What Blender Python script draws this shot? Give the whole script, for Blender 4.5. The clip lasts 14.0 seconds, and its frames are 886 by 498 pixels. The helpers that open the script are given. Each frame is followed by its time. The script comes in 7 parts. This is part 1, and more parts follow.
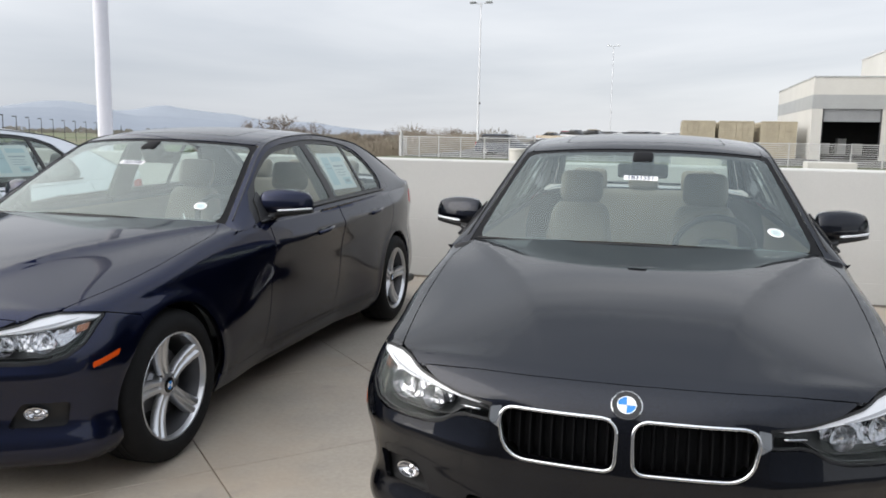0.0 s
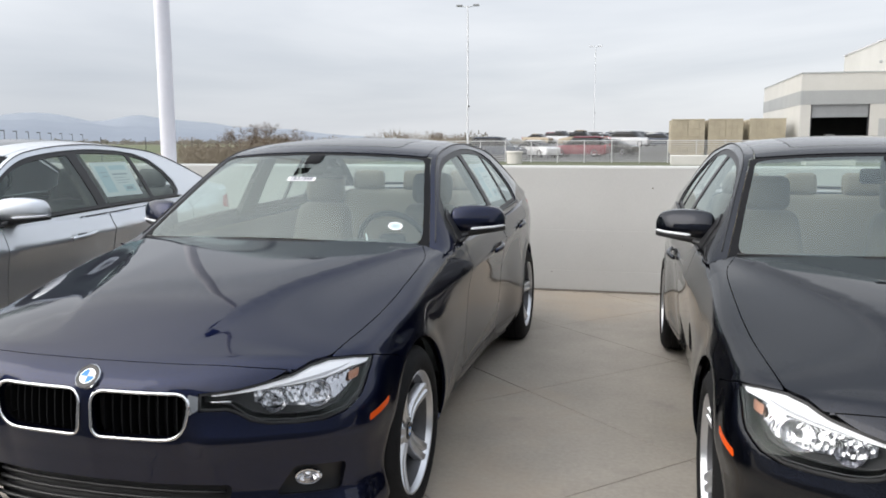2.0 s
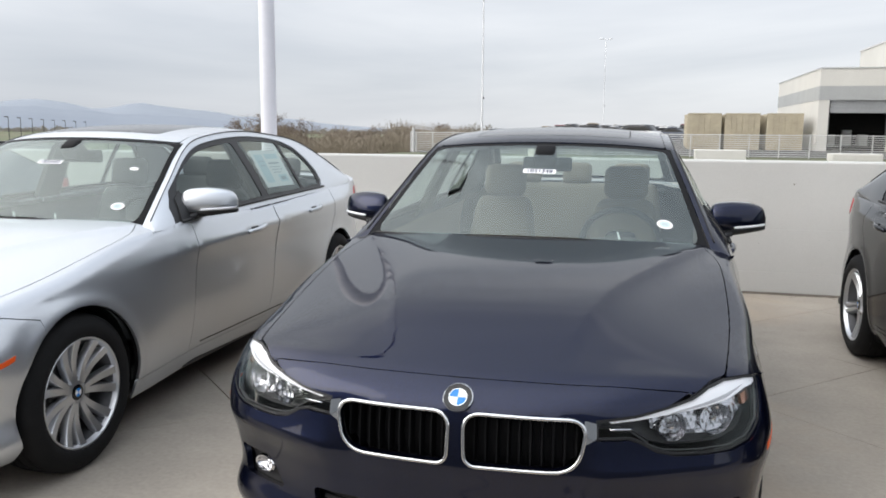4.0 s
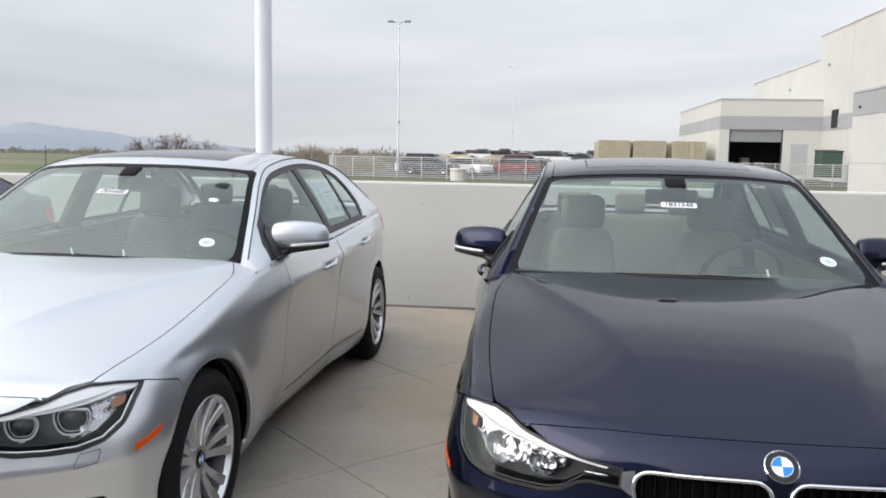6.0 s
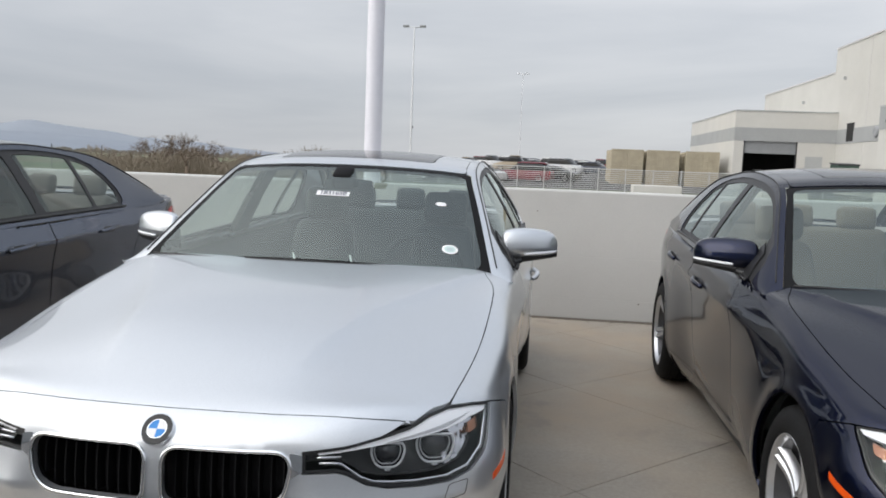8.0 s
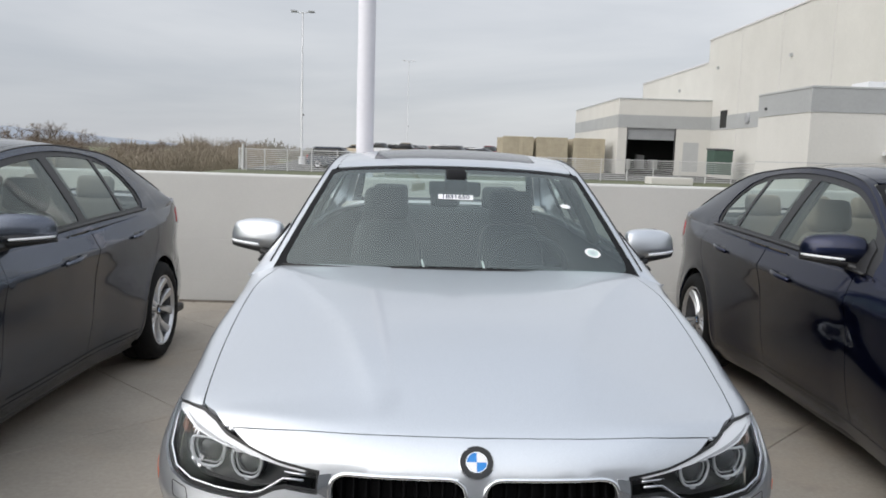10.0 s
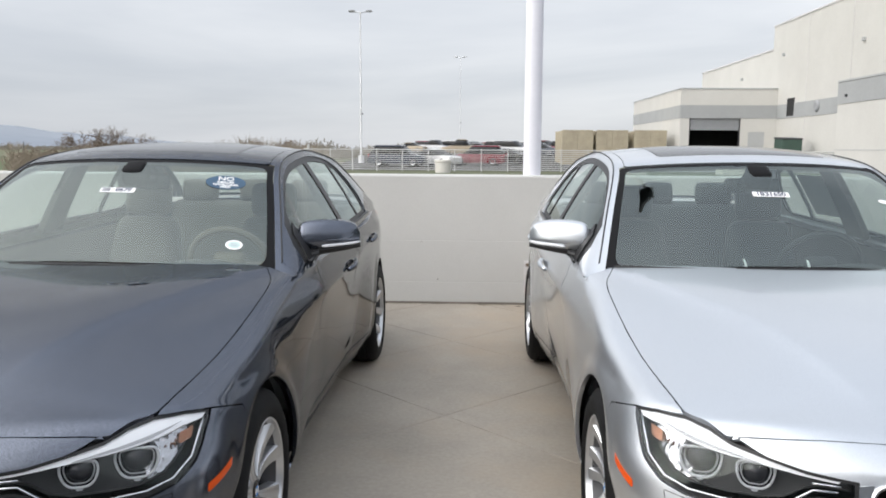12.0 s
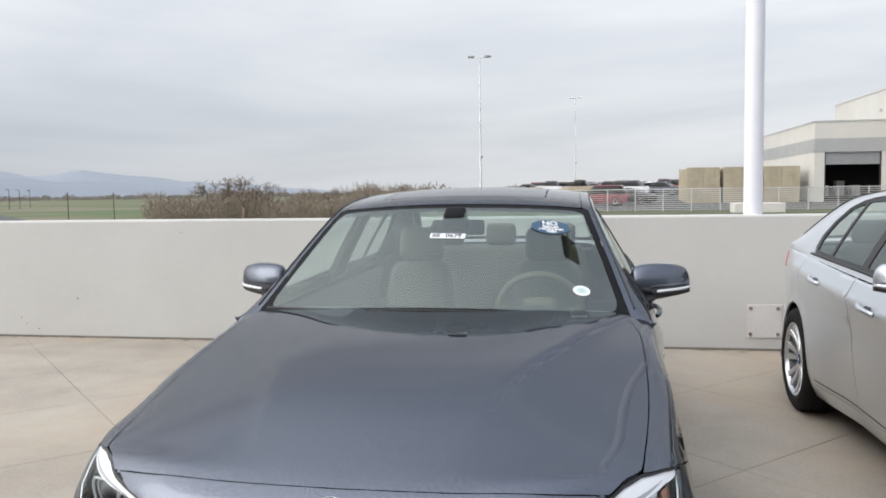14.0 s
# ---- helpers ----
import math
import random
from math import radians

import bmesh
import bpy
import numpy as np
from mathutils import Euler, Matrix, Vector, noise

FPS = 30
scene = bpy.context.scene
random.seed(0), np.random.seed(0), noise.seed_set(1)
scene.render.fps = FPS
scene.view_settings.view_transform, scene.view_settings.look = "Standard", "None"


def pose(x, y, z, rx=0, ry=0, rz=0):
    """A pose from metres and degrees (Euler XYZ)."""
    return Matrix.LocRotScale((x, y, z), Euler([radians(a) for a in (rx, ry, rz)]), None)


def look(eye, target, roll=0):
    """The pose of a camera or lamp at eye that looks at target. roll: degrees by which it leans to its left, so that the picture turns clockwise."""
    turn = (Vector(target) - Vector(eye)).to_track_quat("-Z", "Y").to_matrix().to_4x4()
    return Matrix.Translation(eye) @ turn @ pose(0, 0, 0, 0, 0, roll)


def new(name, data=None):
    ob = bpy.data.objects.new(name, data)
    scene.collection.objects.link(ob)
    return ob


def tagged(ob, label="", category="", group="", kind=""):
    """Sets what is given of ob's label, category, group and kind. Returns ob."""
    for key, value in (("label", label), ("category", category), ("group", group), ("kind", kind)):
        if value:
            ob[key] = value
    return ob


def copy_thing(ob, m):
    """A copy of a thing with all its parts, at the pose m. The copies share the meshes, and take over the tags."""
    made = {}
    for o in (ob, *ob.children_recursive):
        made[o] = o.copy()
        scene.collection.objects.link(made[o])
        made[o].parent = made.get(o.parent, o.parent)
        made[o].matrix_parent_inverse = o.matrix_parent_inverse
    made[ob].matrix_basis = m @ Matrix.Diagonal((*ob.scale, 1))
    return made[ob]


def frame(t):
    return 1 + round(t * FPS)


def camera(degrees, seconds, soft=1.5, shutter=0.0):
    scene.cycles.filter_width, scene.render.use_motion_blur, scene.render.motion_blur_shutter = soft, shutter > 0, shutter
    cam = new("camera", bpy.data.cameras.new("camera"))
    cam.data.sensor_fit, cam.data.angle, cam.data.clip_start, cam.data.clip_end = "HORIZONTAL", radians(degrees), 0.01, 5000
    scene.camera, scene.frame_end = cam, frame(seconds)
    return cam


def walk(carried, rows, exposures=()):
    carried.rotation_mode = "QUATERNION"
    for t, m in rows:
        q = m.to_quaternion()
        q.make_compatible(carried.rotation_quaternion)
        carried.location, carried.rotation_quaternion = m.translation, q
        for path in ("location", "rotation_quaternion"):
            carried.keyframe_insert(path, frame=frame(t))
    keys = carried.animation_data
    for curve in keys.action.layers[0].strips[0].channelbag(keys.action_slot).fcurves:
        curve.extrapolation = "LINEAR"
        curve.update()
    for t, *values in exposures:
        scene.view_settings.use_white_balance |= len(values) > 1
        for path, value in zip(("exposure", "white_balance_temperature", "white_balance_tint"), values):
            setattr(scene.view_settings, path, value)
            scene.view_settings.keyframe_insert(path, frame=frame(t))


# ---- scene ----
cam = camera(58.07, 14.0, soft=1.8)
ROWS = [
    (0.0, 0.069, -2.824, 1.388, -7.98, -1.07, 15.31),
    (0.5, -0.176, -2.740, 1.410, -8.92, -0.72, 14.04),
    (1.0, -0.469, -2.749, 1.398, -7.93, -0.13, 6.61),
    (1.5, -0.779, -2.789, 1.417, -7.76, -0.87, 9.13),
    (2.0, -1.083, -2.737, 1.405, -7.71, 0.17, 13.76),
    (2.5, -1.348, -2.713, 1.391, -6.95, -1.62, 12.43),
    (3.0, -1.667, -2.763, 1.407, -7.71, -0.42, 7.55),
    (3.5, -1.952, -2.760, 1.380, -7.60, -0.45, 12.26),
    (3.7, -2.074, -2.735, 1.384, -8.39, -0.63, 14.09),
    (5.8, -3.180, -2.601, 1.407, -6.63, 0.07, 8.50),
    (6.0, -3.277, -2.597, 1.406, -6.53, -1.04, 7.16),
    (6.5, -3.560, -2.624, 1.404, -6.19, 0.14, 2.16),
    (7.0, -3.830, -2.647, 1.396, -6.23, -1.76, 7.19),
    (7.5, -4.103, -2.561, 1.378, -6.86, -0.49, 11.86),
    (8.0, -4.344, -2.526, 1.371, -6.13, -2.16, 7.24),
    (8.2, -4.464, -2.541, 1.363, -6.30, -0.37, 4.73),
    (10.3, -5.536, -2.488, 1.403, -6.76, -1.90, -1.36),
    (10.5, -5.639, -2.480, 1.396, -6.54, -2.64, 1.17),
    (11.0, -5.920, -2.400, 1.356, -7.70, -2.45, 6.06),
    (11.5, -6.206, -2.376, 1.385, -4.88, -2.74, 8.56),
    (12.0, -6.490, -2.451, 1.397, -7.10, -0.37, 2.16),
    (12.5, -6.707, -2.476, 1.372, -5.71, -1.40, 10.91),
    (13.0, -6.951, -2.394, 1.393, -5.03, 0.81, 17.18),
    (13.5, -7.155, -2.389, 1.382, -4.63, -0.19, 15.94),
    (14.0, -7.406, -2.451, 1.404, -4.08, 0.82, 9.99),
]
walk(cam, [(t, pose(x, y, z, 90 + pitch, roll, yaw)) for t, x, y, z, pitch, roll, yaw in ROWS],
     [(0, 0.05, 6430, 10), (3.5, 0.08, 6430, 10), (5.8, 0.0, 6430, 10), (6.6, 0.05, 6430, 10), (7.2, -0.08, 6430, 10), (7.6, -0.2, 6430, 10), (8.0, -0.31, 6430, 10), (8.3, -0.31, 6430, 10), (10.3, -0.25, 6430, 10), (10.6, -0.22, 6430, 10), (11.3, -0.06, 6430, 10), (12.5, -0.03, 6430, 10), (14.0, -0.05, 6430, 10)])

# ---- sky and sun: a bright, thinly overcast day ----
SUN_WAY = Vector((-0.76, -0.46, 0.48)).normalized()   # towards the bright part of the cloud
world = bpy.data.worlds.new("overcast_sky")
scene.world = world
world.use_nodes = True
wt = world.node_tree
wt.nodes.clear()


def wnode(kind, **sets):
    n = wt.nodes.new(kind)
    for key, value in sets.items():
        n.inputs[key].default_value = value
    return n


w_out = wt.nodes.new("ShaderNodeOutputWorld")
w_bg = wnode("ShaderNodeBackground", Strength=1.0)
w_sky = wt.nodes.new("ShaderNodeTexSky")
w_sky.sky_type = "NISHITA"
w_sky.sun_disc = False
w_sky.sun_elevation, w_sky.sun_rotation = radians(28), radians(239)
w_dim = wt.nodes.new("ShaderNodeVectorMath")
w_dim.operation = "SCALE"
w_dim.inputs["Scale"].default_value = 0.10
w_co = wt.nodes.new("ShaderNodeTexCoord")
w_sep = wt.nodes.new("ShaderNodeSeparateXYZ")
w_map = wt.nodes.new("ShaderNodeMapping")
w_map.inputs["Scale"].default_value = (0.8, 0.8, 5.0)
w_map.inputs["Rotation"].default_value = (0.05, 0.03, 0.6)
w_noise = wnode("ShaderNodeTexNoise", Scale=1.7, Detail=6.0, Roughness=0.52, Distortion=0.4)
w_cloud = wt.nodes.new("ShaderNodeValToRGB")
w_cloud.color_ramp.elements[0].position, w_cloud.color_ramp.elements[0].color = 0.30, (0.675, 0.702, 0.742, 1)
w_cloud.color_ramp.elements[1].position, w_cloud.color_ramp.elements[1].color = 0.66, (0.95, 0.955, 0.965, 1)
w_grad = wt.nodes.new("ShaderNodeValToRGB")
w_grad.color_ramp.elements[0].position, w_grad.color_ramp.elements[0].color = 0.0, (0.885, 0.895, 0.91, 1)
w_grad.color_ramp.elements[1].position, w_grad.color_ramp.elements[1].color = 1.0, (1.45, 1.53, 1.65, 1)
w_mid = w_grad.color_ramp.elements.new(0.30)
w_mid.color = (1.10, 1.118, 1.145, 1)
for at, colour in ((0.50, (1.16, 1.19, 1.24, 1)), (0.68, (1.04, 1.09, 1.17, 1)), (0.80, (1.12, 1.18, 1.27, 1))):
    w_grad.color_ramp.elements.new(at).color = colour
w_mul = wt.nodes.new("ShaderNodeMix")
w_mul.data_type, w_mul.blend_type = "RGBA", "MULTIPLY"
w_mul.inputs["Factor"].default_value = 1.0
w_mix = wt.nodes.new("ShaderNodeMix")
w_mix.data_type = "RGBA"
w_mix.inputs["Factor"].default_value = 0.9
wl = wt.links.new
wl(w_co.outputs["Generated"], w_map.inputs["Vector"])
wl(w_co.outputs["Generated"], w_sep.inputs[0])
wl(w_map.outputs[0], w_noise.inputs["Vector"])
wl(w_noise.outputs[0], w_cloud.inputs[0])
wl(w_sep.outputs["Z"], w_grad.inputs[0])
wl(w_cloud.outputs[0], w_mul.inputs[6])
wl(w_grad.outputs[0], w_mul.inputs[7])
wl(w_sky.outputs[0], w_dim.inputs[0])
wl(w_dim.outputs[0], w_mix.inputs[6])
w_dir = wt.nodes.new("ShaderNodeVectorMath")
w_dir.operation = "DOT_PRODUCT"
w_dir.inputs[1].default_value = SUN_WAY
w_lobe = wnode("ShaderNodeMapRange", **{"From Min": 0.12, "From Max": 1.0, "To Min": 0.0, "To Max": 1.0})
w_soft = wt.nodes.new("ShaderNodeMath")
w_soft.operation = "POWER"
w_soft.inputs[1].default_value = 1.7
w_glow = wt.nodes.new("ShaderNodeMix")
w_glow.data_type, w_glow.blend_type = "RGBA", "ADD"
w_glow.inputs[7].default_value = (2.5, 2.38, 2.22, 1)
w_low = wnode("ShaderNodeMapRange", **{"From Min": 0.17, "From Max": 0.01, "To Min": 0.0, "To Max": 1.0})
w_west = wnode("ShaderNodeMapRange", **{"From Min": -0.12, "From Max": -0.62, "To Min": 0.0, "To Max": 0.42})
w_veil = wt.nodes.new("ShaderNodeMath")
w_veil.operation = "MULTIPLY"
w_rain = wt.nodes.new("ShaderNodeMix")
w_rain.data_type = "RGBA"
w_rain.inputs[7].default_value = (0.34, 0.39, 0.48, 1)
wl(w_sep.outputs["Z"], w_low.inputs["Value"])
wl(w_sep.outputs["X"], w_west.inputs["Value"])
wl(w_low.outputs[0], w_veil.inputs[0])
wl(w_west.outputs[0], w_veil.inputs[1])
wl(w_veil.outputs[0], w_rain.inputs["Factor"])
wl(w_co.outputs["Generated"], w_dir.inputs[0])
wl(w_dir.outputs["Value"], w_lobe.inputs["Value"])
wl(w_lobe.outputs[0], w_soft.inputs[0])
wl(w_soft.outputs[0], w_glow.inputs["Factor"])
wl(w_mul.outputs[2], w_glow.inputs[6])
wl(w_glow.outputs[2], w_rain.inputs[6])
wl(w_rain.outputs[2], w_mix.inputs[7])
wl(w_mix.outputs[2], w_bg.inputs["Color"])
wl(w_bg.outputs[0], w_out.inputs["Surface"])

sun = new("sun", bpy.data.lights.new("sun", "SUN"))
sun.data.energy, sun.data.angle, sun.data.color = 0.75, radians(50), (1.0, 0.95, 0.88)
sun.matrix_world = look((0, 0, 30), (Vector((0, 0, 30)) - SUN_WAY * 10))

# ---- materials ----
def shader(name, colour, rough=0.5, metal=0.0, **more):
    """A material with one Principled shader; returns material, its node tree and the shader."""
    m = bpy.data.materials.new(name)
    m.use_nodes = True
    nt = m.node_tree
    b = nt.nodes["Principled BSDF"]
    b.inputs["Base Color"].default_value = (*colour, 1)
    b.inputs["Roughness"].default_value = rough
    b.inputs["Metallic"].default_value = metal
    for key, value in more.items():
        b.inputs[key.replace("_", " ")].default_value = value
    return m, nt, b


def mottle(nt, b, colour, amount=0.25, scale=4.0, fine=60.0, bump=0.0, stretch=(1, 1, 1)):
    """Two scales of variation in the base colour, and fine relief."""
    co = nt.nodes.new("ShaderNodeTexCoord")
    mp = nt.nodes.new("ShaderNodeMapping")
    mp.inputs["Scale"].default_value = stretch
    nt.links.new(co.outputs["Object"], mp.inputs["Vector"])
    fac = []
    for s, d in ((scale, 5.0), (fine, 3.0)):
        n = nt.nodes.new("ShaderNodeTexNoise")
        n.inputs["Scale"].default_value, n.inputs["Detail"].default_value = s, d
        n.inputs["Roughness"].default_value = 0.6
        nt.links.new(mp.outputs[0], n.inputs["Vector"])
        fac.append(n.outputs[0])
    mix = nt.nodes.new("ShaderNodeMath")
    mix.operation = "MULTIPLY_ADD"
    nt.links.new(fac[1], mix.inputs[0])
    mix.inputs[1].default_value = 0.35
    half = nt.nodes.new("ShaderNodeMath")
    half.operation = "MULTIPLY"
    half.inputs[1].default_value = 0.65
    nt.links.new(fac[0], half.inputs[0])
    nt.links.new(half.outputs[0], mix.inputs[2])
    ramp = nt.nodes.new("ShaderNodeValToRGB")
    lo, hi = 1 - amount, 1 + amount
    ramp.color_ramp.elements[0].position, ramp.color_ramp.elements[1].position = 0.33, 0.68
    ramp.color_ramp.elements[0].color = (*[c * lo for c in colour], 1)
    ramp.color_ramp.elements[1].color = (*[min(1, c * hi) for c in colour], 1)
    nt.links.new(mix.outputs[0], ramp.inputs[0])
    nt.links.new(ramp.outputs[0], b.inputs["Base Color"])
    if bump:
        bp = nt.nodes.new("ShaderNodeBump")
        bp.inputs["Strength"].default_value, bp.inputs["Distance"].default_value = bump, 0.004
        nt.links.new(fac[1], bp.inputs["Height"])
        nt.links.new(bp.outputs[0], b.inputs["Normal"])
    return ramp, mp, fac


def surface(name, colour, rough=0.7, metal=0.0, amount=0.2, scale=4.0, fine=60.0, bump=0.3, stretch=(1, 1, 1), **more):
    m, nt, b = shader(name, colour, rough, metal, **more)
    mottle(nt, b, colour, amount, scale, fine, bump, stretch=stretch)
    return m


def paint(name, colour, metal, rough=0.32, fleck=0.35, coat=1.42, edge=1.0):
    """Car paint: a base with fine metal flecks under a clear coat, with a trace of dust."""
    m, nt, b = shader(name, colour, rough, metal, Coat_Weight=1.0, Coat_Roughness=0.03, Coat_IOR=coat, Specular_IOR_Level=0.05, Specular_Tint=(edge, edge, edge, 1))
    co = nt.nodes.new("ShaderNodeTexCoord")
    v = nt.nodes.new("ShaderNodeTexVoronoi")
    v.inputs["Scale"].default_value = 900
    n = nt.nodes.new("ShaderNodeTexNoise")
    n.inputs["Scale"].default_value, n.inputs["Detail"].default_value = 5.0, 6.0
    nt.links.new(co.outputs["Object"], v.inputs["Vector"])
    nt.links.new(co.outputs["Object"], n.inputs["Vector"])
    ramp = nt.nodes.new("ShaderNodeValToRGB")
    ramp.color_ramp.elements[0].color = (*[c * (1 - fleck) for c in colour], 1)
    ramp.color_ramp.elements[1].color = (*[min(1, c * (1 + fleck)) for c in colour], 1)
    nt.links.new(v.outputs["Color"], ramp.inputs[0])
    nt.links.new(ramp.outputs[0], b.inputs["Base Color"])
    dust = nt.nodes.new("ShaderNodeMapRange")
    dust.inputs["From Min"].default_value, dust.inputs["From Max"].default_value = 0.35, 0.75
    dust.inputs["To Min"].default_value, dust.inputs["To Max"].default_value = 0.008, 0.05
    nt.links.new(n.outputs[0], dust.inputs["Value"])
    nt.links.new(dust.outputs[0], b.inputs["Coat Roughness"])
    return m


def faceted(name, colour, rough, scale, bump):
    """Bright metal pressed into small pillow facets, as within a lamp."""
    m, nt, b = shader(name, colour, rough, 1.0)
    co = nt.nodes.new("ShaderNodeTexCoord")
    mp = nt.nodes.new("ShaderNodeMapping")
    mp.inputs["Scale"].default_value = (1.0, 1.0, 0.45)
    v = nt.nodes.new("ShaderNodeTexVoronoi")
    v.inputs["Scale"].default_value = scale
    bp = nt.nodes.new("ShaderNodeBump")
    bp.inputs["Strength"].default_value, bp.inputs["Distance"].default_value = bump, 0.006
    nt.links.new(co.outputs["Object"], mp.inputs["Vector"])
    nt.links.new(mp.outputs[0], v.inputs["Vector"])
    nt.links.new(v.outputs["Distance"], bp.inputs["Height"])
    nt.links.new(bp.outputs[0], b.inputs["Normal"])
    return m


def clear_pane(name, tint, gloss=0.06):
    """Thin sheet glass: straight through, with a Fresnel reflection."""
    m = bpy.data.materials.new(name)
    m.use_nodes = True
    nt = m.node_tree
    nt.nodes.clear()
    out = nt.nodes.new("ShaderNodeOutputMaterial")
    mix = nt.nodes.new("ShaderNodeMixShader")
    tr = nt.nodes.new("ShaderNodeBsdfTransparent")
    tr.inputs["Color"].default_value = (*tint, 1)
    gl = nt.nodes.new("ShaderNodeBsdfGlossy")
    gl.inputs["Roughness"].default_value = 0.02
    gl.inputs["Color"].default_value = (0.90, 0.98, 0.95, 1)
    lw = nt.nodes.new("ShaderNodeLayerWeight")
    lw.inputs["Blend"].default_value = 0.5
    steep = nt.nodes.new("ShaderNodeMath")
    steep.operation = "POWER"
    steep.inputs[1].default_value = 5.0
    share = nt.nodes.new("ShaderNodeMath")
    share.operation = "MULTIPLY_ADD"
    share.inputs[1].default_value, share.inputs[2].default_value = 1 - gloss, gloss
    nt.links.new(lw.outputs["Facing"], steep.inputs[0])
    nt.links.new(steep.outputs[0], share.inputs[0])
    nt.links.new(share.outputs[0], mix.inputs[0])
    nt.links.new(tr.outputs[0], mix.inputs[1])
    nt.links.new(gl.outputs[0], mix.inputs[2])
    nt.links.new(mix.outputs[0], out.inputs["Surface"])
    return m


def concrete():
    """Deck concrete: grey with warm brown stains, dark spots and fine grain."""
    m, nt, b = shader("concrete_floor", (0.4, 0.36, 0.31), 0.85)
    ramp, mp, fac = mottle(nt, b, (0.355, 0.318, 0.27), 0.2, 1.3, 45, 0.25)
    co = nt.nodes.new("ShaderNodeTexCoord")
    base = ramp.outputs[0]
    for scale, lo, hi, tint, seed in ((0.55, 0.50, 0.68, (0.40, 0.322, 0.24), 3.0), (2.2, 0.60, 0.72, (0.28, 0.248, 0.215), 9.0), (0.35, 0.54, 0.75, (0.45, 0.42, 0.365), 17.0)):
        n = nt.nodes.new("ShaderNodeTexNoise")
        n.noise_dimensions = "4D"
        n.inputs["W"].default_value, n.inputs["Scale"].default_value, n.inputs["Detail"].default_value, n.inputs["Roughness"].default_value = seed, scale, 7.0, 0.62
        nt.links.new(co.outputs["Object"], n.inputs["Vector"])
        r = nt.nodes.new("ShaderNodeMapRange")
        r.inputs["From Min"].default_value, r.inputs["From Max"].default_value, r.inputs["To Max"].default_value = lo, hi, 0.9
        nt.links.new(n.outputs[0], r.inputs["Value"])
        x = nt.nodes.new("ShaderNodeMix")
        x.data_type = "RGBA"
        x.inputs[7].default_value = (*tint, 1)
        nt.links.new(r.outputs[0], x.inputs["Factor"])
        nt.links.new(base, x.inputs[6])
        base = x.outputs[2]
    nt.links.new(base, b.inputs["Base Color"])
    return m


M = {}
M["concrete_floor"] = concrete()
M["concrete_joint"] = surface("concrete_joint", (0.32, 0.29, 0.25), 0.95, amount=0.3)
M["wall_paint"] = surface("wall_paint", (0.540, 0.537, 0.518), 0.8, amount=0.06, scale=0.9, fine=90, bump=0.25)
M["pole_paint"] = surface("pole_paint", (0.80, 0.80, 0.86), 0.45, amount=0.05, scale=2, fine=30, bump=0.05)
M["black_paint"] = paint("black_paint", (0.0082, 0.0098, 0.0160), 0.92, coat=1.43, edge=0.35)
M["navy_paint"] = paint("navy_paint", (0.0085, 0.0122, 0.0360), 0.92, coat=1.43, edge=0.35)
M["silver_paint"] = paint("silver_paint", (0.665, 0.69, 0.722), 0.90, 0.36, 0.08)
M["grey_paint"] = paint("grey_paint", (0.132, 0.146, 0.180), 0.95, 0.26, coat=1.36, edge=0.1)
M["white_silver_paint"] = paint("white_silver_paint", (0.62, 0.64, 0.66), 0.6, 0.34, 0.08)
M["black_plastic"] = surface("black_plastic", (0.012, 0.012, 0.013), 0.45, amount=0.3, scale=20, fine=300, bump=0.1)
M["grille_black"] = surface("grille_black", (0.005, 0.005, 0.0055), 0.55, amount=0.2, scale=20, fine=200, bump=0.0, Specular_IOR_Level=0.15)
M["gloss_black"] = shader("gloss_black", (0.008, 0.008, 0.009), 0.12)[0]
M["rubber"] = surface("rubber", (0.009, 0.009, 0.0095), 0.75, Specular_IOR_Level=0.2, amount=0.25, scale=12, fine=150, bump=0.3)
M["alloy"] = surface("alloy", (0.62, 0.63, 0.65), 0.28, 0.9, amount=0.06, scale=8, fine=200, bump=0.05)
M["alloy_dark"] = surface("alloy_dark", (0.24, 0.24, 0.25), 0.4, 0.8, amount=0.1, scale=8, fine=200, bump=0.05)
# darker copy of the alloy, in place of the shade behind the spokes
M["barrel"] = surface("barrel", (0.09, 0.09, 0.095), 0.45, 0.7, amount=0.15, scale=8, fine=200, bump=0.05)
M["chrome"] = shader("chrome", (0.86, 0.87, 0.88), 0.07, 1.0)[0]
M["screen_glass"] = clear_pane("screen_glass", (0.72, 0.81, 0.775), 0.148)
M["rear_glass"] = clear_pane("rear_glass", (0.86, 0.91, 0.88), 0.06)
M["side_glass"] = clear_pane("side_glass", (0.74, 0.80, 0.775), 0.085)
M["lamp_glass"] = clear_pane("lamp_glass", (0.95, 0.96, 0.97), 0.03)
M["amber"] = shader("amber", (0.72, 0.09, 0.008), 0.2)[0]
M["amber_clear"] = shader("amber_clear", (0.32, 0.15, 0.09), 0.15, 0.7)[0]
M["reflector"] = faceted("reflector", (0.52, 0.52, 0.54), 0.16, 95, 0.45)
M["bowl_chrome"] = faceted("bowl_chrome", (0.58, 0.58, 0.60), 0.10, 80, 0.35)
M["lamp_chrome"] = shader("lamp_chrome", (0.68, 0.68, 0.70), 0.08, 1.0)[0]
M["lamp_housing"] = shader("lamp_housing", (0.045, 0.045, 0.046), 0.30)[0]
M["projector"] = shader("projector", (0.03, 0.03, 0.035), 0.06, 0.3)[0]
M["ring_white"] = shader("ring_white", (0.52, 0.53, 0.55), 0.15)[0]
M["brow_white"] = shader("brow_white", (0.88, 0.88, 0.90), 0.18)[0]
M["brow_grey"] = shader("brow_grey", (0.42, 0.42, 0.44), 0.25)[0]
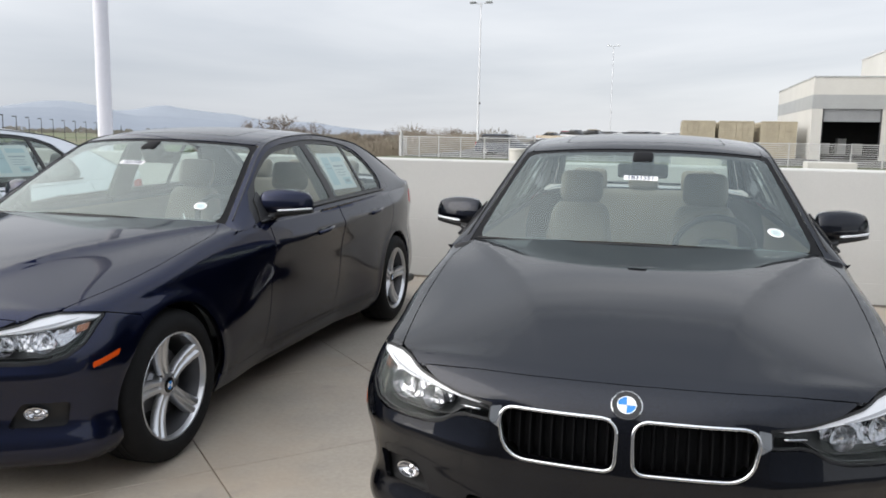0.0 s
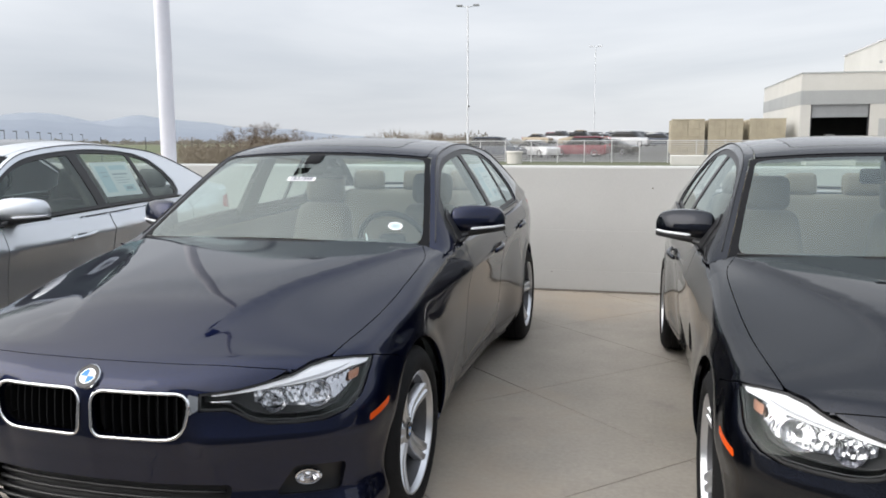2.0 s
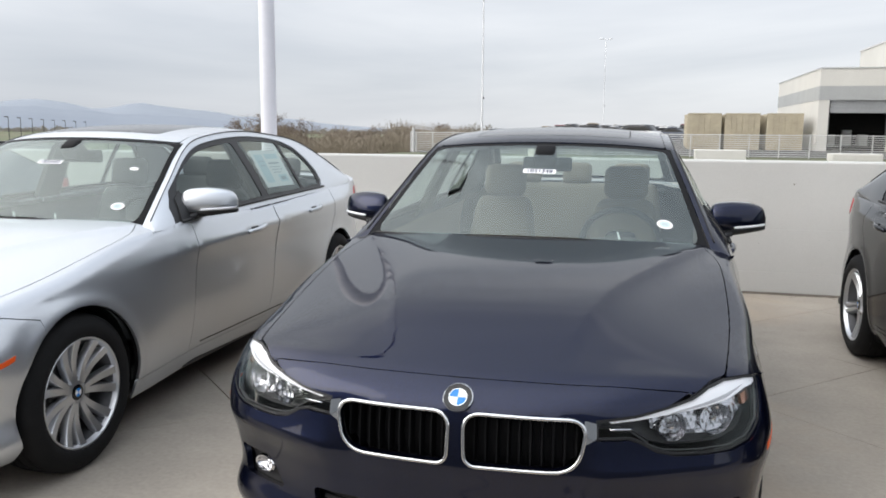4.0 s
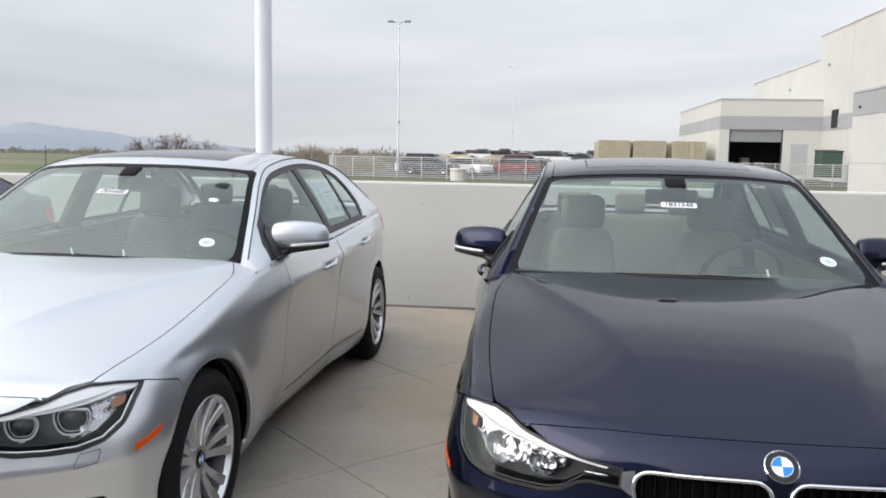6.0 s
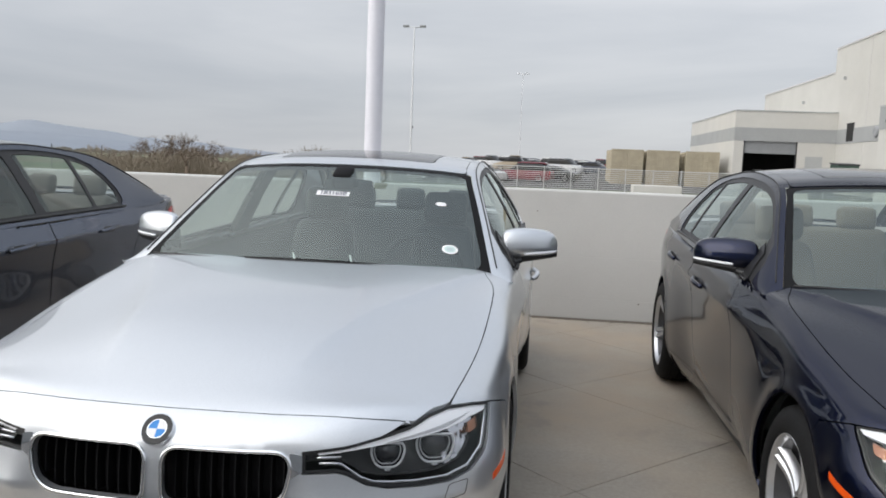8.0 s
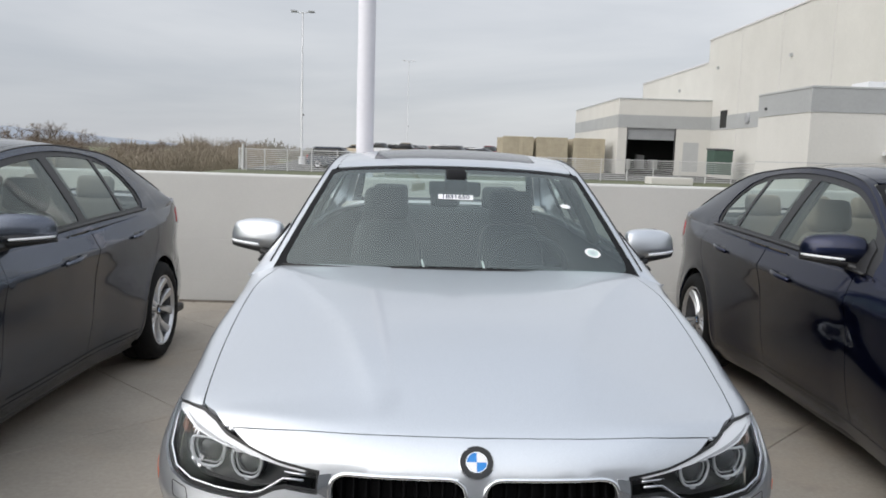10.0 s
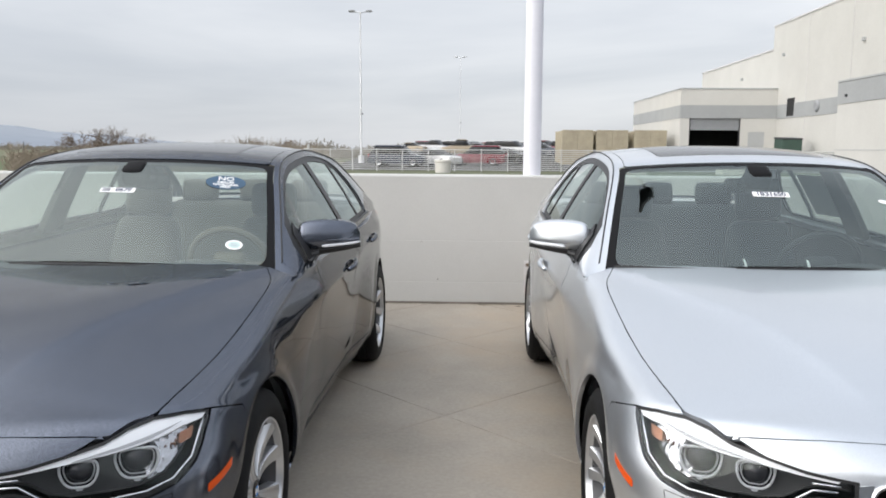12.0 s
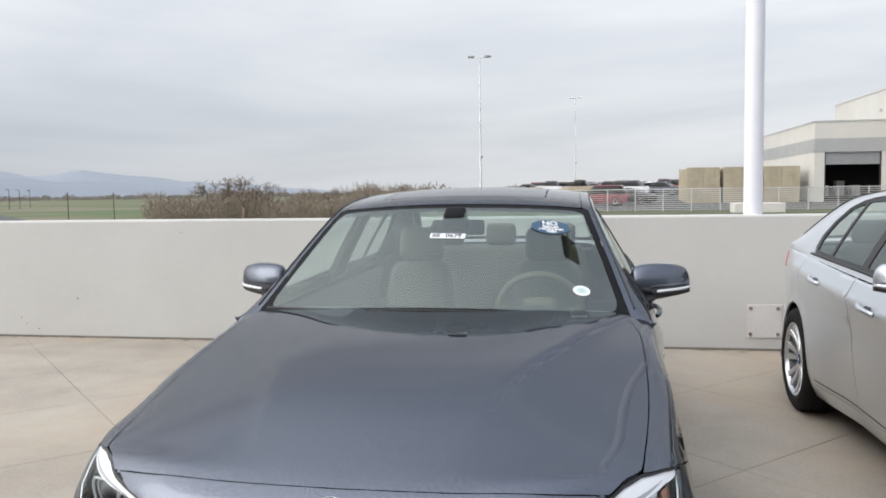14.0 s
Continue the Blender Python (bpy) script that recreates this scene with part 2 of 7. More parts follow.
M["frit"] = shader("frit", (0.012, 0.012, 0.013), 0.5, 0.0, Specular_IOR_Level=0.06)[0]
M["signal_white"] = shader("signal_white", (0.80, 0.81, 0.84), 0.1)[0]
M["seam"] = shader("seam", (0.01, 0.01, 0.01), 0.6)[0]
M["hollow"] = shader("hollow", (0.01, 0.01, 0.012), 0.3)[0]
M["badge_white"] = shader("badge_white", (0.8, 0.8, 0.8), 0.2)[0]
M["badge_blue"] = shader("badge_blue", (0.02, 0.22, 0.62), 0.2)[0]
M["tail_red"] = shader("tail_red", (0.45, 0.01, 0.015), 0.12)[0]
M["beige_leather"] = surface("beige_leather", (0.24, 0.195, 0.145), 0.5, amount=0.06, scale=3, fine=16, bump=0.0)
M["cream_leather"] = surface("cream_leather", (0.135, 0.115, 0.09), 0.5, amount=0.1, scale=3, fine=16, bump=0.0)
M["black_leather"] = surface("black_leather", (0.014, 0.0145, 0.016), 0.45, amount=0.06, scale=3, fine=16, bump=0.0)
M["lining"] = surface("lining", (0.10, 0.095, 0.085), 0.9, amount=0.06, scale=6, fine=250, bump=0.2)
M["dash_beige"] = surface("dash_beige", (0.085, 0.078, 0.068), 0.7, amount=0.1, scale=6, fine=250, bump=0.2)
M["dash_dark"] = surface("dash_dark", (0.016, 0.016, 0.017), 0.7, amount=0.1, scale=6, fine=250, bump=0.2)


M["asphalt"] = surface("asphalt", (0.085, 0.084, 0.083), 0.95, amount=0.2, scale=0.2, fine=6, bump=0.1)
M["unseen_asphalt"] = surface("unseen_asphalt", (0.058, 0.058, 0.060), 0.9, amount=0.2, scale=0.8, fine=40, bump=0.3)
M["steel_white"] = surface("steel_white", (0.52, 0.52, 0.52), 0.5, amount=0.06, scale=3, fine=40, bump=0.05)
M["mast_steel"] = surface("mast_steel", (0.72, 0.73, 0.75), 0.5, 0.2, amount=0.06, scale=3, fine=40, bump=0.05)
M["dark_steel"] = surface("dark_steel", (0.04, 0.04, 0.045), 0.5, amount=0.2, scale=3, fine=40, bump=0.05)
M["container_tan"] = surface("container_tan", (0.40, 0.352, 0.258), 0.7, amount=0.16, scale=1.2, fine=12, bump=0.1)
M["panel_white"] = surface("panel_white", (0.575, 0.565, 0.53), 0.85, amount=0.06, scale=0.3, fine=8, bump=0.15)
M["panel_grey"] = surface("panel_grey", (0.36, 0.37, 0.37), 0.85, amount=0.08, scale=0.4, fine=8, bump=0.15)
M["panel_dark"] = surface("panel_dark", (0.30, 0.31, 0.32), 0.7, amount=0.12, scale=0.4, fine=8, bump=0.1)
M["door_grey"] = surface("door_grey", (0.42, 0.43, 0.43), 0.7, amount=0.08, scale=0.6, fine=8, bump=0.1)
M["dumpster_green"] = surface("dumpster_green", (0.05, 0.09, 0.07), 0.6, amount=0.2, scale=1, fine=9, bump=0.1)
# near-black colour that stands in for shade inside openings
M["inside_shade"] = surface("inside_shade", (0.02, 0.02, 0.02), 0.8, amount=0.3, scale=0.8, fine=6, bump=0.0)
M["bare_twigs"] = surface("bare_twigs", (0.20, 0.155, 0.12), 0.95, amount=0.3, scale=0.3, fine=3, bump=0.0)
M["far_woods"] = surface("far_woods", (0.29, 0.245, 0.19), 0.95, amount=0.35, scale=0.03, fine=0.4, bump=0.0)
# greyed copy of the woods colour, with distance haze mixed in
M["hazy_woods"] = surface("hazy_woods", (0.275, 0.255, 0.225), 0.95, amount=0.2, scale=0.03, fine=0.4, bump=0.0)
# distance haze is put into the pale blue base colours of both ridges
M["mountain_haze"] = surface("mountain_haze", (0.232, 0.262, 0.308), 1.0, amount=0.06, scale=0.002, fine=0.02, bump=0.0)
M["mountain_far_haze"] = surface("mountain_far_haze", (0.263, 0.293, 0.337), 1.0, amount=0.05, scale=0.002, fine=0.02, bump=0.0)
M["planter_concrete"] = surface("planter_concrete", (0.62, 0.60, 0.56), 0.9, amount=0.1, scale=3, fine=30, bump=0.2)
M["paper_white"] = surface("paper_white", (0.82, 0.84, 0.84), 0.8, amount=0.02, scale=10, fine=90, bump=0.0)
M["print_grey"] = shader("print_grey", (0.42, 0.47, 0.52), 0.8)[0]
M["paper_blue"] = surface("paper_blue", (0.60, 0.72, 0.77), 0.8, amount=0.05, scale=10, fine=90, bump=0.0)
M["ink"] = shader("ink", (0.03, 0.04, 0.09), 0.8)[0]
M["sticker_blue"] = shader("sticker_blue", (0.035, 0.085, 0.15), 0.5)[0]
M["sticker_white"] = shader("sticker_white", (0.85, 0.86, 0.86), 0.6)[0]
M["sticker_pale"] = shader("sticker_pale", (0.55, 0.68, 0.66), 0.6)[0]
M["plate_paint"] = surface("plate_paint", (0.62, 0.605, 0.60), 0.6, amount=0.06, scale=6, fine=60, bump=0.1)
M["bolt_rust"] = surface("bolt_rust", (0.22, 0.17, 0.13), 0.7, 0.3, amount=0.2, scale=30, fine=90, bump=0.1)
M["joint_shade_strip"] = surface("joint_shade_strip", (0.13, 0.112, 0.092), 0.95, amount=0.45, scale=2.5, fine=60, bump=0.3)
M["debris"] = surface("debris", (0.15, 0.125, 0.10), 0.95, amount=0.3, scale=20, fine=90, bump=0.2)


def field_material():
    """Spring meadow: green with straw-brown patches."""
    m, nt, b = shader("meadow", (0.1, 0.12, 0.04), 0.95)
    co = nt.nodes.new("ShaderNodeTexCoord")
    mp = nt.nodes.new("ShaderNodeMapping")
    mp.inputs["Scale"].default_value = (0.5, 1.0, 1.0)
    n = nt.nodes.new("ShaderNodeTexNoise")
    n.inputs["Scale"].default_value, n.inputs["Detail"].default_value = 0.018, 8.0
    r = nt.nodes.new("ShaderNodeValToRGB")
    r.color_ramp.elements[0].position, r.color_ramp.elements[0].color = 0.42, (0.078, 0.115, 0.040, 1)
    r.color_ramp.elements[1].position, r.color_ramp.elements[1].color = 0.60, (0.175, 0.150, 0.10, 1)
    nt.links.new(co.outputs["Object"], mp.inputs["Vector"])
    nt.links.new(mp.outputs[0], n.inputs["Vector"])
    nt.links.new(n.outputs[0], r.inputs[0])
    nt.links.new(r.outputs[0], b.inputs["Base Color"])
    return m


M["meadow"] = field_material()
M["verge_grass"] = surface("verge_grass", (0.105, 0.115, 0.060), 0.95, amount=0.35, scale=0.8, fine=14, bump=0.5)

# ---- building helpers ----
from mathutils.geometry import delaunay_2d_cdt


def part(name, bm, material, parent=None, label=""):
    """Link a bmesh as one mesh object, under a parent if given."""
    me = bpy.data.meshes.new(name)
    bm.normal_update()
    bm.to_mesh(me)
    bm.free()
    ob = new(name, me)
    if material:
        me.materials.append(M[material] if isinstance(material, str) else material)
    ob.parent = parent
    if label:
        ob["label"] = label
    return ob


def smooth(bm, angle=40):
    for f in bm.faces:
        f.smooth = True
    for e in bm.edges:
        e.smooth = len(e.link_faces) < 2 or e.calc_face_angle(0) < radians(angle)
    return bm


def box(size, at=(0, 0, 0), bevel=0.0, segments=2, bm=None, rot=None):
    """A box, its edges rounded, centred at a place."""
    b = bmesh.new()
    bmesh.ops.create_cube(b, size=1)
    bmesh.ops.scale(b, vec=size, verts=b.verts)
    if bevel:
        bmesh.ops.bevel(b, geom=b.edges[:], offset=bevel, segments=segments, profile=0.5, affect="EDGES")
    if rot:
        bmesh.ops.rotate(b, cent=(0, 0, 0), matrix=Euler([radians(a) for a in rot]).to_matrix(), verts=b.verts)
    bmesh.ops.translate(b, vec=at, verts=b.verts)
    return join(bm, b)


def join(bm, b):
    if bm is None:
        return b
    me = bpy.data.meshes.new("tmp")
    b.to_mesh(me)
    b.free()
    bm.from_mesh(me)
    bpy.data.meshes.remove(me)
    return bm


def cylinder(r1, r2, a, b, sides=24, bm=None):
    """A cone or cylinder from point a to point b."""
    c = bmesh.new()
    a, b = Vector(a), Vector(b)
    bmesh.ops.create_cone(c, cap_ends=True, segments=sides, radius1=r1, radius2=r2, depth=(b - a).length)
    bmesh.ops.rotate(c, cent=(0, 0, 0), matrix=(b - a).to_track_quat("Z", "Y").to_matrix(), verts=c.verts)
    bmesh.ops.translate(c, vec=(a + b) / 2, verts=c.verts)
    return join(bm, c)


def tube(points, radius, sides=8, closed=False, bm=None, flat=1.0, up=None):
    """A rod swept along points."""
    bm = bm or bmesh.new()
    pts = [Vector(p) for p in points]
    n = len(pts)
    rings = []
    for i, p in enumerate(pts):
        d = (pts[(i + 1) % n] - pts[i - 1]) if closed else (pts[min(i + 1, n - 1)] - pts[max(i - 1, 0)])
        d.normalize()
        u = Vector(up[i]) if up else Vector((0, 0, 1)) if abs(d.z) < 0.9 else Vector((0, 1, 0))
        s = d.cross(u).normalized()
        u = s.cross(d).normalized()
        r = radius[i] if isinstance(radius, (list, tuple)) else radius
        rings.append([bm.verts.new(p + s * (math.cos(k * math.tau / sides) * r) + u * (math.sin(k * math.tau / sides) * r * flat)) for k in range(sides)])
    for i in range(n if closed else n - 1):
        a, b = rings[i], rings[(i + 1) % n]
        for k in range(sides):
            bm.faces.new((a[k], a[(k + 1) % sides], b[(k + 1) % sides], b[k]))
    if not closed:
        bm.faces.new(rings[0][::-1])
        bm.faces.new(rings[-1])
    for f in bm.faces:
        f.smooth = True
    return bm


def lathe(profile, sides=48, axis="x", at=(0, 0, 0), bm=None, closed=False):
    """Turn a profile of (along, radius) about an axis."""
    bm = bm or bmesh.new()
    rings = []
    for a, r in profile:
        ring = []
        for k in range(sides):
            c, s = math.cos(k * math.tau / sides) * r, math.sin(k * math.tau / sides) * r
            p = {"x": (a, c, s), "y": (c, a, s), "z": (c, s, a)}[axis]
            ring.append(bm.verts.new(Vector(p) + Vector(at)))
        rings.append(ring)
    for i in range(len(rings) if closed else len(rings) - 1):
        a, b = rings[i], rings[(i + 1) % len(rings)]
        for k in range(sides):
            bm.faces.new((a[k], a[(k + 1) % sides], b[(k + 1) % sides], b[k]))
    bmesh.ops.recalc_face_normals(bm, faces=bm.faces[:])
    return bm


def spline(knots, values):
    """A smooth curve through values at knots (Catmull-Rom, arrays welcome)."""
    k = np.array(knots, float)
    v = np.array(values, float)
    d = np.empty_like(v)
    d[1:-1] = (v[2:] - v[:-2]) / (k[2:] - k[:-2]).reshape((-1,) + (1,) * (v.ndim - 1))
    d[0], d[-1] = (v[1] - v[0]) / (k[1] - k[0]), (v[-1] - v[-2]) / (k[-1] - k[-2])

    def at(x):
        x = min(max(x, k[0]), k[-1])
        i = min(max(int(np.searchsorted(k, x)) - 1, 0), len(k) - 2)
        h = k[i + 1] - k[i]
        t = (x - k[i]) / h
        t2, t3 = t * t, t * t * t
        return (2 * t3 - 3 * t2 + 1) * v[i] + (t3 - 2 * t2 + t) * h * d[i] + (3 * t2 - 2 * t3) * v[i + 1] + (t3 - t2) * h * d[i + 1]
    return at


def ease(a, b, x):
    t = min(max((x - a) / (b - a), 0.0), 1.0)
    return t * t * (3 - 2 * t)


def inside(poly, p):
    x, y = p
    hit = False
    for i in range(len(poly)):
        (x1, y1), (x2, y2) = poly[i - 1], poly[i]
        if (y1 > y) != (y2 > y) and x < (x2 - x1) * (y - y1) / (y2 - y1) + x1:
            hit = not hit
    return hit


def resample(poly, step):
    out = []
    for i in range(len(poly)):
        a, b = np.array(poly[i - 1], float), np.array(poly[i], float)
        n = max(1, int(round(np.linalg.norm(b - a) / step)))
        out += [tuple(a + (b - a) * k / n) for k in range(n)]
    return out


def rounded(poly, radii, steps=5):
    """The polygon with its corners rounded by arcs of about those radii."""
    out = []
    n = len(poly)
    for i in range(n):
        p, a, b = Vector(poly[i]), Vector(poly[i - 1]), Vector(poly[(i + 1) % n])
        r = radii[i] if isinstance(radii, (list, tuple)) else radii
        r = min(r, 0.45 * (a - p).length, 0.45 * (b - p).length)
        if r <= 0:
            out.append(tuple(p))
            continue
        s, e = p + (a - p).normalized() * r, p + (b - p).normalized() * r
        for k in range(steps + 1):
            t = k / steps
            out.append(tuple(s * (1 - t) ** 2 + p * 2 * t * (1 - t) + e * t ** 2))
    return out


def patch(outer, holes, step, lift, flange=0.012, flip=False, mirror=False, fold=None):
    """A sheet cut from a surface: the region of a plane within outer and without holes, lifted into space, with a turned-in edge."""
    loops = [resample(outer, step)] + [resample(h, step) for h in holes]
    pts, edges = [], []
    for lp in loops:
        o = len(pts)
        pts += lp
        edges += [(o + k, o + (k + 1) % len(lp)) for k in range(len(lp))]
    rim = np.array(pts)
    if fold:
        for a in fold:
            if inside(loops[0], a) and not any(inside(h, a) for h in loops[1:]) and ((rim - a) ** 2).sum(1).min() > (0.45 * step) ** 2:
                if len(pts) > len(rim) and math.dist(pts[-1], a) < 1.6 * step:
                    edges.append((len(pts) - 1, len(pts)))
                pts.append(tuple(a))
    near = np.array(pts)
    lo, hi = rim.min(0), rim.max(0)
    rows = int((hi[1] - lo[1]) / (step * 0.87)) + 1
    for j in range(rows):
        y = lo[1] + (j + 0.5) * step * 0.87
        for i in range(int((hi[0] - lo[0]) / step) + 2):
            x = lo[0] + (i + 0.5 * (j % 2)) * step
            if inside(loops[0], (x, y)) and not any(inside(h, (x, y)) for h in loops[1:]):
                if ((near - (x, y)) ** 2).sum(1).min() > (0.55 * step) ** 2:
                    pts.append((x, y))
    vs, _, fs, _, _, _ = delaunay_2d_cdt([Vector(p) for p in pts], edges, [], 0, 1e-6)
    keep = []
    for f in fs:
        c = sum((vs[i] for i in f), Vector((0, 0))) / len(f)
        if inside(loops[0], c) and not any(inside(h, c) for h in loops[1:]):
            keep.append(f)
    bm = bmesh.new()
    true = bm.verts.layers.float_vector.new("true_normal")
    used = {}
    h = 0.006
    for f in keep:
        for i in f:
            if i not in used:
                x, y = vs[i]
                used[i] = bm.verts.new(lift(x, y))
                used[i][true] = (lift(x + h, y) - lift(x - h, y)).cross(lift(x, y + h) - lift(x, y - h)).normalized()
    for f in keep:
        q = [used[i] for i in f]
        try:
            bm.faces.new(q[::-1] if flip else q)
        except ValueError:
            pass
    for f in bm.faces:
        f.smooth = True
    bm.normal_update()
    for v in bm.verts:
        if v[true].dot(v.normal) < 0:
            v[true] = -v[true]
    if flange:
        rimmed = [e for e in bm.edges if len(e.link_faces) == 1]
        inner, top = {}, {}
        for e in rimmed:
            for v in e.verts:
                if v not in inner:
                    inner[v] = v.co - v.normal * flange
                    top[v] = v.co.copy()
        dup_t = {v: bm.verts.new(c) for v, c in top.items()}
        dup_i = {v: bm.verts.new(c) for v, c in inner.items()}
        for e in rimmed:
            lp = e.link_loops[0]
            a, b = lp.vert, lp.link_loop_next.vert
            bm.faces.new((dup_t[b], dup_t[a], dup_i[a], dup_i[b])).smooth = True
    if mirror:
        mirrored(bm)
    return bm


def sheet_mesh(name, bm):
    """A mesh of the bmesh; cut sheets keep the normals of the surface that they were cut from."""
    bm.normal_update()
    true = bm.verts.layers.float_vector.get("true_normal")
    normals = []
    if true:
        normals = [v[true].copy() if v[true].length > 0.5 else v.normal.copy() for v in bm.verts]
        bm.verts.layers.float_vector.remove(true)
    me = bpy.data.meshes.new(name)
    bm.to_mesh(me)
    bm.free()
    if normals:
        me.normals_split_custom_set_from_vertices(normals)
    return me


def mirrored(bm):
    bmesh.ops.scale(bm, vec=(-1, 1, 1), verts=bm.verts)
    true = bm.verts.layers.float_vector.get("true_normal")
    if true:
        for v in bm.verts:
            v[true] = Vector((-v[true].x, v[true].y, v[true].z))
    bmesh.ops.reverse_faces(bm, faces=bm.faces[:])
    return bm


# ---- the saloon car: its skin as curves; x across, y from the front axle to the rear, z up ----
PLAN = [(0, -0.765), (0.25, -0.752), (0.45, -0.705), (0.625, -0.614), (0.722, -0.538), (0.795, -0.450), (0.830, -0.345), (0.845, -0.10), (0.851, 0.30), (0.866, 1.0),
        (0.872, 1.8), (0.866, 2.5), (0.850, 2.95), (0.808, 3.30), (0.715, 3.58), (0.52, 3.745), (0.24, 3.80), (0, 3.81)]
_k = [0.0]
for (ax, ay), (bx, by) in zip(PLAN, PLAN[1:]):
    _k.append(_k[-1] + math.hypot(bx - ax, by - ay))
_plan = spline(_k, PLAN)
RING = _k[-1]
_ss = np.linspace(0, RING, 700)
_pp = np.array([_plan(s) for s in _ss])


def s_at_y(y):
    """The way along the outline, on its long side, at which it passes y."""
    return float(np.interp(y, _pp[:, 1], _ss))


def s_at_x(x, rear=False):
    half = len(_ss) // 3
    if rear:
        return float(np.interp(-x, -_pp[-half:, 0], _ss[-half:]))
    return float(np.interp(x, _pp[:half, 0], _ss[:half]))


_zs = np.polyfit([-0.8, -0.55, -0.35, -0.2, 0.0, 0.3, 0.6, 0.85], [0.722, 0.731, 0.744, 0.767, 0.811, 0.874, 0.919, 0.938], 5)
_zr = spline([0.85, 1.5, 2.3, 2.9, 3.3, 3.9], [0.938, 0.948, 0.968, 0.985, 0.99, 0.985])
_zm = np.polyfit([-0.62, -0.45, -0.2, 0.1, 0.4, 0.66], [0.755, 0.806, 0.862, 0.906, 0.940, 0.966], 3)
_zw = np.polyfit([-0.62, -0.45, -0.2, 0.1, 0.4, 0.66], [0.755, 0.797, 0.848, 0.897, 0.937, 0.967], 3)   # the same towards the wings
_zd = spline([2.9, 3.2, 3.5, 3.72, 3.82], [1.04, 1.05, 1.055, 1.055, 1.035])


def z_side(y):
    """Height of the wing crest and belt line."""
    t = ease(0.65, 0.95, y)
    return (float(np.polyval(_zs, max(y, -0.8))) * (1 - t) if t < 1 else 0.0) + (_zr(y) * t if t > 0 else 0.0)


def z_mid(y):
    """Height of the centre line of bonnet and boot."""
    return _zd(y) if y > 1.5 else float(np.polyval(_zm, min(y, 0.7)))


_front_y = np.interp(np.linspace(0, 0.86, 90), _pp[:230, 0], _pp[:230, 1])
_rear_y = np.interp(np.linspace(0, 0.86, 90), _pp[-200:, 0][::-1], _pp[-200:, 1][::-1])


nose_roll = spline([0, 0.37, 0.46, 0.54, 0.60, 0.64, 0.68, 0.73, 0.86], [0.038, 0.044, 0.057, 0.074, 0.088, 0.094, 0.093, 0.087, 0.072])


bonnet_crease = spline([-0.70, -0.57, -0.10, 0.30, 0.60], [0.22, 0.25, 0.375, 0.545, 0.70])   # the sharp line on each half of the bonnet


def top(x, y):
    """Height of bonnet, wing tops and boot."""
    ax = min(abs(x), 0.86)
    u = ax / 0.86 * 89
    zc = float(z_mid(y))
    if y > 1.5:
        r = float(np.interp(u, range(90), _rear_y)) - _rear_y[0]
        zc = float(z_mid(y - r * ease(3.2, 3.7, y)))
        return zc - (1 - 0.6 * ease(3.4, 3.8, y)) * max(float(z_mid(y)) - float(z_side(y)), 0) * (ax / 0.80) ** 3.0
    zc += (float(np.polyval(_zw, min(y, 0.7))) - zc) * ease(0.30, 0.60, ax)
    e = max(y - float(np.interp(u, range(90), _front_y)), 0.0)
    roll = float(nose_roll(ax)) * math.exp(-(e / (0.045 + 0.015 * ease(0.3, 0.6, ax))) ** 1.2)
    half = max(float(np.interp(y, _pp[:, 1], _pp[:, 0])) - 0.04, 0.2)
    k = ease(-0.72, -0.50, y)
    side = k * max(zc - float(z_side(y)), 0) * min(ax / half, 1.1) ** 3.0
    z = zc - (roll ** 4 + side ** 4) ** 0.25
    past = max(ax - float(bonnet_crease(y)), 0.0)
    z += 0.017 * math.exp(-past / 0.042) * ease(-0.64, -0.25, y) * (1 - ease(0.9, 1.2, y))
    return z


in_side = spline([0.12, 0.17, 0.22, 0.28, 0.34, 0.42, 0.50, 0.60, 0.70, 0.78, 0.84, 0.90, 0.96, 1.02], [0.12, 0.075, 0.048, 0.024, 0.011, 0.004, 0.003, 0.007, 0.012, 0.011, 0.014, 0.030, 0.055, 0.09])
in_front = spline([0.12, 0.18, 0.24, 0.34, 0.44, 0.52, 0.60, 0.66, 0.70, 0.74], [0.12, 0.045, 0.010, 0.030, 0.018, 0.0, 0.002, 0.012, 0.026, 0.055])
in_rear = spline([0.12, 0.20, 0.30, 0.45, 0.56, 0.70, 0.85, 0.95, 1.02, 1.06], [0.14, 0.05, 0.008, 0.0, 0.012, 0.030, 0.020, 0.030, 0.045, 0.07])
CORNER = s_at_x(0.765)
WHEELS = ((0.0, 0.325), (2.81, 0.325))


BUMPER_FOLD = 0.524   # height of the fold below the head lamps
ARCH = 0.360   # radius of the wheel openings


def shoulder(y):
    """Height of the crease along the doors, through the handles."""
    return 0.776 + 0.043 * y


def shoulder_fold(y0, y1, step=0.02):
    return [(s_at_y(y), shoulder(y)) for y in np.arange(y0, y1, step)]


